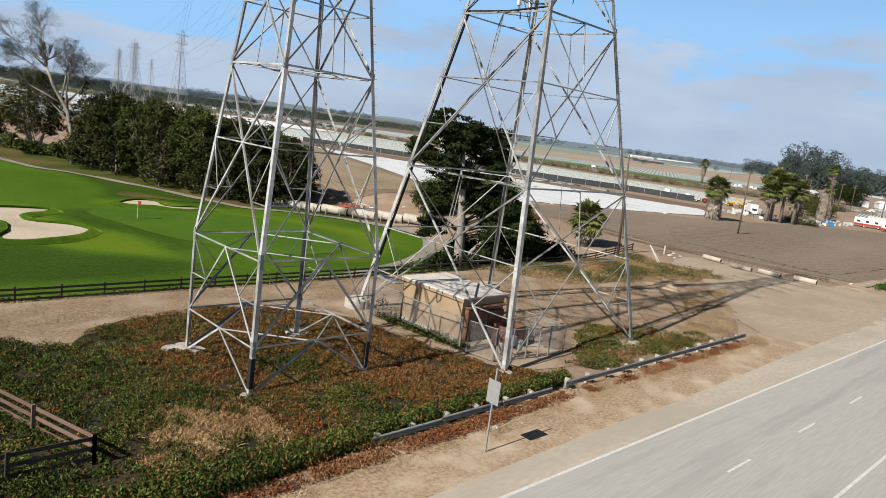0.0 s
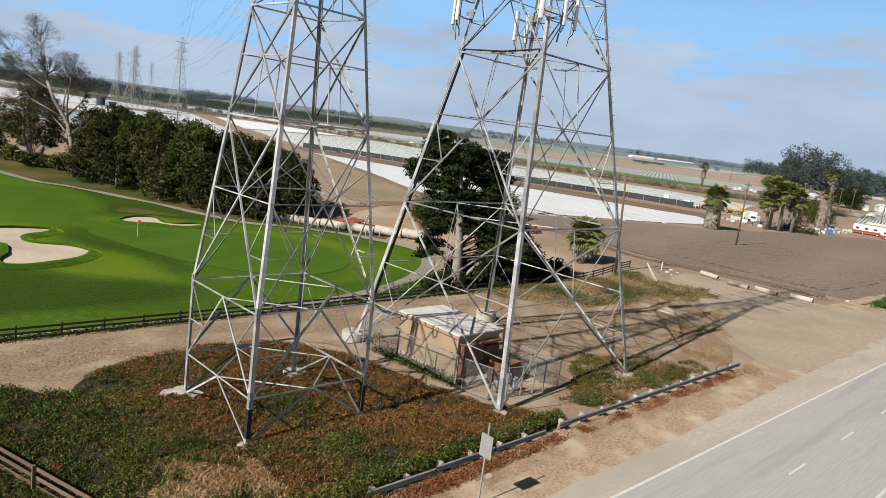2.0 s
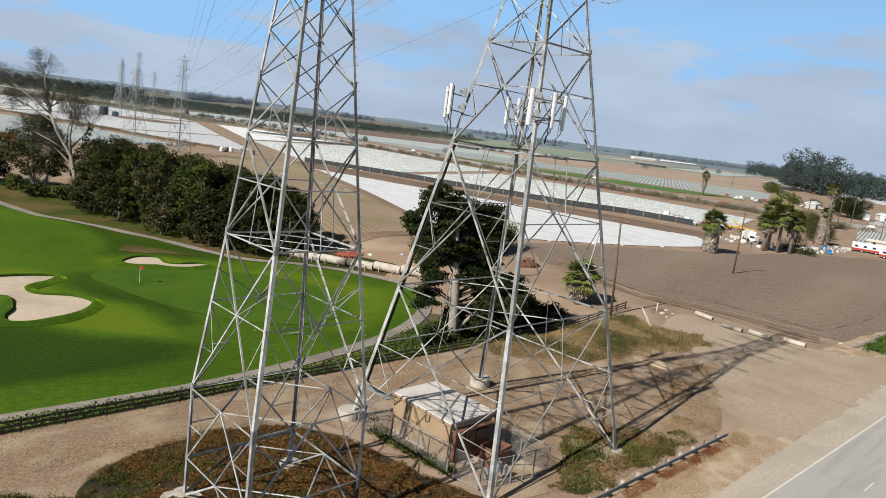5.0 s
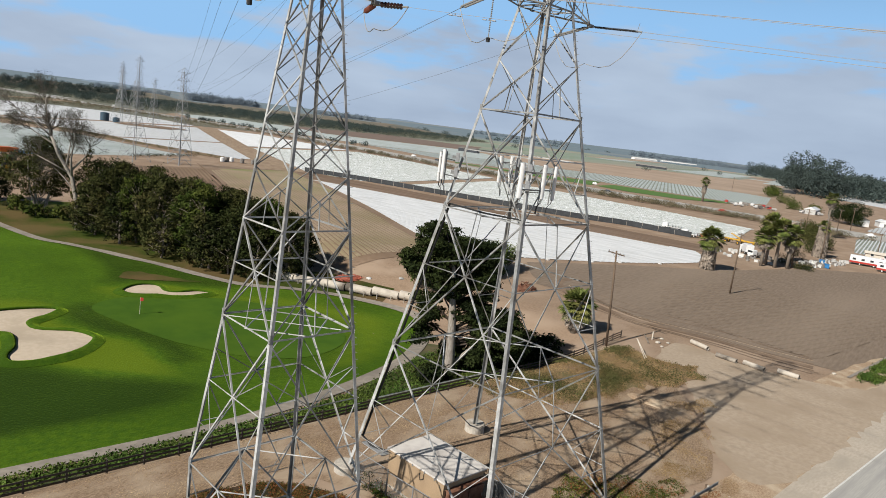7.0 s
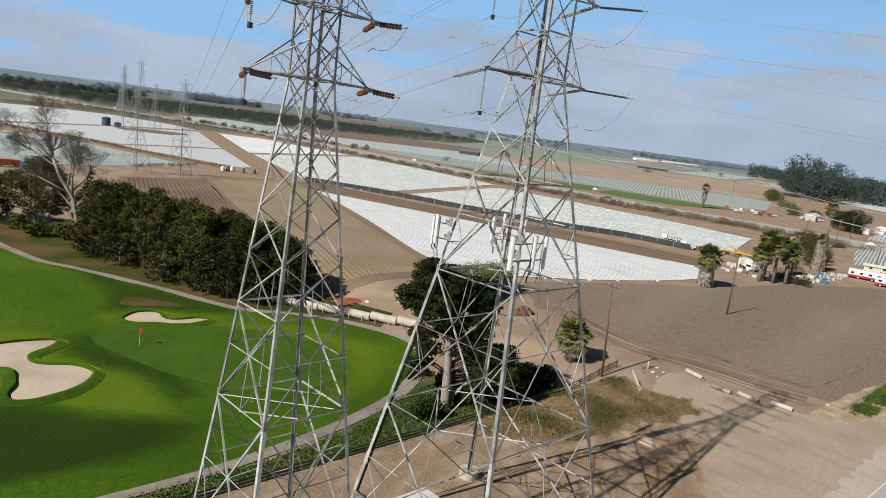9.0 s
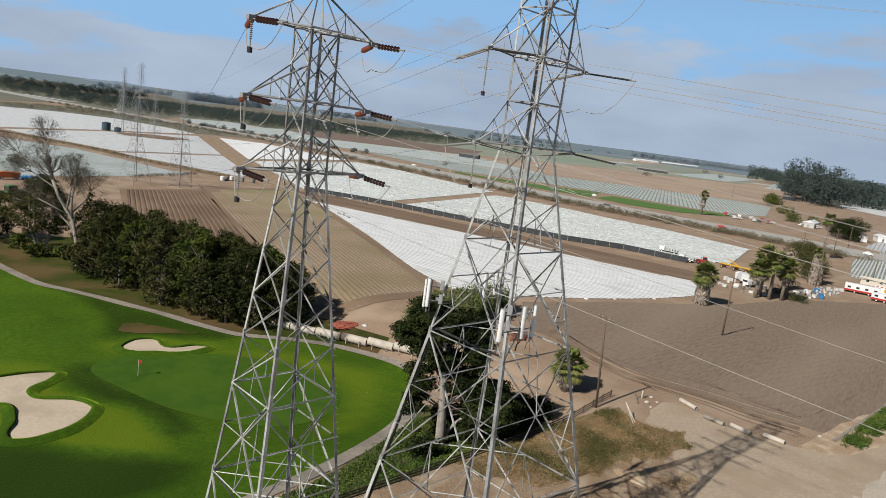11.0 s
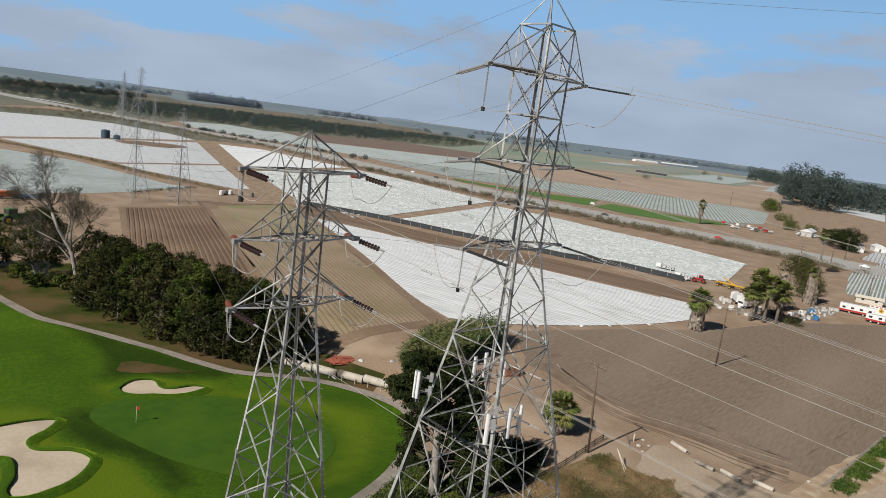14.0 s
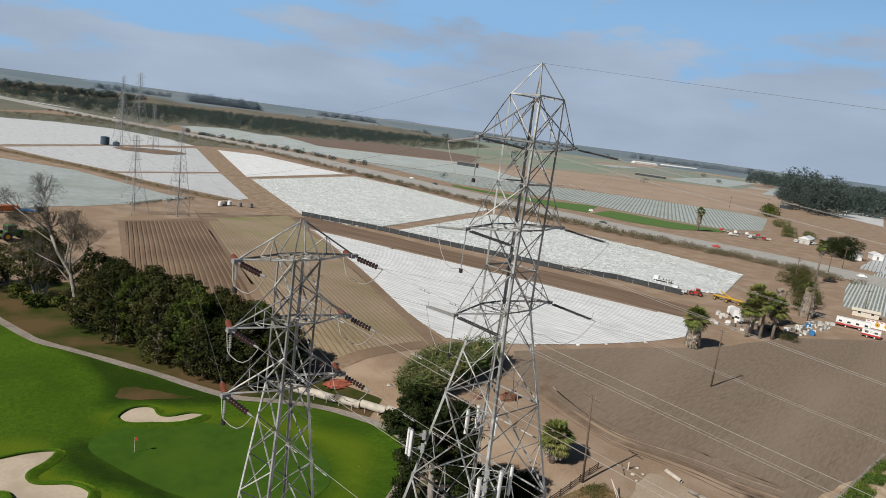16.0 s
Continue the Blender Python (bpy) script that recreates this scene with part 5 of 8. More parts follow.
bare_tree((41.4, 143.2, land(41.4, 143.2)), [
    [(0, -0.4, 0, 0.5), (-0.4, 5.0, 0.2, 0.42), (-1.6, 10.1, 0.3, 0.36), (-4.4, 14.4, 0.2, 0.3), (-5.6, 17.5, 0, 0.24)],
    [(-5.6, 17.5, 0, 0.22), (-6.6, 19.6, 0.5, 0.17), (-7.2, 22.0, 0.9, 0.12), (-7.6, 24.6, 1.0, 0.07)],
    [(-5.6, 17.5, 0, 0.2), (-7.6, 19.2, -0.6, 0.16), (-9.6, 20.6, -1.0, 0.12), (-12.0, 22.2, -1.2, 0.07)],
    [(-5.0, 16.0, 0, 0.18), (-8.0, 17.2, 0.8, 0.12), (-10.6, 18.4, 1.4, 0.07)],
    [(-1.6, 10.1, 0.3, 0.26), (-1.4, 13.4, -0.6, 0.18), (-0.8, 16.4, -1.0, 0.12), (-0.5, 18.8, -1.2, 0.07)],
    [(-1.5, 11.6, 0, 0.2), (0.4, 14.0, 0.8, 0.13), (1.4, 16.2, 1.0, 0.07)],
    [(-2.6, 12.2, 0, 0.2), (-2.8, 15.0, 1.2, 0.13), (-2.6, 17.6, 1.6, 0.07)],
    [(-2.0, 10.8, 0.3, 0.18), (-5.0, 12.6, -1.0, 0.11), (-7.6, 13.8, -1.4, 0.06)],
    [(-0.8, 7.5, 0.2, 0.18), (-3.4, 9.6, 1.0, 0.11), (-5.6, 11.2, 1.6, 0.06)]],
    "tall half-dead eucalyptus leaning over, pale trunk and bare twigs", 11, [(2.1, 15.6, 0.7), (1.8, 14.6, 0.6), (1.2, 13.6, 0.7)])
for i, (x, y, h, r, lf) in enumerate([(53.6, 104.4, 8.0, 3.0, LEAF_DARK), (50.8, 109.0, 9.0, 3.0, LEAF_EUC), (47.4, 117.2, 7.0, 2.8, LEAF_EUC), (44.6, 129.5, 8.0, 3.0, LEAF_DARK), (56.5, 100.5, 7.0, 2.8, LEAF_DARK), (52.6, 118.5, 13.8, 4.2, LEAF_EUC), (47.6, 129.5, 13.2, 4.0, LEAF_BRIGHT), (43.0, 138.2, 11.0, 3.6, LEAF_EUC)]):
    tree((x, y, land(x, y)), h, r * 1.25, "leafy tree crowding the edge of the grove" if h < 10.5 else "tall leafy tree in the middle of the grove", 140 + i, leaf=lf, base_frac=0.1, n=60, density=12, size=0.225, trunk=0.24, clump=0.5)
for x, y, h, s in ((35.5, 163, 3, 41), (41.5, 154.5, 2.6, 42), (37.5, 157, 2.4, 43)):
    tree((x, y, land(x, y)), h, 2.2, "low green bush under eucalyptus trees", s, leaf=LEAF_BRIGHT, base_frac=0.1, n=10, trunk=0.1, density=12, size=0.3, name="bush", cat="bush")
for x, y, h, r, s in ((58.5, 54.5, 2.8, 2.6, 51), (62.5, 53.0, 3.0, 2.8, 52), (66.5, 51.5, 2.6, 2.6, 53), (50.5, 50.0, 2.0, 1.8, 54), (70.5, 50.5, 2.0, 2.0, 55)):
    tree((x, y, land(x, y)), h * 1.25, r * 1.2, "dense dark bush in the cypress shade", s, leaf=LEAF_CYPRESS, base_frac=0.08, n=16, trunk=0.1, density=14, size=0.24, name="bush", cat="bush")

fan_palm((79.2, 52.2, land(79.2, 52.2)), 4.1, 2.8, 61, "fan palm with a full green head", 0.7, 0.42, 90)
fan_palm((160.3, 71.2, 0), 7.6, 3.4, 62, "fan palm with a thick shaggy skirt", 0.97, 0.75, 80)
for dx, dy, h, s in ((0, 0, 10.5, 63), (3.5, -2.0, 9.0, 64), (-2.5, 2.6, 8.0, 65), (2.0, 3.2, 11.5, 66)):
    fan_palm((190.5 + dx, 66.5 + dy, 0), h, 3.4, s, "fan palm in a crowded clump of palms", 0.3, 0.4, 75)
fan_palm((211.0, 70.5, 0), 9.5, 2.6, 68, "fan palm with browning fronds", 0.7, 0.4, 30, LEAF_DEAD)
fan_palm((238.0, 70.5, 0), 10.0, 2.6, 69, "palm wrapped in a grey skirt of dead fronds", 1.0, 1.0, 26)
fan_palm((318.0, 93.5, 0), 17.0, 3.4, 70, "tall slim palm beside the far highway", 0.25, 0.35, 44)
fan_palm((432.0, 203.0, 0), 13.0, 3.4, 71, "lone palm beside the far highway", 0.6, 0.7, 44)


def reed_bed():
    rng = np.random.default_rng(9)
    plan = smooth_loop([(74, 82), (80, 86), (90, 88.5), (101, 88), (103, 84), (94, 80), (86, 78), (77, 76.5)], 3)
    T = thing("reed_clump", (88, 82, 0), "tall clump of green giant reeds", "reeds")
    vs, fs = [], []
    k = 0
    while k < 1500:
        x, y = rng.uniform(73, 104), rng.uniform(75, 90)
        if not inside(plan, x, y):
            continue
        k += 1
        h = 3.2 + 2.0 * rng.random()
        z0 = land(x, y)
        lean = rng.normal(size=2) * 0.5
        for j in range(9):
            t = 0.25 + 0.75 * (j + rng.random()) / 9
            p = Vector((x + lean[0] * t - 88, y + lean[1] * t - 82, z0 + h * t))
            a = rng.random() * 6.28
            d = Vector((math.cos(a), math.sin(a), 0.9 - 0.5 * t))
            q = Vector((-math.sin(a), math.cos(a), 0)) * 0.09
            L = 0.95 + 0.4 * rng.random()
            i = len(vs)
            vs += [p - q, p + d * L * 0.55 - q * 1.3, p + d * L + Vector((0, 0, -0.25)), p + d * L * 0.55 + q * 1.3 + Vector((0, 0, 0.05))]
            fs.append((i, i + 1, i + 2, i + 3))
    part("foliage", (vs, fs), LEAF_REED, T)


reed_bed()


def patchy(cut, sc, z=0.0):
    return lambda x, y, rng: noise.noise((x * sc, y * sc, z)) + 0.25 * rng.normal() < cut


NEAR_ICE = smooth_loop([(-4, 36.8), (5, 37.2), (8.2, 36), (9.6, 34.5), (11, 36.2), (13.5, 37.6), (17.4, 38.4), (22, 38), (25.2, 35.4), (26.8, 31.5), (27.6, 27.5), (28.6, 24.4), (30.2, 22.2), (31, 20.4), (28, 19.75), (18, 19.65), (14, 19.4), (10, 18.9), (-4, 19)], 2)


def strawy(x, y):
    """How bare the bed is: one dead patch near the tower's foot."""
    k = 0.62 - math.hypot((x - 12.1) / 2.9, (y - 23.4) / 2.7) + 1.5 * noise.noise((x * 0.7, y * 0.7, 2.2))
    return k + 1.0 * noise.noise((x * 2.1, y * 2.1, 5.0))


def reddened(x, y, rng):
    """Greener towards -x, redder and yellower towards the towers."""
    return (x + 0.35 * (y - 28) - 11.0) / 9 + 1.5 * noise.noise((x * 0.24, y * 0.24, 7.1)) + 0.8 * noise.noise((x * 0.9, y * 0.9, 1.1)) + 0.25 * rng.normal()


def clumped(x, y, rng):
    """Dense cushions with dark gaps between them."""
    return noise.noise((x * 2.3, y * 2.3, 4.4)) + 0.6 * noise.noise((x * 0.8, y * 0.8, 9.4)) > -0.16 + 0.16 * rng.normal()


def ice_green(x, y, rng):
    return strawy(x, y) < 0.32 + 0.16 * rng.normal() and clumped(x, y, rng) and reddened(x, y, rng) < 0.35


def ice_red(x, y, rng):
    return strawy(x, y) < 0.32 + 0.16 * rng.normal() and clumped(x, y, rng) and reddened(x, y, rng) >= 0.35


scatter("iceplant", ragged(NEAR_ICE, 0.6, 0.7), 52000, 0.044, LEAF_ICE, "dense low dark green iceplant", 101, 4, 0.7, 0.26, ice_green, 2.3, 0.09)
scatter("iceplant", ragged(NEAR_ICE, 0.6, 0.7), 46000, 0.042, LEAF_ICE_RED, "low iceplant turning yellow and red", 111, 4, 0.7, 0.2, ice_red, 2.3, 0.09)
scatter("dead_straw", smooth_loop([(8.5, 22), (9.2, 26), (12, 27.4), (15.4, 26), (15.6, 22.4), (13, 20), (9.5, 20)], 3), 5200, 0.03, LEAF_STALK, "tan dead stalks in a bare patch of the bed", 112, 4, 0.45, 0.12, lambda x, y, rng: strawy(x, y) > 0.15 + 0.2 * rng.normal(), 7.0, 0.1)
scatter("iceplant_edge", [(-4, 20.1), (31.2, 20.7), (30.6, 19.7), (18, 19.62), (13, 19.2), (8, 18.75), (-4, 18.75)], 12000, 0.058, LEAF_ICE, "thick dark rim of iceplant along the roadside", 113, 4, 0.7, 0.62, None, 2.2, 0.09)
scatter("dead_iceplant", [(2, 18.9), (31.4, 19.3), (31.6, 18.6), (20, 18.25), (2, 18.1)], 3200, 0.05, LEAF_RUSTY, "rust-red dead iceplant along the roadside", 114, 4, 0.6, 0.1, patchy(0.05, 0.55, 3.0), 2.2, 0.1)
scatter("weeds", ragged(GRASS_PLAN, 1.6, 0.8), 3400, 0.055, LEAF_ICE, "low green weeds by the guard rail", 102, 4, 0.7, 0.14, patchy(-0.02, 0.45), 2.2, 0.09)
scatter("weeds", ragged(GRASS_PLAN, 1.6, 0.8), 2000, 0.05, LEAF_ICE_RED, "reddish yellow weeds by the guard rail", 115, 4, 0.7, 0.1, patchy(-0.08, 0.5, 6.0), 2.2, 0.09)
scatter("dead_weeds", [(31, 19.2), (53, 19.0), (53, 18.4), (31, 18.5)], 1500, 0.045, LEAF_RUSTY, "rust-red dead weeds below the guard rail", 116, 4, 0.5, 0.06, patchy(-0.05, 0.6, 2.0), 2.2, 0.1)
scatter("mulch_straw", [(-8, 45), (45, 45), (45, 40), (28, 38.6), (8, 38.4), (-8, 37.6)], 9000, 0.02, LEAF_STRAW, "pale straw strewn over brown mulch", 117, 3, 0.12, 0.02, patchy(0.15, 0.3, 4.0), 7.0, 0.15)
scatter("yard_straw", [(36, 40), (72, 40), (66, 30), (54, 22), (42, 26.5), (36, 30)], 8000, 0.02, LEAF_STRAW, "pale straw and dry stalks on trampled dirt", 118, 3, 0.15, 0.03, patchy(0.1, 0.25, 9.0), 7.0, 0.15)
scatter("wall_weeds", [(28.1, 33.6), (29.5, 33.6), (29.7, 26.5), (28.7, 26.5)], 900, 0.06, LEAF_ICE, "small green weeds along the cabin fence", 119, 4, 0.8, 0.25, patchy(-0.05, 0.9, 5.0), 2.6, 0.12)
BANK_PLAN = [(-30, 45.9), (40, 46.1), (60, 46.0), (68, 46.6), (63, 60), (52, 57.6), (43, 53.6), (33, 51.6), (20, 51.2), (-30, 52.2)]
scatter("ivy", BANK_PLAN, 16000, 0.15, LEAF_IVY, "leafy green ivy over the bank", 103, 3, 0.4, 0.35, patchy(0.35, 0.2), 1.3, 0.2)
scatter("dry_grass", ragged(SCRUB_PLAN, 2.6, 0.9), 9000, 0.045, LEAF_DRY, "tufts of dry yellow grass", 104, 4, 1.0, 0.1, patchy(0.3, 0.3), 4.0, 0.12)
scatter("green_scrub", ragged(SCRUB_PLAN, 2.6, 0.9), 5200, 0.08, LEAF_SCRUBBY, "low dull green scrub among dry grass", 105, 4, 0.6, 0.4, patchy(-0.28, 0.2, 8.0), 1.8, 0.2)
scatter("verge_grass", ragged(VERGE_PLAN, 2.6, 0.9), 2200, 0.03, LEAF_DRY, "thin dry grass at the drive's edge", 106, 4, 1.0, 0.04, patchy(-0.12, 0.3), 4.0, 0.1)
scatter("roadside_litter", [(8, 19.2), (30, 19.5), (56, 19.3), (56, 17.8), (30, 17.6), (8, 17.5)], 9000, 0.018, LEAF_STRAW, "dry leaves and stalks on the roadside", 107, 3, 0.12, 0.01, patchy(0.05, 0.5), 6.0, 0.15)
tree((28.3, 33.3, 0), 1.5, 0.8, "dry grey bush against the chain-link fence", 57, leaf=LEAF_GREY, bark=BARK_TWIG, base_frac=0.1, n=14, trunk=0.04, density=16, size=0.07, name="bush", cat="bush")

# ---- line hardware on the towers ----
NEAR_DIR = Vector((0.12, -0.99, -0.08)).normalized()


def disc_stack(p, d, length, n, r, material, rod=0.03):
    """A string of insulator sheds from p along d, as (verts, faces)."""
    d = Vector(d).normalized()
    g = [tube([p, p + d * length], rod, 6)]
    for i in range(n):
        c = p + d * length * (i + 0.5) / n
        t = length / n * 0.32
        g.append(tube([c - d * t, c - d * t * 0.2, c + d * t], [r * 0.35, r, r * 0.4], 10))
    return merged(*g)


def catenary(p, q, sag, n=28):
    p, q = Vector(p), Vector(q)
    return [p.lerp(q, i / n) - Vector((0, 0, 4 * sag * (i / n) * (1 - i / n))) for i in range(n + 1)]


def wire(p, q, sag, r, material, label):
    p, q = Vector(p), Vector(q)
    T = thing("overhead_wire", p, label, "wire", "overhead wires")
    part("conductor", tube([c - p for c in catenary(p, q, sag)], r, 5), material, T)
    return T


def dead_end(tip, far_to, near_to, kind, hang):
    """What hangs on an arm's tip: a string each way, the jumper loop between them and its hanger."""
    far_d = (Vector(far_to) - Vector(tip)).normalized()
    far_d.z -= 0.06
    far_d.normalize()
    tip = Vector(tip)
    if kind == "brown":
        L, n, r, m, label = 1.55, 7, 0.15, PORCELAIN, "brown glazed disc insulator string on an arm tip"
    else:
        L, n, r, m, label = 3.2, 42, 0.07, INSUL_DARK, "long ribbed polymer insulator on an arm tip"
    ends = []
    for d, far in ((far_d, True), (NEAR_DIR, False)):
        a = tip + d * 0.35
        T = thing("insulator_string", a, label, "insulator", "insulator strings")
        part("link", tube([tip - a, Vector((0, 0, 0))], 0.03, 6), PLATE, T)
        if kind == "brown":
            part("rod", tube([Vector((0, 0, 0)), d * L], 0.03, 6), PLATE, T)
            for i in range(n):
                c, h = d * L * (i + 0.5) / n, L / n * 0.26
                part("disc", tube([c - d * h, c - d * h * 0.15, c + d * h], [r * 0.3, r, r * 0.35], 12), PORC_RED if far else m, T)
        else:
            s = d.cross(Vector((0, 0, 1))).normalized() * 0.13
            for k in (-1, 1):
                part("ribbed_rod", disc_stack(s * k, d, L, n, r, m), INSUL_GREY if far else m, T)
            for e in (0.02, L):
                part("yoke_plate", tube([d * e - s * 1.4, d * e + s * 1.4], 0.035, 6), PLATE, T)
            part("arcing_horn", tube([d * L, d * L + Vector((0, 0, 0.55)) + d * 0.1], 0.015, 5), PLATE, T)
        part("clamp", tube([d * L, d * (L + 0.35)], 0.05, 6), PLATE, T)
        ends.append(a + d * (L + 0.35))
    # jumper
    low = 1.2 if kind == "brown" else 2.5
    mid = (ends[0] + ends[1]) / 2
    bottom = Vector((tip.x, tip.y, tip.z - low))
    J = thing("jumper_loop", ends[0], "slack jumper wire looping under a crossarm", "wire", "jumper loops")
    c1 = [ends[0].lerp(bottom, t) - Vector((0, 0, low * 0.55 * math.sin(math.pi * t))) * (1 - t * 0.3) for t in (0, 0.15, 0.3, 0.5, 0.7, 0.85, 1)]
    c2 = [bottom.lerp(ends[1], t) - Vector((0, 0, low * 0.55 * math.sin(math.pi * t))) * (0.7 + t * 0.3) for t in (0.15, 0.3, 0.5, 0.7, 0.85, 1)]
    part("conductor", tube([c - ends[0] for c in c1 + c2], 0.022, 6), WIRE, J)
    if hang:
        H = thing("hanging_insulator", tip, "grey hanging insulator holding a jumper with a dark weight", "insulator", "hanging insulators")
        part("ribbed_rod", disc_stack(Vector((0, 0, -0.12)), (0, 0, -1), low - 0.42, 9 if kind == "brown" else 20, 0.085 if kind == "brown" else 0.065, INSUL_GREY), INSUL_GREY, H)
        part("hanger_link", tube([(0, 0, 0.0), (0, 0, -0.14)], 0.025, 6), PLATE, H)
        part("weight", tube([(0, 0, -low - 0.02), (0, 0, -low - 0.28)], 0.12, 12), BLACK, H)
        part("hanger_rod", tube([(0, 0, -low + 0.32), (0, 0, -low)], 0.03, 6), PLATE, H)
    return ends


def far_tip(tower, z, reach, s):
    at, prof, k, turn = FAR_TOWERS[tower]
    a = radians(turn)
    return Vector((at[0] + s * reach * k * math.cos(a), at[1] + s * reach * k * math.sin(a), at[2] + z * k - 1.2))


for T0, prof, kind, ft in ((LT, LEFT_PROF, "brown", 0), (RT, RIGHT_PROF, "grey", 1)):
    for z, zu, reach in prof["arms"]:
        for s in (-1, 1):
            tip = (T0[0] + s * reach, T0[1], z - 0.1)
            ftip = far_tip(ft, z, reach, s)
            e = dead_end(tip, ftip, None, kind, s < 0)
            wire(e[0], ftip, 6.0, 0.010, WIRE_DARK, "overhead conductor running to a distant tower")
            q = Vector((tip[0] + 35, tip[1] - 290, z + 1))
            wire(e[1], q, 8.0, 0.0095, WIRE, "pale overhead conductor sagging across the road")
            if kind == "grey":
                wire(e[1] + Vector((0.35, 0, 0.02)), q + Vector((0.35, 0, 0)), 8.1, 0.009, WIRE, "pale overhead conductor sagging across the road")
            else:
                pts = catenary(e[1], q, 8.0, 290)
                for k in (3, 5):
                    D = thing("vibration_damper", pts[k], "small grey vibration damper clamped on a conductor", "damper", "vibration dampers")
                    u = (pts[k + 1] - pts[k]).normalized()
                    for sg in (-1, 1):
                        part("weight", tube([u * 0.16 * sg - Vector((0, 0, 0.08)), u * 0.36 * sg - Vector((0, 0, 0.08))], 0.03, 8), RADIO, D)
                    part("clamp", tube([(0, 0, 0.02), (0, 0, -0.1)], 0.025, 6), PLATE, D)
                    part("cable", tube([u * -0.4 - Vector((0, 0, 0.08)), u * 0.4 - Vector((0, 0, 0.08))], 0.012, 5), PLATE, D)
    apex = Vector((T0[0], T0[1], prof["peak"][1]))
    if kind == "grey":
        at, p2, k, _ = FAR_TOWERS[ft]
        wire(apex, (at[0], at[1], at[2] + p2["peak"][1] * k), 4.0, 0.008, WIRE_DARK, "thin shield wire running from a tower's peak")
        wire(apex, apex + Vector((35, -290, 1)), 5.5, 0.008, WIRE_DARK, "thin shield wire running from a tower's peak")
for i, (a, b) in enumerate(((0, 2), (1, 3), (2, 5), (3, 4))):
    for z, zu, reach in FAR_TOWERS[a][1]["arms"]:
        for s in (-1, 1):
            wire(far_tip(a, z, reach, s), far_tip(b, *[(r[0], r[2]) for r in FAR_TOWERS[b][1]["arms"]][FAR_TOWERS[a][1]["arms"].index((z, zu, reach))], s), 7.0, 0.012, WIRE_DARK, "overhead conductor between distant towers")

# ---- antennas on the wide tower ----
def panel_antenna(x, y, z0, z1, w=0.30, turn=0.0, leg=None):
    A = thing("panel_antenna", (x, y, z0), "white upright phone mast panel antenna on a steel frame", "antenna", "panel antennas", turn=turn)
    n = 12
    prof = [(w / 2 * math.cos(2 * math.pi * k / n), w * 0.36 * math.sin(2 * math.pi * k / n)) for k in range(n)]
    part("shell", prism(prof, 0.0, z1 - z0), ANTENNA, A, smooth=False)
    for zz in (-0.025, z1 - z0):
        part("end_cap", prism([(p * 0.96, q * 0.96) for p, q in prof], zz, zz + 0.025), RADIO, A)
    part("mounting_pipe", tube([(0.0, 0.2, -0.35), (0.0, 0.2, z1 - z0 - 0.1)], 0.035, 8), PLATE, A)
    for f in (0.2, 0.8):
        part("bracket", boxed(-0.05, 0.08, (z1 - z0) * f - 0.05, 0.05, 0.22, (z1 - z0) * f + 0.05), PLATE, A)
    for k in (-1, 0, 1):
        part("lead", tube([(k * 0.07, 0, 0), (k * 0.08, 0.05, -0.25), (k * 0.05, 0.25, -0.5), (k * 0.05, 0.3, -0.95)], 0.016, 5), BLACK, A)
    return A


GROUPS = [((32.2, 26.4), [(30.5, 25.5, 21.8, 23.85, -30), (32.5, 25.4, 21.8, 23.85, 0), (33.7, 25.5, 21.75, 23.8, 30)]),
          ((32.2, 32.6), [(31.05, 32.7, 21.95, 23.9, 250), (31.35, 33.3, 21.75, 23.7, 215)]),
          ((38.4, 32.6), [(37.55, 33.4, 21.85, 23.8, 180), (39.0, 33.6, 21.9, 23.85, 150), (39.4, 32.0, 21.85, 23.7, 90)])]
for (lx, ly), panels in GROUPS:
    F = thing("antenna_frame", (lx, ly, 21.6), "galvanised pipe frame clamped to a tower leg", "antenna frame", "antenna frames")
    xs = [p[0] - lx for p in panels]
    ys = [p[1] - ly for p in panels]
    for zz in (0.7, 1.75):
        for (xa, ya), (xb, yb) in zip(list(zip(xs, ys)), list(zip(xs, ys))[1:]):
            part("frame_pipe", tube([(xa, ya + 0.12, zz), (xb, yb + 0.12, zz)], 0.04, 8), PLATE, F)
        for xa, ya in zip(xs, ys):
            part("stand_off", tube([(0, 0, zz - 0.15), (xa, ya + 0.1, zz)], 0.03, 6), PLATE, F)
    for x, y, z0, z1, turn in panels:
        panel_antenna(x, y, z0, z1, 0.32, turn)
    for k, zz in enumerate((0.25, 1.25)):
        R = thing("radio_unit", (lx - 0.28, ly - 0.28, 21.9 + zz), "grey remote radio box bolted to the tower leg", "radio unit", "radio units", turn=45)
        part("case", boxed(-0.17, -0.12, 0, 0.17, 0.12, 0.62, bevel=0.02), RADIO, R)
        for j in range(6):
            part("fin", boxed(-0.15 + 0.055 * j, -0.145, 0.04, -0.135 + 0.055 * j, -0.12, 0.58), RADIO, R)
        part("bracket", boxed(-0.05, 0.1, 0.2, 0.05, 0.34, 0.42), PLATE, R)


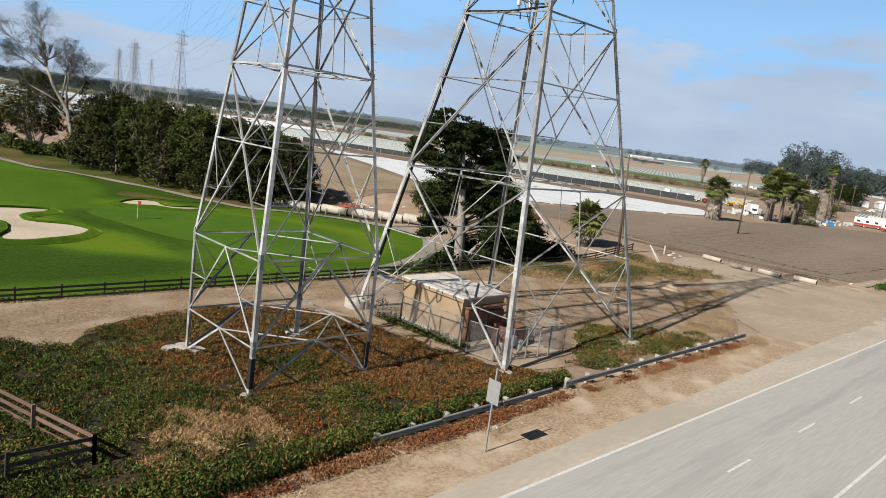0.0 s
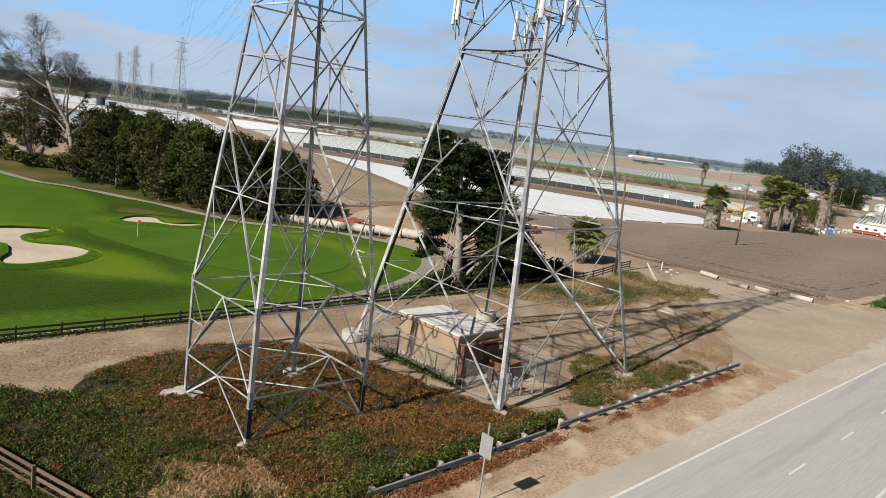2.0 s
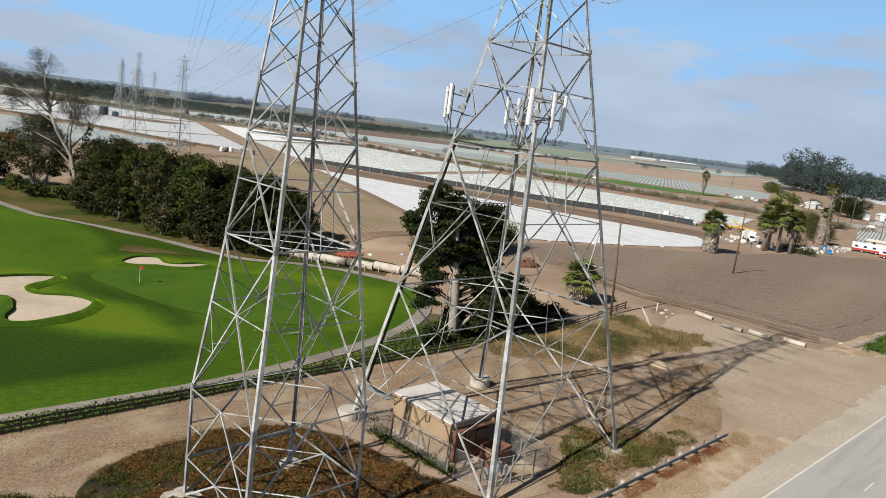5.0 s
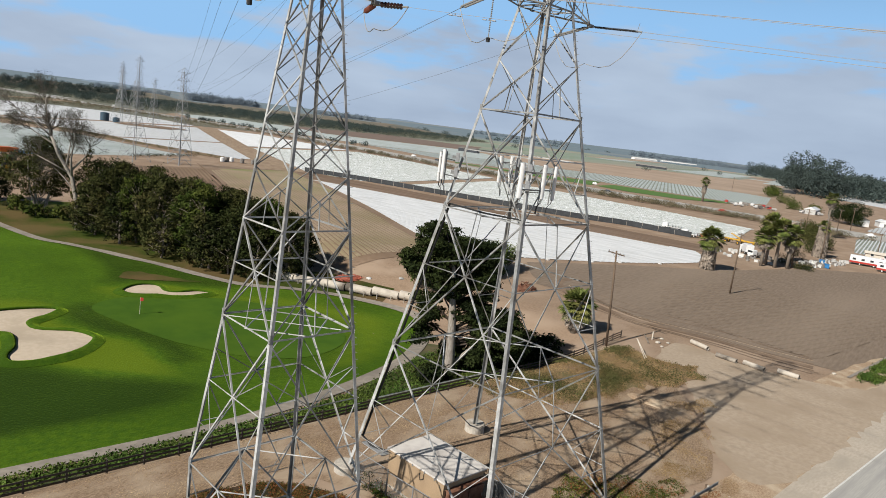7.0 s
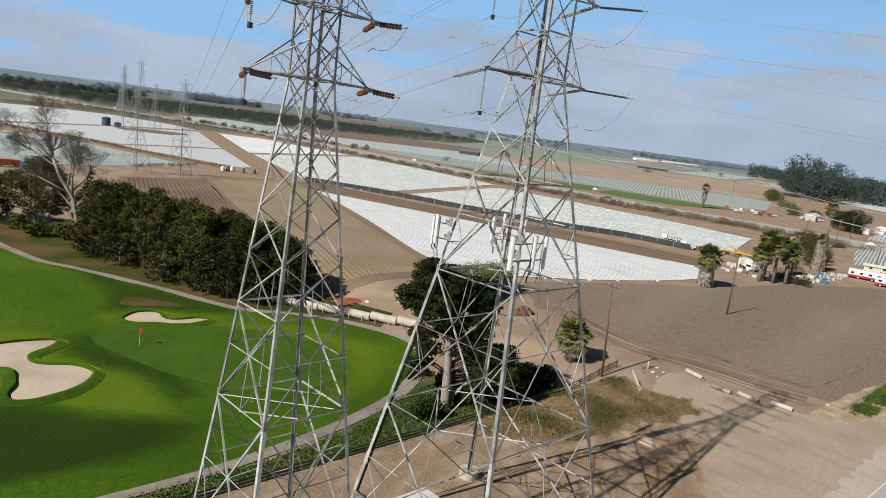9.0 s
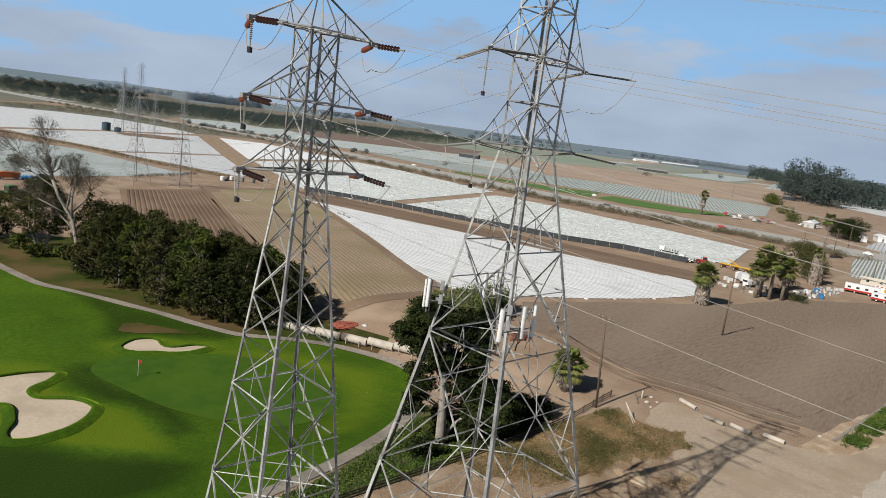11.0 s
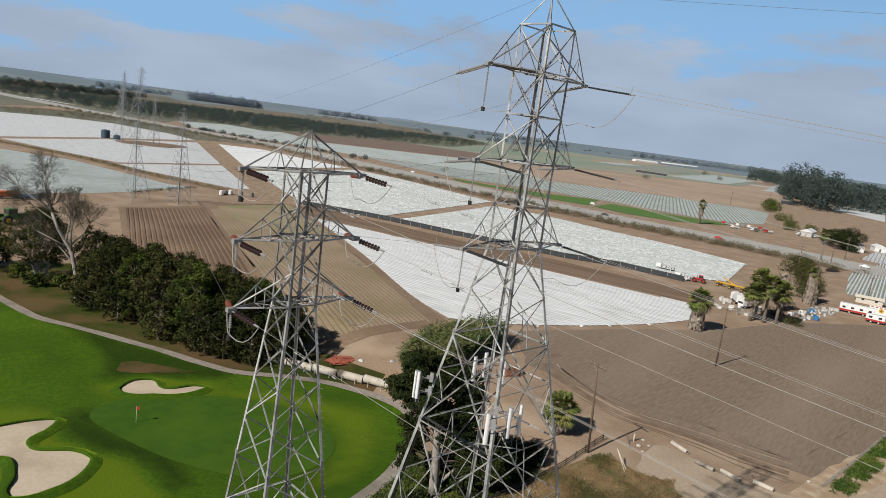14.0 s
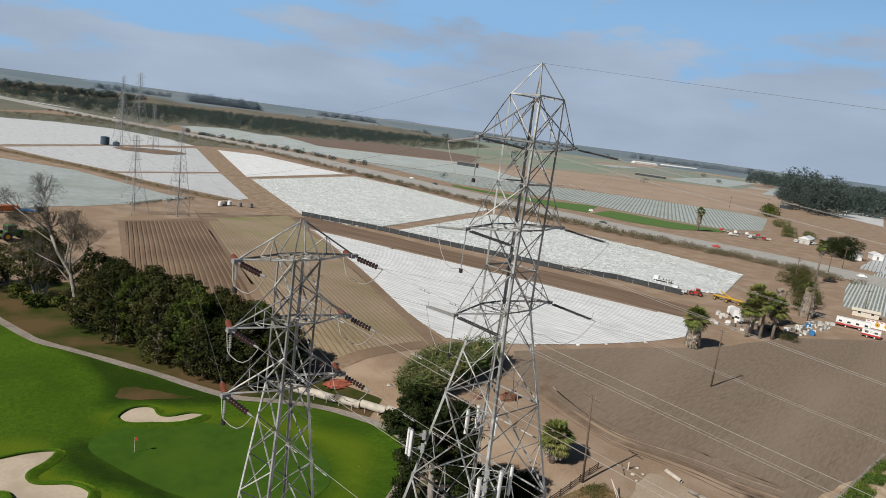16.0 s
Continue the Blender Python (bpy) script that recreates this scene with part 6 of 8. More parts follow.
def cable_run():
    """Black feeder cables: out of the cabin, up a leg, and round the ring under the antennas."""
    C = thing("feeder_cables", (28.6, 36.2, 2.2), "bundle of black feeder cables strapped to a tower leg", "cables")
    o = Vector((28.6, 36.2, 2.2))
    leg = lambda z: Vector((RT[0] - (6.82 - 0.1654 * z) + 0.2, RT[1] + (6.82 - 0.1654 * z) - 0.2, z))
    for k in range(6):
        s = Vector((0.055 * (k % 3), -0.055 * (k // 3), 0))
        pts = [Vector((29.9, 33.0, 2.5)) + s, Vector((29.2, 34.6, 2.55)) + s, leg(2.9) + s] + [leg(z) + s for z in range(5, 21, 3)] + [leg(20.3) + s]
        part("cable", tube([p - o for p in pts], 0.032, 6), BLACK, C)
    for k in range(4):
        s = Vector((0.05 * k, 0.0, 0.04 * (k % 2)))
        a, b = leg(20.3), Vector((RT[0] - 3.45, RT[1] - 3.45, 20.35))
        part("cable", tube([(a - o) + s, (a.lerp(b, 0.5) - o) + s + Vector((0.1, 0, -0.12)), (b - o) + s], 0.03, 6), BLACK, C)
    part("cable_tray", boxed(29.2 - o.x, 33.2 - o.y, 0.12, 29.85 - o.x, 35.6 - o.y, 0.18), SIGN_BACK, C)
    return C


cable_run()


# ---- footings ----
def footing(x, y, r, h, n, label):
    F = thing("concrete_footing", (x, y, 0), label, "footing", "concrete footings")
    vs, fs = tube([(0, 0, -0.2), (0, 0, h - 0.04), (0, 0, h)], [r, r, r * 0.95], n)
    part("plinth", (vs, fs), CONCRETE, F)
    return F


def at_foot(T0, prof, i):
    h = prof["h"][0]
    sx, sy = [(-1, 1), (-1, -1), (1, -1), (1, 1)][i]
    return T0[0] + sx * h, T0[1] + sy * h


for i, (r, h) in enumerate(((0.85, 0.62), (0.42, 0.12), (0.42, 0.14), (0.85, 0.75))):
    x, y = at_foot(RT, RIGHT_PROF, i)
    footing(x + 0.05, y, r, h, 20, "round pale concrete footing under a tower leg")
for i, (r, h) in enumerate(((0.55, 0.26), (0.4, 0.1), (0.4, 0.1), (0.65, 0.22))):
    x, y = at_foot(LT, LEFT_PROF, i)
    footing(x, y, r, h, 14, "low pale concrete footing under a tower leg")
for dx, dy, w, d in ((-0.75, 0.15, 0.75, 0.55), (0.35, -0.6, 0.7, 0.6)):
    x, y = at_foot(LT, LEFT_PROF, 0)
    S = thing("concrete_slab", (x + dx, y + dy, 0), "broken pale concrete slab by a tower leg", "slab", "broken slabs", turn=20)
    part("slab", prism([(-w / 2, -d / 2), (w * 0.4, -d * 0.55), (w / 2, d * 0.3), (0, d * 0.55), (-w * 0.55, d * 0.2)], -0.05, 0.24), CONCRETE, S)


# ---- the equipment cabin and its compound ----
def cabin():
    x0, y0, x1, y1, h = 29.9, 27.7, 33.75, 33.25, 2.72
    C = thing("equipment_cabin", (x0, y0, 0), "tan stucco equipment cabin with a pale flat roof", "cabin")
    L, W = y1 - y0, x1 - x0
    part("foundation", boxed(-0.06, -0.06, 0, W + 0.06, L + 0.06, 0.16), CONCRETE, C)
    for nm, b in (("wall", (0, 0, 0.16, 0.14, L, h)), ("wall", (W - 0.14, 0, 0.16, W, L, h)), ("wall", (0.14, L - 0.14, 0.16, W - 0.14, L, h)), ("wall", (0.14, 0, 0.16, W - 0.14, 0.14, h))):
        part(nm, boxed(*b), STUCCO, C)
    part("roof", boxed(-0.16, -0.18, h, W + 0.16, L + 0.14, h + 0.13, bevel=0.03), ROOF, C)
    part("fascia", boxed(-0.13, -0.15, h - 0.16, W + 0.13, L + 0.11, h - 0.002), STUCCO, C)
    part("corner_trim", boxed(-0.035, -0.035, 0.16, 0.1, 0.1, h - 0.17), STUCCO, C)
    for u0, u1, z1 in ((0.25, 1.1, 2.1), (1.2, 2.1, 2.15), (2.2, 3.6, 1.9)):
        d = part("cabinet_door", boxed(u0, -0.36, 0.2, u1, -0.04, z1, bevel=0.015), RUST, C, "rusty brown steel door")
        part("handle", boxed(u1 - 0.12, -0.4, 1.05, u1 - 0.07, -0.362, 1.25), PLATE, d)
    part("canopy", boxed(0.15, -0.55, 2.2, W - 0.1, -0.04, 2.26), RUST, C, "rusty steel canopy sheet")
    part("conduit", tube([(-0.06, 1.9, h - 0.2), (-0.06, 1.9, h - 0.55), (-0.06, 2.2, h - 0.75), (-0.06, 2.3, h - 0.3)], 0.022, 6), BLACK, C)
    for y in (0.7, 1.7, 2.9, 4.0):
        part("roof_tie", boxed(-0.2, y, h - 0.06, -0.155, y + 0.08, h + 0.1), PLATE, C)
    B = thing("steel_bin", (32.0, 25.3, 0), "rusty brown open steel box in the compound", "steel box", turn=8)
    for b in ((0, 0, 0.05, 1.7, 0.05, 1.3), (0, 1.3, 0.05, 1.7, 1.35, 1.3), (0, 0.05, 0.05, 0.05, 1.3, 1.3), (1.65, 0.05, 0.05, 1.7, 1.3, 1.3)):
        part("side", boxed(*b), RUST, B)
    part("base", boxed(0, 0, 0, 1.7, 1.35, 0.05), RUST, B)
    for x, y, w, hh in ((31.2, 24.5, 0.42, 1.25), (31.75, 24.4, 0.36, 0.95), (30.6, 24.8, 0.3, 0.8)):
        E = thing("meter_cabinet", (x, y, 0), "pale grey electrical cabinet on a post", "cabinet", "meter cabinets")
        part("case", boxed(-w / 2, -0.12, hh - 0.6, w / 2, 0.12, hh, bevel=0.015), RADIO, E)
        part("door", boxed(-w / 2 + 0.03, -0.14, hh - 0.57, w / 2 - 0.03, -0.121, hh - 0.03), ANTENNA, E)
        part("post", tube([(0, 0.02, 0), (0, 0.02, hh - 0.6)], 0.045, 8), PLATE, E)
    sheet("compound_gravel", [(29.3, 24.5), (34.9, 23.8), (34.6, 27.6), (29.0, 27.6)], 0.022, SHOULDER, "gravel and dirt floor of the fenced compound", False)


cabin()


def chain_panel(a, b, h, parent, o):
    """Diamond mesh of thin wires between two posts."""
    a, b = Vector((*a, 0)), Vector((*b, 0))
    L = (b - a).length
    d = (b - a) / L
    g = []
    step = 0.1
    n = d.cross(Vector((0, 0, 1))) * 0.0035
    vs, fs = [], []
    z0 = 0.05
    H = h - 0.06 - z0
    for sg in (1, -1):
        s = -H
        while s < L:
            s0, s1 = (s, s + H) if sg > 0 else (s + H, s)
            lo, hi = max(0, min(s0, s1)), min(L, max(s0, s1))
            if hi - lo > 0.02:
                za, zb = (z0 + (lo - s), z0 + (hi - s)) if sg > 0 else (z0 + H - (lo - s), z0 + H - (hi - s))
                p, q = a + d * lo + Vector((0, 0, za)), a + d * hi + Vector((0, 0, zb))
                w = (q - p).cross(n).normalized() * 0.0038
                k = len(vs)
                vs += [p - w - o, p + w - o, q + w - o, q - w - o]
                fs.append((k, k + 1, k + 2, k + 3))
            s += step
    part("mesh_panel", (vs, fs), FENCE_STEEL, parent)


def chain_fence(pts, h, label, rail=True):
    o = Vector((*pts[0], 0))
    F = thing("chain_link_fence", o, label, "fence", "chain-link fences")
    for i, p in enumerate(pts):
        q = Vector((*p, 0)) - o
        part("post", tube([q, q + Vector((0, 0, h + 0.06))], 0.05, 8), FENCE_STEEL, F)
    for a, b in zip(pts, pts[1:]):
        pa, pb = Vector((*a, 0)) - o, Vector((*b, 0)) - o
        for z in (0.06, h):
            part("rail", tube([pa + Vector((0, 0, z)), pb + Vector((0, 0, z))], 0.032, 6), FENCE_STEEL, F)
        chain_panel(a, b, h, F, o)
    return F


chain_fence([(28.5, 35.2), (28.65, 31.8)], 2.1, "grey chain-link fence by the cabin wall")
chain_fence([(28.65, 31.8), (28.85, 29.4), (29.0, 26.7)], 1.95, "grey chain-link fence along the tan cabin")
chain_fence([(29.0, 26.1), (29.35, 24.25)], 1.95, "closed chain-link gate of the compound")
chain_fence([(29.35, 24.25), (30.6, 24.0), (31.7, 23.8), (32.7, 23.65), (33.6, 23.55), (34.9, 23.4)], 1.85, "grey chain-link fence on dark steel posts")
chain_fence([(34.9, 23.4), (34.75, 25.6), (34.6, 27.8)], 1.85, "grey chain-link fence behind the compound")


# ---- guard rail, sign ----
def w_beam(L):
    prof = [(0.0, -0.155), (0.05, -0.11), (0.05, -0.06), (0.0, 0.0), (0.05, 0.06), (0.05, 0.11), (0.0, 0.155)]
    vs, fs = [], []
    for x in (0, L):
        for t in (0.0, 0.006):
            vs += [(x, -y - t, z) for y, z in prof]
    n = len(prof)
    for i in range(n - 1):
        fs += [(i, i + 1, 2 * n + i + 1, 2 * n + i), (n + i, 3 * n + i, 3 * n + i + 1, n + i + 1)]
    fs += [(0, 2 * n, 3 * n, n), (n - 1, 2 * n - 1, 4 * n - 1, 3 * n - 1)]
    return vs, fs


def guard_rail(x0, n, label, z=0.0):
    for i in range(n):
        x = x0 + 3.81 * i
        y = 19.5 - 0.009 * (x - 14)
        G = thing("guard_rail", (x, y, z), label, "guard rail", "guard rail lengths", turn=-0.5)
        vs, fs = w_beam(3.83)
        part("beam", ([(a, b, c + 0.42) for a, b, c in vs], fs), RAIL_STEEL, G)
        for k in (0.3, 2.2):
            part("post", boxed(k, 0.14, -0.1, k + 0.15, 0.3, 0.62), POLE_WOOD if i % 2 else CONCRETE, G)
            part("block", boxed(k, 0.005, 0.32, k + 0.14, 0.14, 0.62), CONCRETE, G)


guard_rail(29.6, 6, "low galvanised steel guard rail on timber posts")
guard_rail(16.7, 1, "short length of guard rail sunk in iceplant", -0.2)
guard_rail(20.6, 1, "short length of guard rail sunk in iceplant", -0.12)
guard_rail(24.6, 1, "short length of guard rail sunk in iceplant", -0.14)


def road_sign():
    S = thing("road_sign", (20.52, 16.76, 0), "steel road sign seen from behind, on a thin post", "road sign")
    part("post", boxed(-0.03, -0.03, -0.1, 0.03, 0.03, 3.62), SIGN_BACK, S)
    part("sign_panel", boxed(-0.045, -0.32, 2.12, -0.034, 0.32, 3.12, bevel=0.004), SIGN_BACK, S, "plain grey metal back of the sign")
    for z in (2.45, 2.95):
        part("bracket", boxed(-0.034, -0.2, z, -0.03, 0.2, z + 0.05), PLATE, S)


road_sign()


# ---- timber fences ----
def rail_fence(pts, spacing, height, rails, material, label, gap=0.0):
    o = Vector((*pts[0], land(*pts[0])))
    F = thing("timber_fence", o, label, "fence", "timber fences")
    stops = []
    for (x0, y0), (x1, y1) in zip(pts, pts[1:]):
        d = math.hypot(x1 - x0, y1 - y0)
        n = max(1, round(d / spacing))
        stops += [(x0 + (x1 - x0) * i / n, y0 + (y1 - y0) * i / n) for i in range(n)]
    stops.append(pts[-1])
    rng = random.Random(3)
    for x, y in stops:
        z = land(x, y)
        part("post", boxed(x - o.x - 0.055, y - o.y - 0.055, z - o.z - 0.2, x - o.x + 0.055, y - o.y + 0.055, z - o.z + height + 0.06), material, F)
    for (x0, y0), (x1, y1) in zip(stops, stops[1:]):
        d = Vector((x1 - x0, y1 - y0, 0))
        nrm = Vector((d.y, -d.x, 0)).normalized() * 0.075
        for k in range(rails):
            z = 0.24 + (height - 0.34) * k / (rails - 1) + rng.uniform(-0.012, 0.012)
            a = Vector((x0, y0, land(x0, y0) + z)) - o + nrm
            b = Vector((x1, y1, land(x1, y1) + z)) - o + nrm
            t = nrm.normalized() * 0.018
            up = Vector((0, 0, 0.07))
            vs = [a - t - up, a + t - up, a + t + up, a - t + up, b - t - up, b + t - up, b + t + up, b - t + up]
            part("rail", (vs, [(0, 3, 2, 1), (4, 5, 6, 7), (0, 1, 5, 4), (1, 2, 6, 5), (2, 3, 7, 6), (3, 0, 4, 7)]), material, F)
    return F


rail_fence([(-20, 45.0), (20, 45.1), (40, 45.2), (58, 45.0), (70, 45.6), (83, 47.0)], 2.45, 0.98, 3, WOOD_DARK, "dark weathered three-rail timber fence along the golf course")
rail_fence([(7.45, 23.0), (6.4, 26.3), (4.6, 32.0)], 2.6, 1.05, 3, WOOD_RED, "red-brown three-rail timber fence in iceplant")
rail_fence([(7.45, 23.0), (4.9, 23.05), (-3, 23.3)], 2.6, 1.05, 3, WOOD_DARK, "dark three-rail timber fence in iceplant")


# ---- utility poles ----
def utility_pole(at, h, label, arm=(1.2, 70), lean=(0, 0), double=False, base=0.17):
    P = thing("utility_pole", at, label, "utility pole", "utility poles")
    top = Vector((lean[0], lean[1], h))
    part("pole", tube([(0, 0, -0.4), top * 0.5, top], [base, base * 0.85, base * 0.65], 9), POLE_WOOD, P, smooth=True)
    a = radians(arm[1])
    d = Vector((math.cos(a), math.sin(a), 0))
    for k, z in enumerate((h - 0.35, h - 1.4) if double else (h - 0.35,)):
        c = top * (z / h)
        part("crossarm", tube([c - d * arm[0], c + d * arm[0]], 0.075, 4), POLE_WOOD, P)
        for f in (-0.9, -0.45, 0.45, 0.9):
            part("insulator", tube([c + d * arm[0] * f + Vector((0, 0, 0.06)), c + d * arm[0] * f + Vector((0, 0, 0.26))], [0.06, 0.04], 7), INSUL_GREY, P)
        for sg in (-1, 1):
            part("arm_brace", tube([c + d * arm[0] * 0.55 * sg, c - Vector((0, 0, 0.6))], 0.02, 5), PLATE, P)
    return P


utility_pole((77.9, 46.0, 0), 12.6, "dark wooden utility pole with one crossarm", (1.5, 75), (-0.9, 0.35))
utility_pole((136.6, 55.0, 0), 12.4, "bare wooden utility pole standing in a tilled field", (1.0, 60), (-0.5, -0.2))
for x, y, h, s in ((197.0, 64.5, 13.5, 1), (232, 68, 13, 2), (253, 74, 12.5, 3), (300, 96, 12, 4), (345, 97, 12, 5), (700, 300, 14, 6), (880, 330, 14, 7), (395, 105, 12, 8), (270, 62, 9, 9)):
    utility_pole((x, y, 0), h, "wooden utility pole beside the farm yards", (1.2, 30 + 10 * s), (0.2, -0.1), s % 2 == 0, 0.19)

# ---- loose things by the drive ----
def concrete_pipe(a, b, r, label, name="concrete_pipe", group="concrete pipes", m=PIPE_MAT, n=16):
    a, b = Vector(a), Vector(b)
    P = thing(name, a, label, "pipe", group)
    vo, fo = tube([Vector((0, 0, 0)), b - a], r, n, closed=False)
    vi, fi = tube([Vector((0, 0, 0)), b - a], r * 0.78, n, closed=False)
    k = len(vo)
    ring = [(i, (i + 1) % n, k + (i + 1) % n, k + i) for i in range(n)] + [(n + i, k + n + i, k + n + (i + 1) % n, n + (i + 1) % n) for i in range(n)]
    part("barrel", (vo + vi, fo + [tuple(i + k for i in q[::-1]) for q in fi] + ring), m, P)
    return P


for a, b in (((91.5, 40.8), (90.5, 37.9)), ((89.0, 36.0), (88.85, 33.2)), ((89.7, 32.6), (89.3, 29.8)), ((90.9, 28.7), (90.95, 26.1))):
    concrete_pipe((*a, 0.30), (*b, 0.30), 0.31, "pale concrete pipe lying as a barrier beside the drive")
PIPE_RUN = [(59.8, 101.5), (62.0, 97.2), (64.2, 92.8), (66.3, 88.4), (68.4, 84.0), (70.4, 79.6), (72.2, 75.2)]
for (x0, y0), (x1, y1) in zip(PIPE_RUN, PIPE_RUN[1:]):
    z0, z1 = land(x0, y0), land(x1, y1)
    d = Vector((x1 - x0, y1 - y0, 0)).normalized() * 0.12
    concrete_pipe((x0 + d.x, y0 + d.y, max(z0, z1) + 0.62), (x1 - d.x, y1 - d.y, max(z0, z1) + 0.62), 0.68, "large stained white pipe lying along the cart path", "large_pipe", "large pipes")
    for f in (0.25, 0.75):
        S = thing("pipe_stake", (x0 + (x1 - x0) * f - 0.8, y0 + (y1 - y0) * f - 0.45, land(x0, y0)), "pale wooden stake propping a pipe", "stake", "pipe stakes")
        part("stake", boxed(-0.06, -0.06, -0.2, 0.06, 0.06, 0.95), CONCRETE, S)
for p, q in (((77.3, 39.9, 0), (78.6, 42.2, 1.9)), ((77.9, 40.0, 0), (78.4, 42.0, 1.9))):
    K = thing("leaning_stake", p, "thin pale stake leaning over scrub", "stake", "leaning stakes")
    part("stake", tube([(0, 0, 0), Vector(q) - Vector(p)], 0.045, 6), WALL_CREAM, K)
K = thing("marker_post", (87.0, 44.4, 0), "short pale marker post in the dirt", "post")
part("post", tube([(0, 0, -0.1), (0, 0, 1.1)], 0.1, 8), WALL_CREAM, K)
K = thing("fallen_branch", (84.5, 43.6, 0), "dark fallen branch lying in the dirt", "branch")
part("stem", tube([(0, 0, 0.1), (1.6, 1.2, 0.16), (3.4, 2.6, 0.1)], [0.14, 0.1, 0.05], 7), BARK, K)
part("stem", tube([(1.6, 1.2, 0.16), (3.2, 0.6, 0.3), (4.6, 0.3, 0.1)], [0.08, 0.06, 0.03], 6), BARK, K)
for i, (x, y, s) in enumerate(((86.2, 43.1, 0.35), (87.6, 42.3, 0.25), (85.0, 41.8, 0.22), (88.6, 43.8, 0.3), (24.2, 17.8, 0.08), (46.0, 18.2, 0.1), (52.0, 17.9, 0.07), (99.0, 24.4, 0.3))):
    bm = bmesh.new()
    bmesh.ops.create_icosphere(bm, subdivisions=2, radius=s)
    for v in bm.verts:
        v.co = v.co * (1 + 0.35 * noise.noise(v.co * 3 / s + Vector((i, 0, 0))))
        v.co.z *= 0.55
    K = thing("stone", (x, y, s * 0.2), "pale rough stone lying in dirt", "stone", "loose stones")
    part("body", bm, CONCRETE, K)
K = thing("paper_litter", (22.6, 18.15, 0.012), "scrap of pale blue paper on the roadside", "litter")
part("sheet", prism([(-0.25, -0.16), (0.2, -0.2), (0.3, 0.1), (-0.15, 0.2)], 0, 0.03), TARP_WHITE, K)
# flag on the green
K = thing("golf_flag", (32.8, 87.3, land(32.8, 87.3)), "thin golf pin with a small red flag", "golf flag")
part("pin", tube([(0, 0, 0), (0, 0, 2.3)], 0.035, 7), WALL_CREAM, K)
part("flag", prism([(0.0, 0.0), (0.28, -0.28), (0.25, -0.32), (-0.03, -0.04)], 1.85, 2.3), RED, K)

# ---- farm yards, vehicles and machines ----
def wheel(parent, x, y, r, w, rim=WHITE):
    vs, fs = tube([(x, y - w / 2, r), (x, y - w * 0.42, r), (x, y + w * 0.42, r), (x, y + w / 2, r)], [r * 0.86, r, r, r * 0.86], 16)
    t = part("wheel", (vs, fs), BLACK, parent)
    part("rim", tube([(x, y - w * 0.56, r), (x, y + w * 0.56, r)], r * 0.5, 12), rim, t)
    return t


def car(at, turn, paint, label, tall=1.45):
    C = thing("car", at, label, "car", "cars", turn=turn)
    side = [(-2.2, 0.35), (-2.2, 0.8), (-2.05, 0.95), (-1.3, 1.0), (-0.7, tall), (0.9, tall), (1.6, 0.98), (2.15, 0.85), (2.2, 0.35)]
    n = len(side)
    vs = [(x, y * (0.86 if z > 1.0 else 1.0), z) for y in (-0.88, 0.88) for x, z in side]
    fs = [tuple(range(n)), tuple(range(2 * n - 1, n - 1, -1))] + [(i, n + i, n + (i + 1) % n, (i + 1) % n) for i in range(n)]
    part("body", (vs, fs), paint, C)
    for s in (-1, 1):
        part("side_window", prism([(-0.95, s * 0.775), (1.2, s * 0.775), (1.2, s * 0.8), (-0.95, s * 0.8)][::s], 1.04, tall - 0.12), GLASSY, C)
    part("windscreen", ([(1.53, -0.66, 1.04), (1.53, 0.66, 1.04), (1.0, 0.62, tall - 0.04), (1.0, -0.62, tall - 0.04), (1.58, -0.66, 1.02), (1.58, 0.66, 1.02), (1.05, 0.62, tall - 0.03), (1.05, -0.62, tall - 0.03)], [(3, 2, 1, 0), (4, 5, 6, 7), (0, 1, 5, 4), (2, 3, 7, 6), (1, 2, 6, 5), (3, 0, 4, 7)]), GLASSY, C)
    for x in (-1.4, 1.35):
        for y in (-0.8, 0.8):
            wheel(C, x, y, 0.33, 0.22)
    return C


def truck(at, turn, cab, bed, label, length=6.0, box_h=0.0):
    T = thing("truck", at, label, "truck", "trucks", turn=turn)
    L = length
    part("chassis", boxed(-L / 2, -0.45, 0.5, L / 2, 0.45, 0.75), JUNK, T)
    c = part("cab", boxed(L / 2 - 1.9, -1.0, 0.6, L / 2, 1.0, 2.2, bevel=0.15), cab, T)
    part("windscreen", boxed(L / 2 - 0.06, -0.85, 1.4, L / 2 + 0.01, 0.85, 2.0), GLASSY, c)
    if box_h:
        part("box_body", boxed(-L / 2, -1.1, 0.76, L / 2 - 2.0, 1.1, 0.76 + box_h, bevel=0.04), bed, T)
    else:
        part("flat_bed", boxed(-L / 2, -1.1, 0.76, L / 2 - 2.0, 1.1, 0.95), bed, T)
        for k in range(4):
            part("stake_side", boxed(-L / 2 + k * 1.0, -1.1, 0.95, -L / 2 + k * 1.0 + 0.1, 1.1, 1.5), bed, T)
    for x in (-L / 2 + 1.0, L / 2 - 1.0):
        for y in (-0.95, 0.95):
            wheel(T, x, y, 0.45, 0.28)
    return T


def trailer(at, turn, L, h, top, stripe, label):
    T = thing("trailer", at, label, "trailer", "trailers", turn=turn)
    part("body", boxed(-L / 2, -1.15, 0.55, L / 2, 1.15, h, bevel=0.12), top, T)
    part("stripe", boxed(-L / 2 - 0.01, -1.17, 0.6, L / 2 + 0.01, 1.17, 1.15), stripe, T)
    n = max(2, int(L / 2))
    for k in range(n):
        x = -L / 2 + L * (k + 0.5) / n
        part("window", boxed(x - 0.45, -1.18, 1.5, x + 0.45, 1.18, 2.1), GLASSY, T)
    for x in (-L * 0.2, L * 0.2):
        wheel(T, x, -1.0, 0.38, 0.24)
        wheel(T, x, 1.0, 0.38, 0.24)
    return T


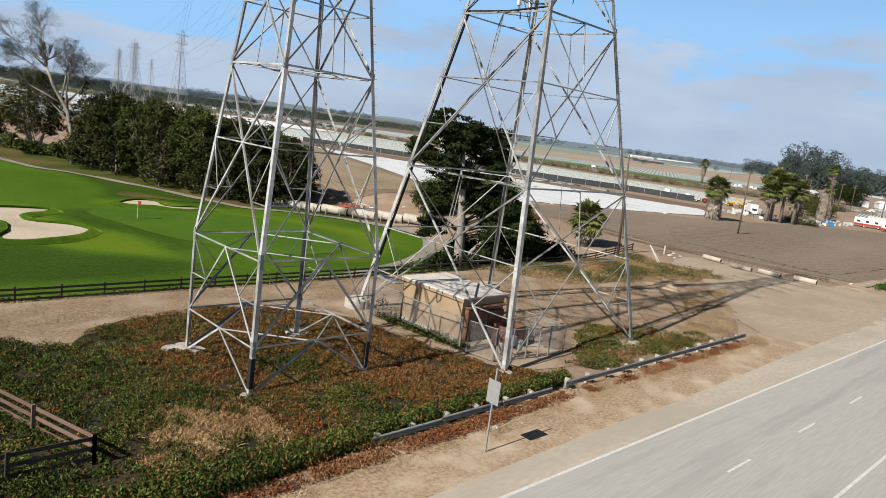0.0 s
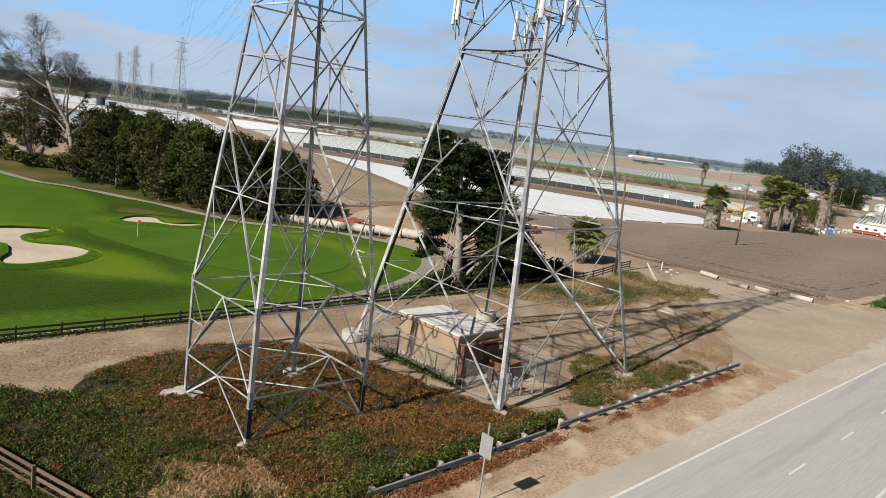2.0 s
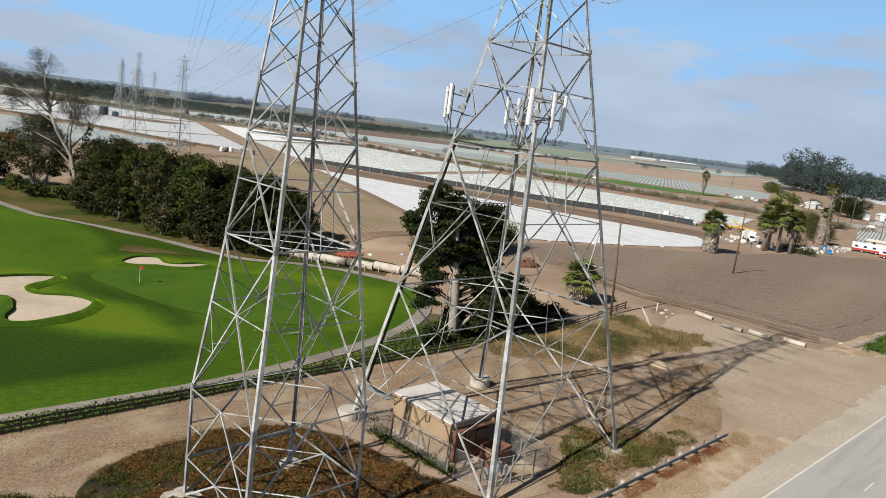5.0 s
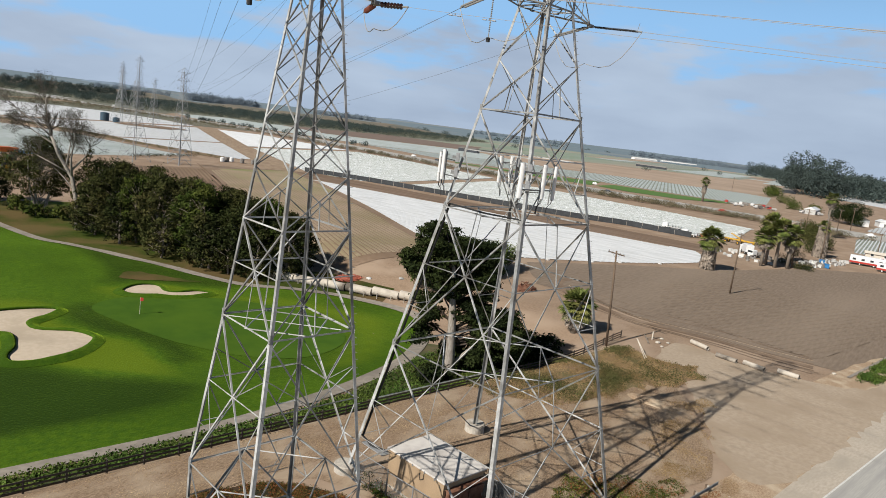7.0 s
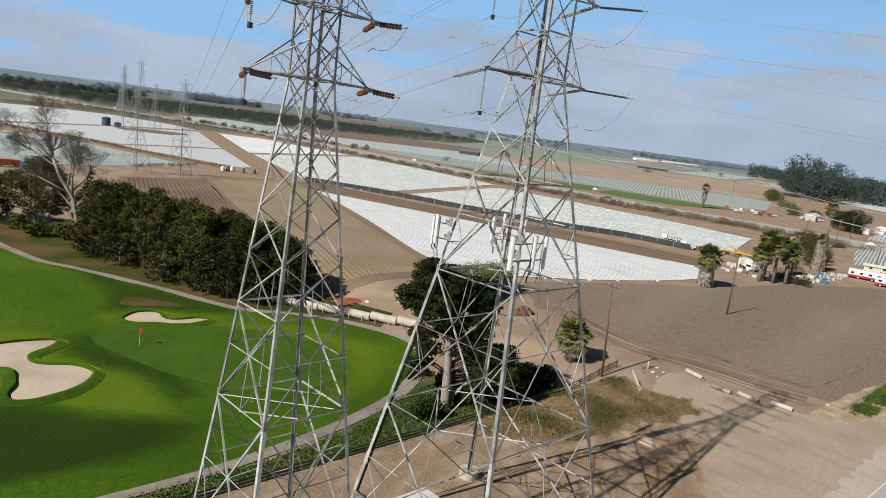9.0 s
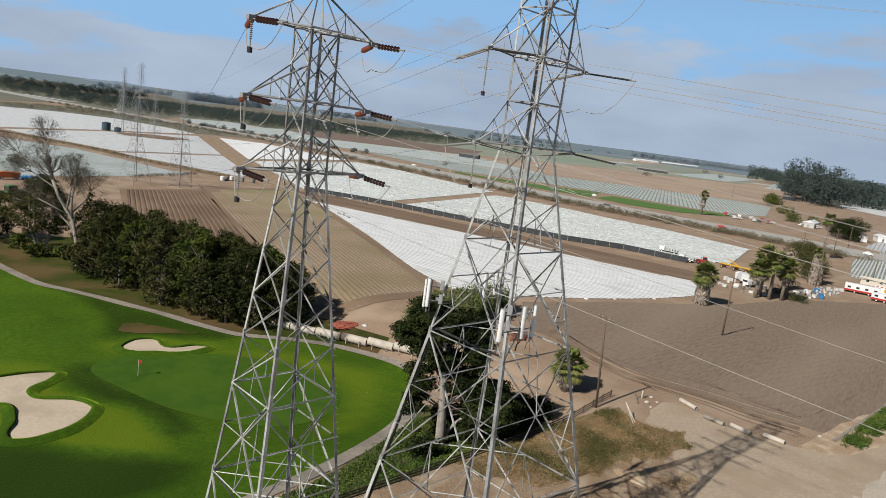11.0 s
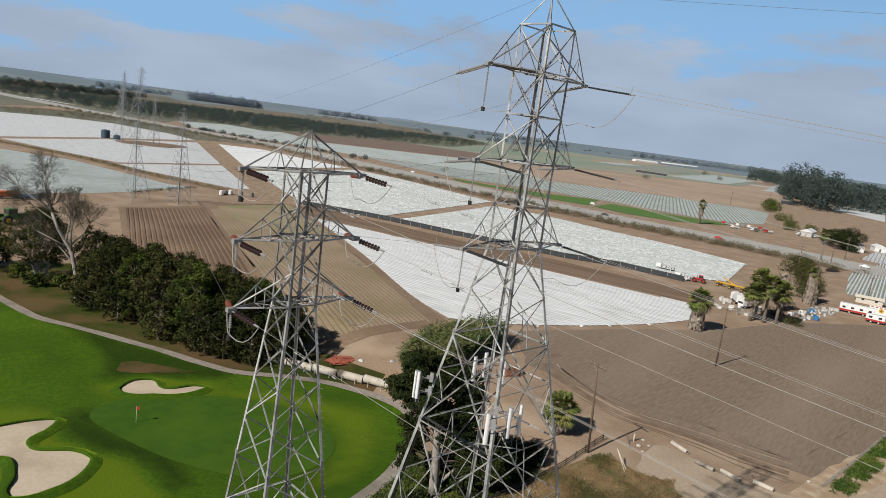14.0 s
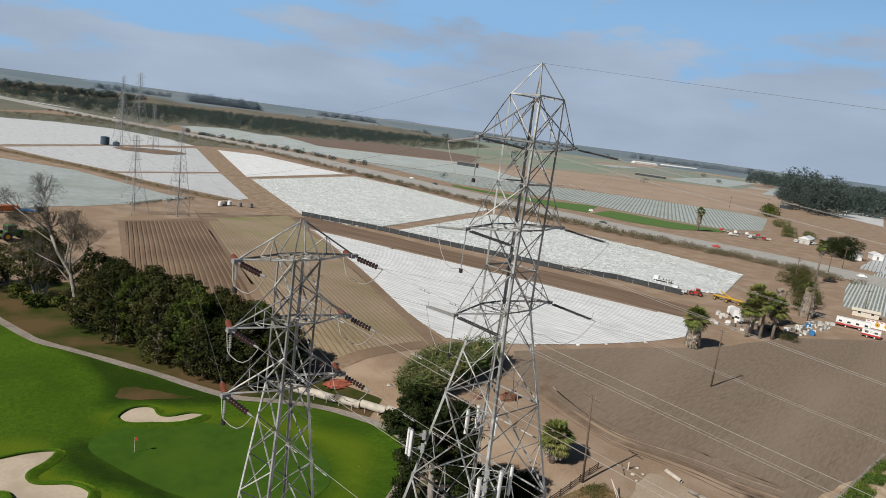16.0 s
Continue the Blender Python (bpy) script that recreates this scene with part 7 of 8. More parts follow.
def tractor(at, turn, paint, rim, label, k=1.0):
    T = thing("tractor", at, label, "tractor", "tractors", turn=turn)
    part("bonnet", boxed(0.3, -0.5, 1.0, 2.7, 0.5, 1.9, bevel=0.12), paint, T)
    part("chassis", boxed(-2.2, -0.55, 0.8, 2.6, 0.55, 1.15), paint, T)
    c = part("cab", boxed(-1.5, -0.85, 1.3, 0.3, 0.85, 3.1, bevel=0.1), paint, T)
    part("cab_window", boxed(-1.4, -0.87, 2.0, 0.2, 0.87, 2.9), GLASSY, c)
    part("cab_window", boxed(-1.52, -0.75, 2.0, 0.32, 0.75, 2.9), GLASSY, c)
    part("exhaust", tube([(0.9, 0.3, 1.8), (0.9, 0.3, 3.0)], 0.07, 8), BLACK, T)
    for x in (-1.7, 1.9):
        for y in (-1.15, 1.15):
            wheel(T, x, y, 0.92, 0.7, rim)
    T.scale = (k, k, k)
    return T


def shed_house(at, turn, L, W, h, wall, roof, label, name="farm_building"):
    H = thing(name, at, label, "building", "farm buildings", turn=turn)
    part("wall", boxed(-L / 2, -W / 2, 0, L / 2, W / 2, h), wall, H)
    e = 0.4
    vs = [(-L / 2 - e, -W / 2 - e, h - 0.1), (L / 2 + e, -W / 2 - e, h - 0.1), (L / 2 + e, W / 2 + e, h - 0.1), (-L / 2 - e, W / 2 + e, h - 0.1), (-L / 2 - e, 0, h + W * 0.22), (L / 2 + e, 0, h + W * 0.22)]
    part("roof", (vs, [(0, 1, 5, 4), (2, 3, 4, 5), (0, 4, 3), (1, 2, 5), (3, 2, 1, 0)]), roof, H)
    n = max(2, int(L / 3))
    for k in range(n):
        x = -L / 2 + L * (k + 0.5) / n
        w = part("window", boxed(x - 0.55, -W / 2 - 0.06, 1.0, x + 0.55, -W / 2 + 0.02, 2.0), WHITE, H)
        part("pane", boxed(x - 0.45, -W / 2 - 0.08, 1.1, x + 0.45, -W / 2 - 0.062, 1.9), GLASSY, w)
    part("door", boxed(-L / 2 - 0.05, -0.5, 0, -L / 2 + 0.02, 0.5, 2.05), JUNK, H)
    return H


car((368, 389, 0.06), 85, CAR_GREY, "dark car on the distant highway")
car((371, 420, 0.06), 92, WHITE, "white car on the distant highway")
car((411.9, 273, 0), 60, WHITE, "white car parked by a green crop strip", 1.8)
car((366.5, 160, 0.06), 95, RED, "red car on the distant highway")
car((377, 91, 0.06), 98, WHITE, "white car on the distant highway", 1.7)
car((362, 230, 0.06), 100, CAR_GREY, "dark car on the distant highway")
car((386, 606, 0.06), 80, CAR_GREY, "dark car on the distant highway")
for i, (x, y) in enumerate(((315, 948), (330, 890), (352, 760))):
    car((x, y, 0.06), 100, WHITE if i != 1 else CAR_GREY, "small car on the distant highway", 1.6)
truck((207.5, 81, 0), 35, WHITE, WHITE, "white camper truck with a high box body", 6.4, 2.2)
truck((203.5, 76.5, 0), 160, WHITE, JUNK, "old white stake-bed truck near palms", 5.6)
truck((221, 106, 0), 105, WHITE, WHITE, "white pickup parked beside the netted strip", 5.0)
truck((231, 118, 0), 105, WHITE, TARP_WHITE, "white farm truck beside crop rows", 6.5)
tractor((224, 101.5, 0), 120, RED, RED, "small red tractor by a crop field", 0.8)
tractor((45, 212, land(45, 212)), 15, GREEN_PAINT, YELLOW, "big green tractor with yellow wheels", 1.35)
truck((52, 252, 0), 10, ORANGE, ORANGE, "orange farm truck with a tank body", 6.5, 1.6)
truck((58.5, 251, 0), 5, CAR_GREY, BLUE, "dark blue flatbed parked on dirt", 7.0)


def boom_machine(at, turn, label):
    B = thing("field_machine", at, label, "machine", "field machines", turn=turn)
    part("main_beam", boxed(-5, -0.25, 1.2, 5, 0.25, 1.6), YELLOW, B)
    for k in range(6):
        part("arm", tube([(-4.5 + 1.8 * k, -2.2, 0.6), (-4.5 + 1.8 * k, 2.2, 1.5)], 0.12, 6), YELLOW, B)
    part("mast", tube([(-1, 0, 1.5), (3.0, 0, 3.2)], 0.2, 6), YELLOW, B)
    for x in (-4, 0, 4):
        for y in (-1.6, 1.6):
            wheel(B, x, y, 0.55, 0.3, YELLOW)
    return B


boom_machine((228, 92, 0), 95, "yellow folding field machine beside the track")
trailer((241, 57.5, 0), -75, 9.5, 2.9, WHITE, RED, "white trailer with a red lower stripe")
trailer((234, 50.5, 0), -80, 5.0, 2.5, WHITE, RED, "small red and white trailer")
shed_house((268, 61, 0), -72, 8, 3, 2.0, WALL_CREAM, WALL_CREAM, "cream flat wall of a roadside stand")


def mural(at, turn):
    M = thing("painted_hoarding", at, "white hoarding painted with yellow flowers and red bars", "hoarding", turn=turn)
    part("panel", boxed(-4.0, -0.08, 0, 4.0, 0.08, 2.5), WHITE, M)
    for x in (-0.6, 2.0):
        part("flower", tube([(x, -0.14, 1.3), (x, -0.081, 1.3)], 0.7, 14), YELLOW, M)
        part("flower_centre", tube([(x, -0.18, 1.3), (x, -0.141, 1.3)], 0.28, 12), RUST, M)
    for k in range(6):
        part("bar", boxed(-3.6 + 1.2 * k, -0.11, 2.1, -2.9 + 1.2 * k, -0.081, 2.4), RED, M)
    return M


mural((251, 52.5, 0), -78)
rng0 = random.Random(12)
for i in range(120):
    x, y = (212 + rng0.uniform(-4, 26), 63.5 + rng0.uniform(-2.5, 3.5)) if i < 80 else (200 + rng0.uniform(-10, 10), 78 + rng0.uniform(-9, 8))
    w, d, h = rng0.uniform(0.3, 1.5), rng0.uniform(0.3, 1.0), rng0.uniform(0.2, 1.1)
    J = thing("junk_item", (x, y, 0), "pale discarded household junk piled in a yard" if i % 3 else "dark discarded scrap piled in a yard", "junk", "junk in the yard", turn=rng0.uniform(0, 180))
    bm = boxed(-w / 2, -d / 2, 0, w / 2, d / 2, h, bevel=0.06)
    for v in bm.verts:
        v.co += Vector((rng0.uniform(-0.15, 0.15), rng0.uniform(-0.12, 0.12), rng0.uniform(-0.1, 0.12) if v.co.z > 0.1 else 0))
    part("body", bm, TARP_WHITE if i % 3 else JUNK, J)
for x, y, m, lab in ((222.4, 64.6, BLUE, "bright blue plastic crate among junk"), (214, 60.8, BLUE, "blue plastic drum beside the field")):
    J = thing("crate", (x, y, 0), lab, "crate", turn=20)
    part("body", boxed(-1.0, -0.7, 0, 1.0, 0.7, 1.1, bevel=0.08), m, J)
    part("lid", boxed(-1.05, -0.75, 1.1, 1.05, 0.75, 1.18), m, J)
J = thing("round_tank", (213, 84, 0), "white round tank beside a camper truck", "tank")
part("shell", tube([(0, 0, 0), (0, 0, 1.8), (0, 0, 2.3)], [1.5, 1.5, 0.5], 16), WHITE, J, smooth=False)
for x, y, r, h in ((171.5, 534, 3.0, 5.6), (177.0, 527, 2.3, 3.0)):
    J = thing("water_tank", (x, y, 0), "dark blue round water tank amid white fields", "water tank", "water tanks")
    part("shell", tube([(0, 0, 0), (0, 0, h)], r, 20), TANK_BLUE, J)
    part("roof", tube([(0, 0, h), (0, 0, h + 0.6)], [r * 1.02, 0.3], 20), TANK_BLUE, J)
for i, (x, y) in enumerate(((136, 272), (139, 273.5), (142, 270), (133.5, 271), (146, 268))):
    J = thing("supply_tank", (x, y, 0), "white tank and pallets by the farm track", "tank", "supply tanks")
    part("shell", tube([(0, 0, 0.1), (0, 0, 1.7), (0, 0, 2.0)], [0.9, 0.9, 0.4], 12), WHITE if i % 2 else JUNK, J)
    part("pallet", boxed(-1.1, -1.1, 0, 1.1, 1.1, 0.1), POLE_WOOD, J)
shed_house((463, 119, 0), 20, 18, 8, 4.0, WHITE, JUNK, "white farmhouse among dark trees")
shed_house((484, 112, 0), 30, 9, 6, 3.2, WHITE, WHITE, "small white outbuilding beside trees")
shed_house((500, 158, 0), 10, 20, 7, 3.4, TARP_WHITE, WHITE, "long low white farm shed")
shed_house((520, 150, 0), 15, 14, 7, 3.0, JUNK, JUNK, "grey open farm shed")
for i, (x, y) in enumerate(((462, 198), (466, 190), (470, 184), (474, 178), (448, 186), (455, 176), (462, 170), (490, 160), (497, 152))):
    truck((x, y, 0), 100 + 9 * i, WHITE if i % 3 else RED, JUNK if i % 2 else TARP_WHITE, "farm truck parked in a dirt yard", 6.0, 1.4 if i % 2 else 0)
for x, y, L, k in ((628, 608, 26, 0), (1270, 715, 60, 1), (920, 322, 16, 0)):
    shed_house((x, y, 0), 110, L, 8, 4, CAR_GREY, JUNK, "dark long barn alone in wide fields")
for x, y, L in ((2900, 1500, 200), (3300, 1450, 220), (2600, 1500, 120)):
    shed_house((x, y, 0), 160, L, 22, 5, WHITE, WHITE, "row of white greenhouses on the horizon", "greenhouse")

# shade-cloth fence beside the bare strip
NET = [(160, 249.5), (168, 233), (173.9, 222.8), (178, 212), (186.5, 184.5), (195, 162), (202, 142), (213.5, 126), (218, 104)]
for (x0, y0), (x1, y1) in zip(NET[:-1], NET[1:]):
    d = math.hypot(x1 - x0, y1 - y0)
    n = max(2, int(d / 4.5))
    F = thing("net_fence", (x0, y0, 0), "low black shade-cloth fence on stakes beside crops", "fence", "net fences", turn=math.degrees(math.atan2(y1 - y0, x1 - x0)))
    for k in range(n):
        a, b = d * k / n, d * (k + 1) / n
        part("cloth", boxed(a + 0.05, -0.03, 0.05, b, 0.03, 1.9), DARK_NET, F)
        part("stake", tube([(a, 0, -0.2), (a, 0, 2.3)], 0.06, 6), CONCRETE, F)

# rubble and scrap
def heap(at, r, h, n, material, label, seed, name="scrap_heap"):
    rng = random.Random(seed)
    H = thing(name, at, label, "heap", "heaps")
    for k in range(n):
        a, d = rng.uniform(0, 6.28), r * rng.random() ** 0.6
        x, y = d * math.cos(a), d * 0.6 * math.sin(a)
        z = h * (1 - d / r) * rng.random()
        p = Vector((x, y, max(0.12, z)))
        q = p + Vector((rng.uniform(-1, 1), rng.uniform(-1, 1), rng.uniform(-0.1, 0.3)))
        part("bar", tube([p, q], rng.uniform(0.05, 0.14), 5), material, H)
    bm = bmesh.new()
    bmesh.ops.create_icosphere(bm, subdivisions=3, radius=1)
    for v in bm.verts:
        v.co = Vector((v.co.x * r, v.co.y * r * 0.6, max(-0.1, v.co.z * h * 0.5))) * (1 + 0.3 * noise.noise(v.co * 2.5 + Vector((seed, 0, 0))))
    part("mound", bm, material, H)
    return H


heap((70.8, 93.5, land(70.8, 93.5)), 3.2, 0.9, 30, RED_RUST, "low heap of red clay and scrap beside the pipe", 4)
heap((91.0, 71.0, 0), 2.6, 1.6, 34, RUST, "rusty old disc harrow abandoned on bare dirt", 5, "rusty_harrow")
heap((86.0, 73.5, 0), 1.4, 0.9, 14, RUST, "rusty farm scrap beside reeds", 6)
for i, (x, y) in enumerate(((76.5, 86.5), (73.0, 91.0), (113, 91.5), (120, 88.5), (131, 84.5), (139, 82), (151, 78.5))):
    J = thing("debris_bag", (x, y, land(x, y)), "pale bag lying on bare field soil", "debris", "field debris")
    bm = bmesh.new()
    bmesh.ops.create_icosphere(bm, subdivisions=2, radius=0.5)
    for v in bm.verts:
        v.co.z = max(-0.1, v.co.z * 0.6)
        v.co *= 1 + 0.3 * noise.noise(v.co * 3 + Vector((i, 0, 0)))
    part("body", bm, TARP_WHITE, J)

# ---- distant trees, scrub and hills ----
def woods(name, spots, size, material, label, seed, per=60, layers=4):
    """Many small far trees as one mesh: ragged clumps of large leaves."""
    rng = np.random.default_rng(seed)
    cl = []
    for x, y, h, r in spots:
        for k in range(layers):
            a = rng.random() * 6.28
            cl.append((x + r * 0.5 * math.cos(a), y + r * 0.5 * math.sin(a), h * (0.35 + 0.64 * k / layers), r * (0.45 + 0.25 * rng.random())))
    cs, ns, ss = [], [], []
    for x, y, z, r in cl:
        d = rng.normal(size=(per, 3))
        d /= np.linalg.norm(d, axis=1, keepdims=True)
        cs.append(np.array([x, y, z]) + d * (r * (0.6 + 0.5 * rng.random(per)))[:, None] * np.array([1, 1, 0.8]))
        ns.append(d + np.array([0, 0, 0.3]))
        ss.append(size * r * (0.6 + 0.7 * rng.random(per)))
    v, f = leaf_quads(np.vstack(cs), np.concatenate(ss), rng, np.vstack(ns), 1.3)
    v[:, 2] = np.maximum(v[:, 2], 0.0)
    ob = new(name, raw_mesh(name, v, f, material))
    return tagged(ob, label, "trees", kind="stuff")


rng1 = random.Random(77)


def spots_in(plan, n, h, r):
    out = []
    xs, ys = [p[0] for p in plan], [p[1] for p in plan]
    while len(out) < n:
        x, y = rng1.uniform(min(xs), max(xs)), rng1.uniform(min(ys), max(ys))
        if inside(plan, x, y):
            k = rng1.uniform(0.7, 1.25)
            out.append((x, y, h * k, r * k))
    return out


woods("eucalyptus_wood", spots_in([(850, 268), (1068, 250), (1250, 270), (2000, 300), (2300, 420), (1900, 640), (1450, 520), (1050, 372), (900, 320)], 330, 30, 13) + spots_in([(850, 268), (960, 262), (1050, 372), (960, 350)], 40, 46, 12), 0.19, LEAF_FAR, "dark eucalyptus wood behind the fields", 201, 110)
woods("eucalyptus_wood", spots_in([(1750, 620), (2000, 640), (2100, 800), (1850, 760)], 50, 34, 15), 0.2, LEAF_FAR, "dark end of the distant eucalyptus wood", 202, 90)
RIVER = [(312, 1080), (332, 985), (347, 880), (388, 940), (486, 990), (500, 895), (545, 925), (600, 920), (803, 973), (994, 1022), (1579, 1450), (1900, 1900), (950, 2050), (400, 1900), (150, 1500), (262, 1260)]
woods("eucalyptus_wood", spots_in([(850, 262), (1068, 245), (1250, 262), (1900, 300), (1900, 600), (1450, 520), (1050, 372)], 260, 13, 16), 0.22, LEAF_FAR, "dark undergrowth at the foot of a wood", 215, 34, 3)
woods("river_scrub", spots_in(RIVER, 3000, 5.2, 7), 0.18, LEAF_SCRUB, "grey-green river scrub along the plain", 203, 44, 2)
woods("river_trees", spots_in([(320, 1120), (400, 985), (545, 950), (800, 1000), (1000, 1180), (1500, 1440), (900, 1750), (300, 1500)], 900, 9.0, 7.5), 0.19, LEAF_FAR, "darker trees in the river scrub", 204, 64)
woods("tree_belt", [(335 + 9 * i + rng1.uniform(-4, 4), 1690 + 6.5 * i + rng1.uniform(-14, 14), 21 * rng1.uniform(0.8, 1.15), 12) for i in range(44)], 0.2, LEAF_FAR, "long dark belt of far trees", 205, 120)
woods("roadside_bushes", [(x - 28 + rng1.uniform(-8, 8), y + rng1.uniform(-14, 14), 1.8 * rng1.uniform(0.5, 1.3), 2.6) for x, y in HWY for k in range(9) if 90 < y < 1000], 0.16, LEAF_VERGE, "low dusty brown bushes along the far highway", 206, 60)
woods("roadside_bushes", [(384 - 0.2 * (y - 560) + rng1.uniform(-3, 3), y + rng1.uniform(-9, 9), 3.2 * rng1.uniform(0.6, 1.2), 4.5) for y in range(520, 790, 15)], 0.2, LEAF_FAR, "row of dark round bushes beside the highway", 207, 110)
woods("field_margin_scrub", [(x + rng1.uniform(-2.5, 2.5), y + rng1.uniform(-1.5, 1.5), 0.7, 1.0) for (x0, y0), (x1, y1) in (((60, 490), (89, 448)), ((89, 448), (116, 381)), ((116, 381), (123, 345)), ((123, 345), (143, 288))) for i in range(60) for x, y in [(x0 + (x1 - x0) * i / 60, y0 + (y1 - y0) * i / 60)]], 0.25, LEAF_VERGE, "low scrub along a field margin", 208, 30, 2)
woods("field_hedge", [(96 + 34 * i / 40 + rng1.uniform(-0.6, 0.6), 269.5 + 19 * i / 40 + rng1.uniform(-0.6, 0.6), 1.3, 1.1) for i in range(40)], 0.2, LEAF_DARK, "low dark hedge along the foot of a field", 216, 50, 2)
woods("verge_scrub", spots_in([(150, 752), (195, 752), (241, 734), (268, 655), (268, 600), (300, 600), (308, 690), (280, 770), (262, 850), (250, 890), (169, 850)], 260, 1.8, 4.0), 0.16, LEAF_VERGE, "dull brown scrub below the highway", 217, 30, 2)
woods("yard_bushes", [(303, 98, 5, 6), (294, 94, 4, 5), (312, 95, 5, 5), (283, 87, 4, 5), (257, 77, 4.5, 5), (268, 80, 4, 5), (246, 74, 3.6, 4), (275, 84, 5, 5), (198, 61.5, 1.6, 2.6), (203, 68, 2.2, 2.6), (320, 101, 4.5, 6), (219, 71, 4, 3)], 0.09, LEAF_EUC, "olive green bushes round the junk yard", 209, 500)
woods("yard_trees", [(447, 122, 11, 7), (455, 126, 12, 7), (442, 117, 9, 6), (461, 129, 10, 6), (451, 117, 13, 6)], 0.1, LEAF_CYPRESS, "dark tree beside a white farmhouse", 210, 900)
woods("yard_bushes", [(600, 210, 5, 7), (560, 190, 4, 7), (540, 170, 4, 6), (700, 262, 7, 9), (740, 275, 8, 10), (770, 283, 8, 10), (520, 176, 3, 6)], 0.14, LEAF_BRIGHT, "bushes round the farm lane", 211, 200)
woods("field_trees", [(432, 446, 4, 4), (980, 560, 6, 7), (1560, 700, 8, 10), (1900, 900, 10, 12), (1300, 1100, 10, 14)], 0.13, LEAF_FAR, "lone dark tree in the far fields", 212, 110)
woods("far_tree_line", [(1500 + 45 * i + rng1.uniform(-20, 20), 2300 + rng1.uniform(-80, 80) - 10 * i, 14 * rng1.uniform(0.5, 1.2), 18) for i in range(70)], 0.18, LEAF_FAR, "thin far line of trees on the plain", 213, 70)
scatter("ditch_grass", [(97, 21.7), (110, 22.1), (145, 22.3), (145, 20.3), (112, 19.6), (99, 19.8)], 2400, 0.12, LEAF_IVY, "lush green grass in a roadside ditch", 214, 4, 0.9, 0.3, patchy(-0.05, 0.25, 3.0), 3.0, 0.25)
sheet("far_plain", [(-3000, 860), (176, 886), (206, 925), (262, 1000), (300, 985), (325, 900), (342, 850), (388, 932), (486, 981), (495, 885), (545, 912), (600, 910), (803, 963), (994, 1012), (1300, 1250), (1579, 1437), (2000, 1900), (2200, 2700), (2400, 3400), (2400, 4700), (-3000, 4700)], 0.03, SCRUB, "grey-green scrubby river plain", False, range(-200, 2400, 130))
# aerial haze is painted into the base colours of plain, woods and ridge
FARHAZE = mat("haze_tinted_plain", (0.15, 0.20, 0.235), (0.175, 0.22, 0.25), 0.004, (0.215, 0.24, 0.25), 0.0016, cut=(0.5, 0.66), rough=1.0, bump=0, spec=0.0)
LEAF_HAZE = leafy("haze_tinted_woodland", (0.185, 0.225, 0.265), (0.165, 0.205, 0.245), None, 0.1, 1.0)
FARBLUE = mat("haze_tinted_ridge", (0.21, 0.27, 0.34), (0.18, 0.24, 0.31), 0.002, rough=1.0, bump=0, spec=0.0)


def ridge(line, height, width, material, label, seed, cells=70):
    vs, fs = [], []
    pts = smooth_loop(line, max(2, cells // len(line)), False)
    prof = [(-0.5, 0), (-0.32, 0.35), (-0.14, 0.85), (0, 1), (0.2, 0.8), (0.5, 0)]
    for i, (x, y) in enumerate(pts):
        x0, y0 = pts[max(0, i - 1)]
        x1, y1 = pts[min(len(pts) - 1, i + 1)]
        d = math.hypot(x1 - x0, y1 - y0)
        nx, ny = -(y1 - y0) / d, (x1 - x0) / d
        end = min(1, i / 6, (len(pts) - 1 - i) / 6)
        h = height * end * (0.72 + 0.55 * noise.noise((i * 0.16, seed, 0)) + 0.15 * noise.noise((i * 0.6, seed, 5)))
        for w, z in prof:
            vs.append((x - nx * w * width, y - ny * w * width, h * z - 0.5 * (z == 0)))
    m = len(prof)
    for i in range(len(pts) - 1):
        for j in range(m - 1):
            fs.append((i * m + j, (i + 1) * m + j, (i + 1) * m + j + 1, i * m + j + 1))
    ob = part("hill_ridge", (vs, fs), material, smooth=True)
    if sum(p.normal.z for p in ob.data.polygons) < 0:
        ob.data.flip_normals()
    return tagged(ob, label, "hill", kind="structure")


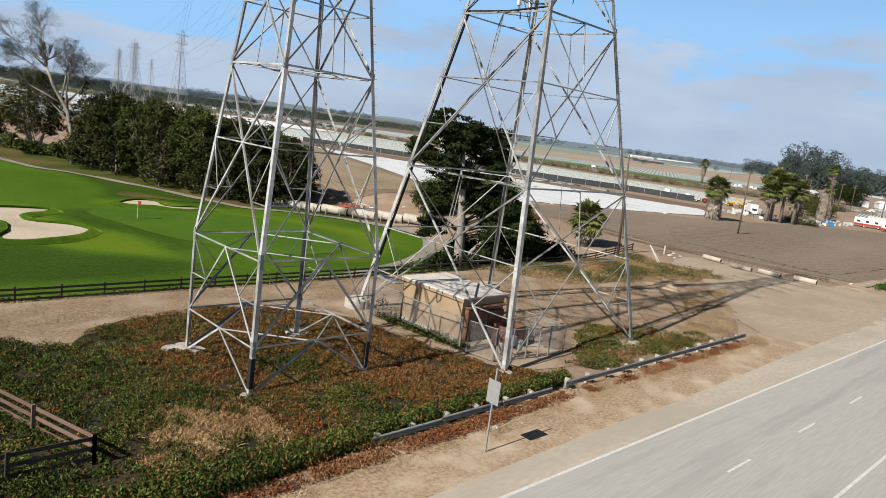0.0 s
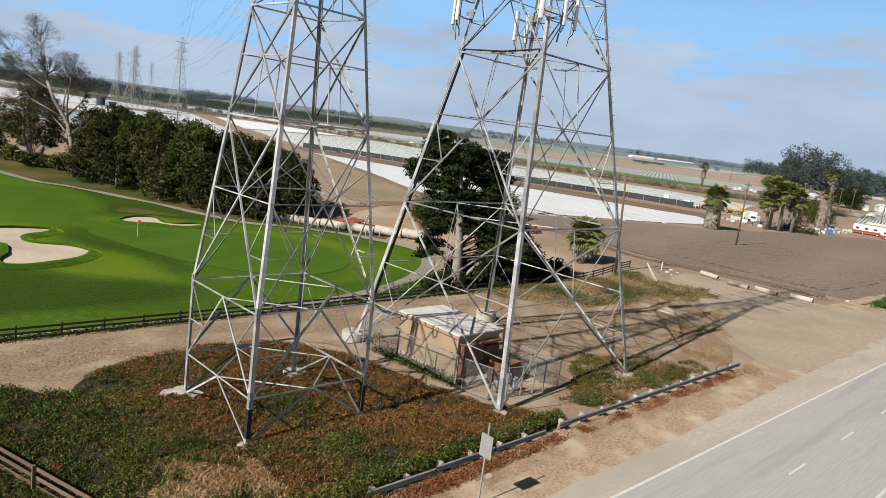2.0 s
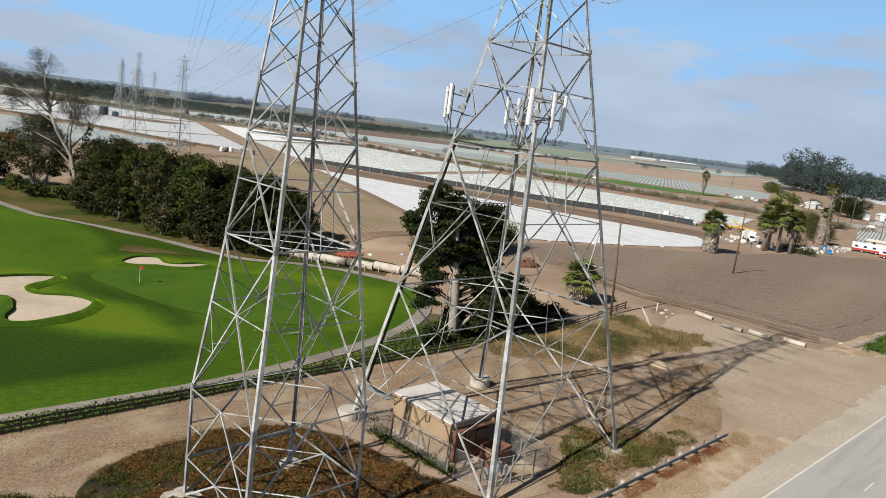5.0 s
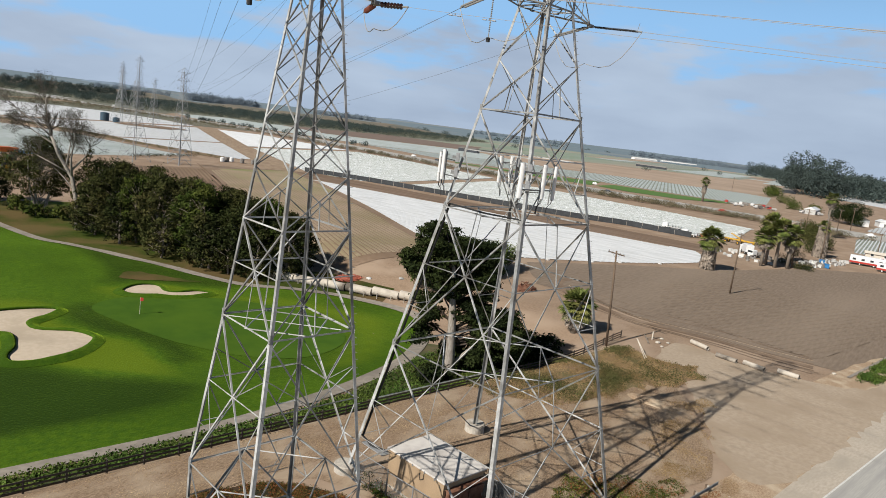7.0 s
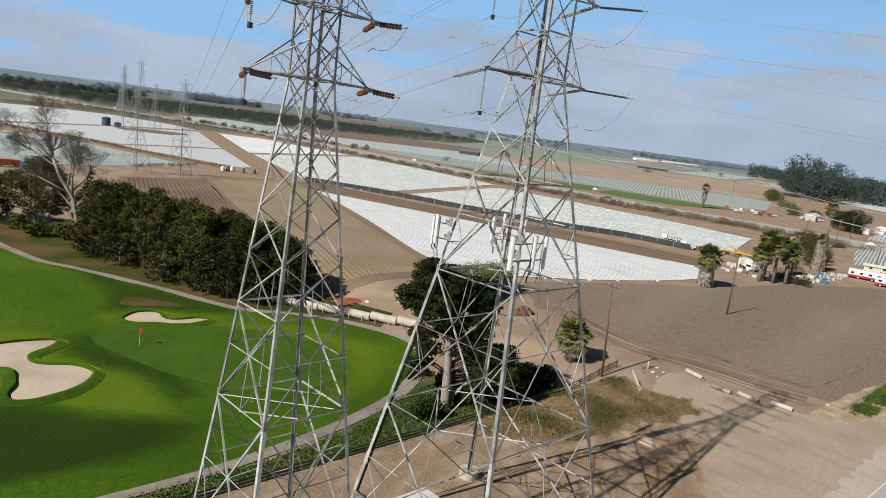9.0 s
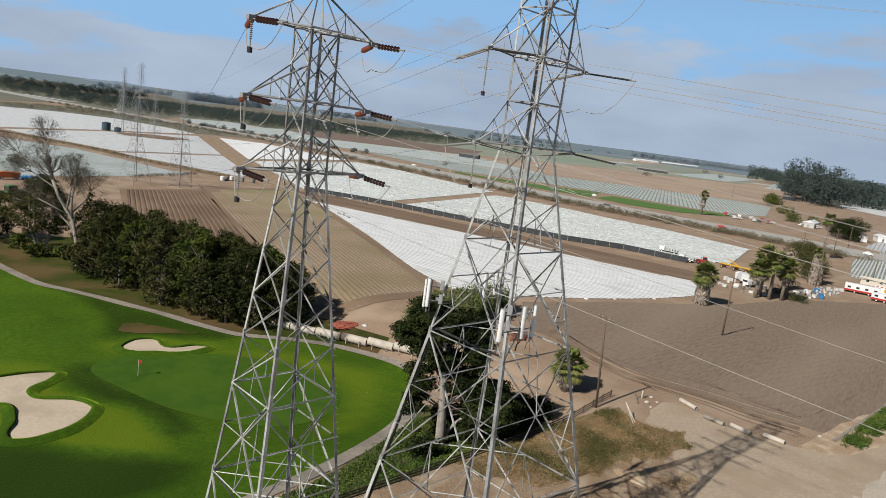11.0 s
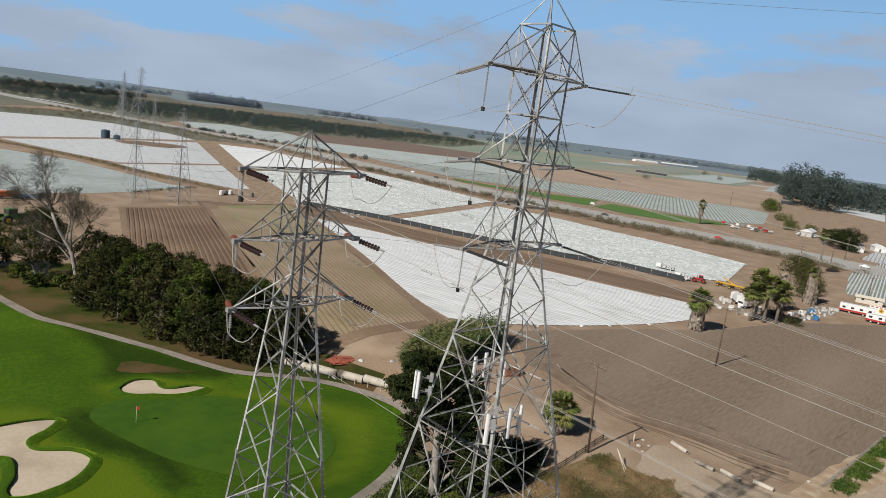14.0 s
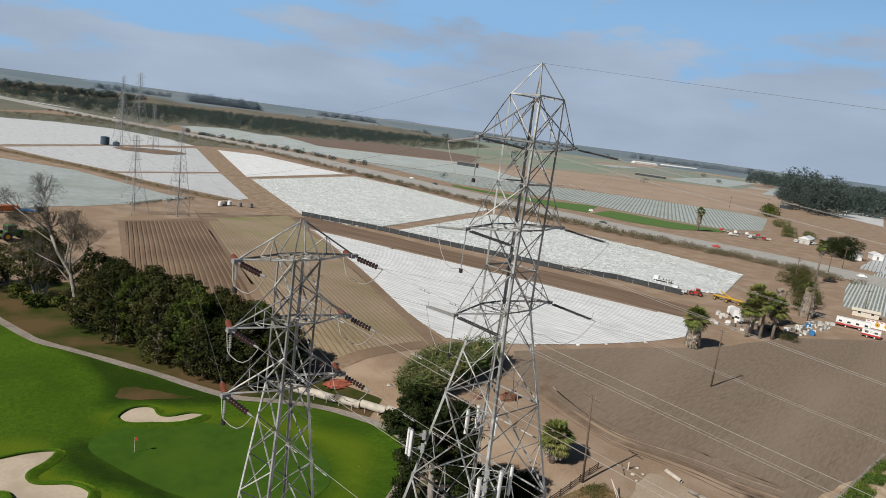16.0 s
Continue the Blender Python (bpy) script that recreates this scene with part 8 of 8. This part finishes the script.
ridge([(-300, 1900), (200, 1950), (500, 2050), (800, 2080), (1100, 1990), (1500, 1990), (1900, 2050)], 21, 420, HILL, "low dry brown hill beyond the river scrub", 3)
def far_rise():
    """The last of the plain, rising slowly to the horizon all round the view, with bands of fields on it."""
    vs, fs = [], []
    rings = [(3000, 0.0), (3400, 8), (3800, 17), (4200, 27), (4500, 34), (4750, 40.5)]
    n = 90
    for r, z in rings:
        for i in range(n + 1):
            a = radians(-40 + 170 * i / n)
            k = 1.0 + 0.06 * noise.noise((i * 0.23, r * 0.004, 3.0)) * (z > 0)
            vs.append((r * math.cos(a), r * math.sin(a), z * k + 0.04))
    for j in range(len(rings) - 1):
        for i in range(n):
            k = j * (n + 1) + i
            fs.append((k, k + n + 1, k + n + 2, k + 1))
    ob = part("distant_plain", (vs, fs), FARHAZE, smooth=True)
    if sum(p.normal.z for p in ob.data.polygons) < 0:
        ob.data.flip_normals()
    return tagged(ob, "plain rising to the horizon in haze-tinted blue-green", "plain", kind="structure")


far_rise()
for a0, a1, n, r, h in ((61.2, 66.4, 46, 3300, 34), (52, 56.5, 30, 3700, 26), (68, 73, 16, 3500, 26), (36, 44, 40, 3900, 22), (22, 31, 44, 3600, 24)):
    woods("far_wood", [(r * math.cos(a), r * math.sin(a), h * rng1.uniform(0.5, 1.15) + (r - 3000) * 0.0215, h * 0.8) for a in [radians(a0 + (a1 - a0) * (i + rng1.random()) / n) for i in range(n)]], 0.16, LEAF_HAZE, "wood far out on the plain, tinted with haze", 230 + n, 150)
ridge([(-600, 4300), (400, 4400), (1300, 4300), (2200, 4150), (3000, 3700), (3800, 2900), (4400, 2000), (4600, 1200), (4600, 300)], 46, 500, FARBLUE, "ridge on the horizon, tinted blue for haze", 8, 120)

sheet("white_strip", [(268, 1219), (308, 1118), (318, 1122), (280, 1226)], 0.08, PLASTIC, "narrow strip of white sheeting by the far highway", False)


def dirt_mound(at, r, h, label, seed, turn):
    M = thing("dirt_mound", at, label, "mound", turn=turn)
    n, m = 14, 28
    vs, fs = [(0, 0, h)], []
    for i in range(1, n + 1):
        for j in range(m):
            a, q = 2 * math.pi * j / m, i / n
            x, y = r * q * math.cos(a), 0.45 * r * q * math.sin(a)
            vs.append((x, y, h * (1 - q * q) * (0.8 + 0.6 * noise.noise((x * 0.9, y * 0.9, seed))) - 0.03 + 0.06 * noise.noise((x * 3, y * 3, seed))))
    fs += [(0, 1 + j, 1 + (j + 1) % m) for j in range(m)]
    for i in range(n - 1):
        for j in range(m):
            k = 1 + i * m
            fs.append((k + j, k + m + j, k + m + (j + 1) % m, k + (j + 1) % m))
    part("body", (vs, fs), SHOULDER, M, smooth=True)
    return M


dirt_mound((64.6, 31.6, 0), 3.0, 0.42, "low pale mound of dumped dirt beside the drive", 3, 100)
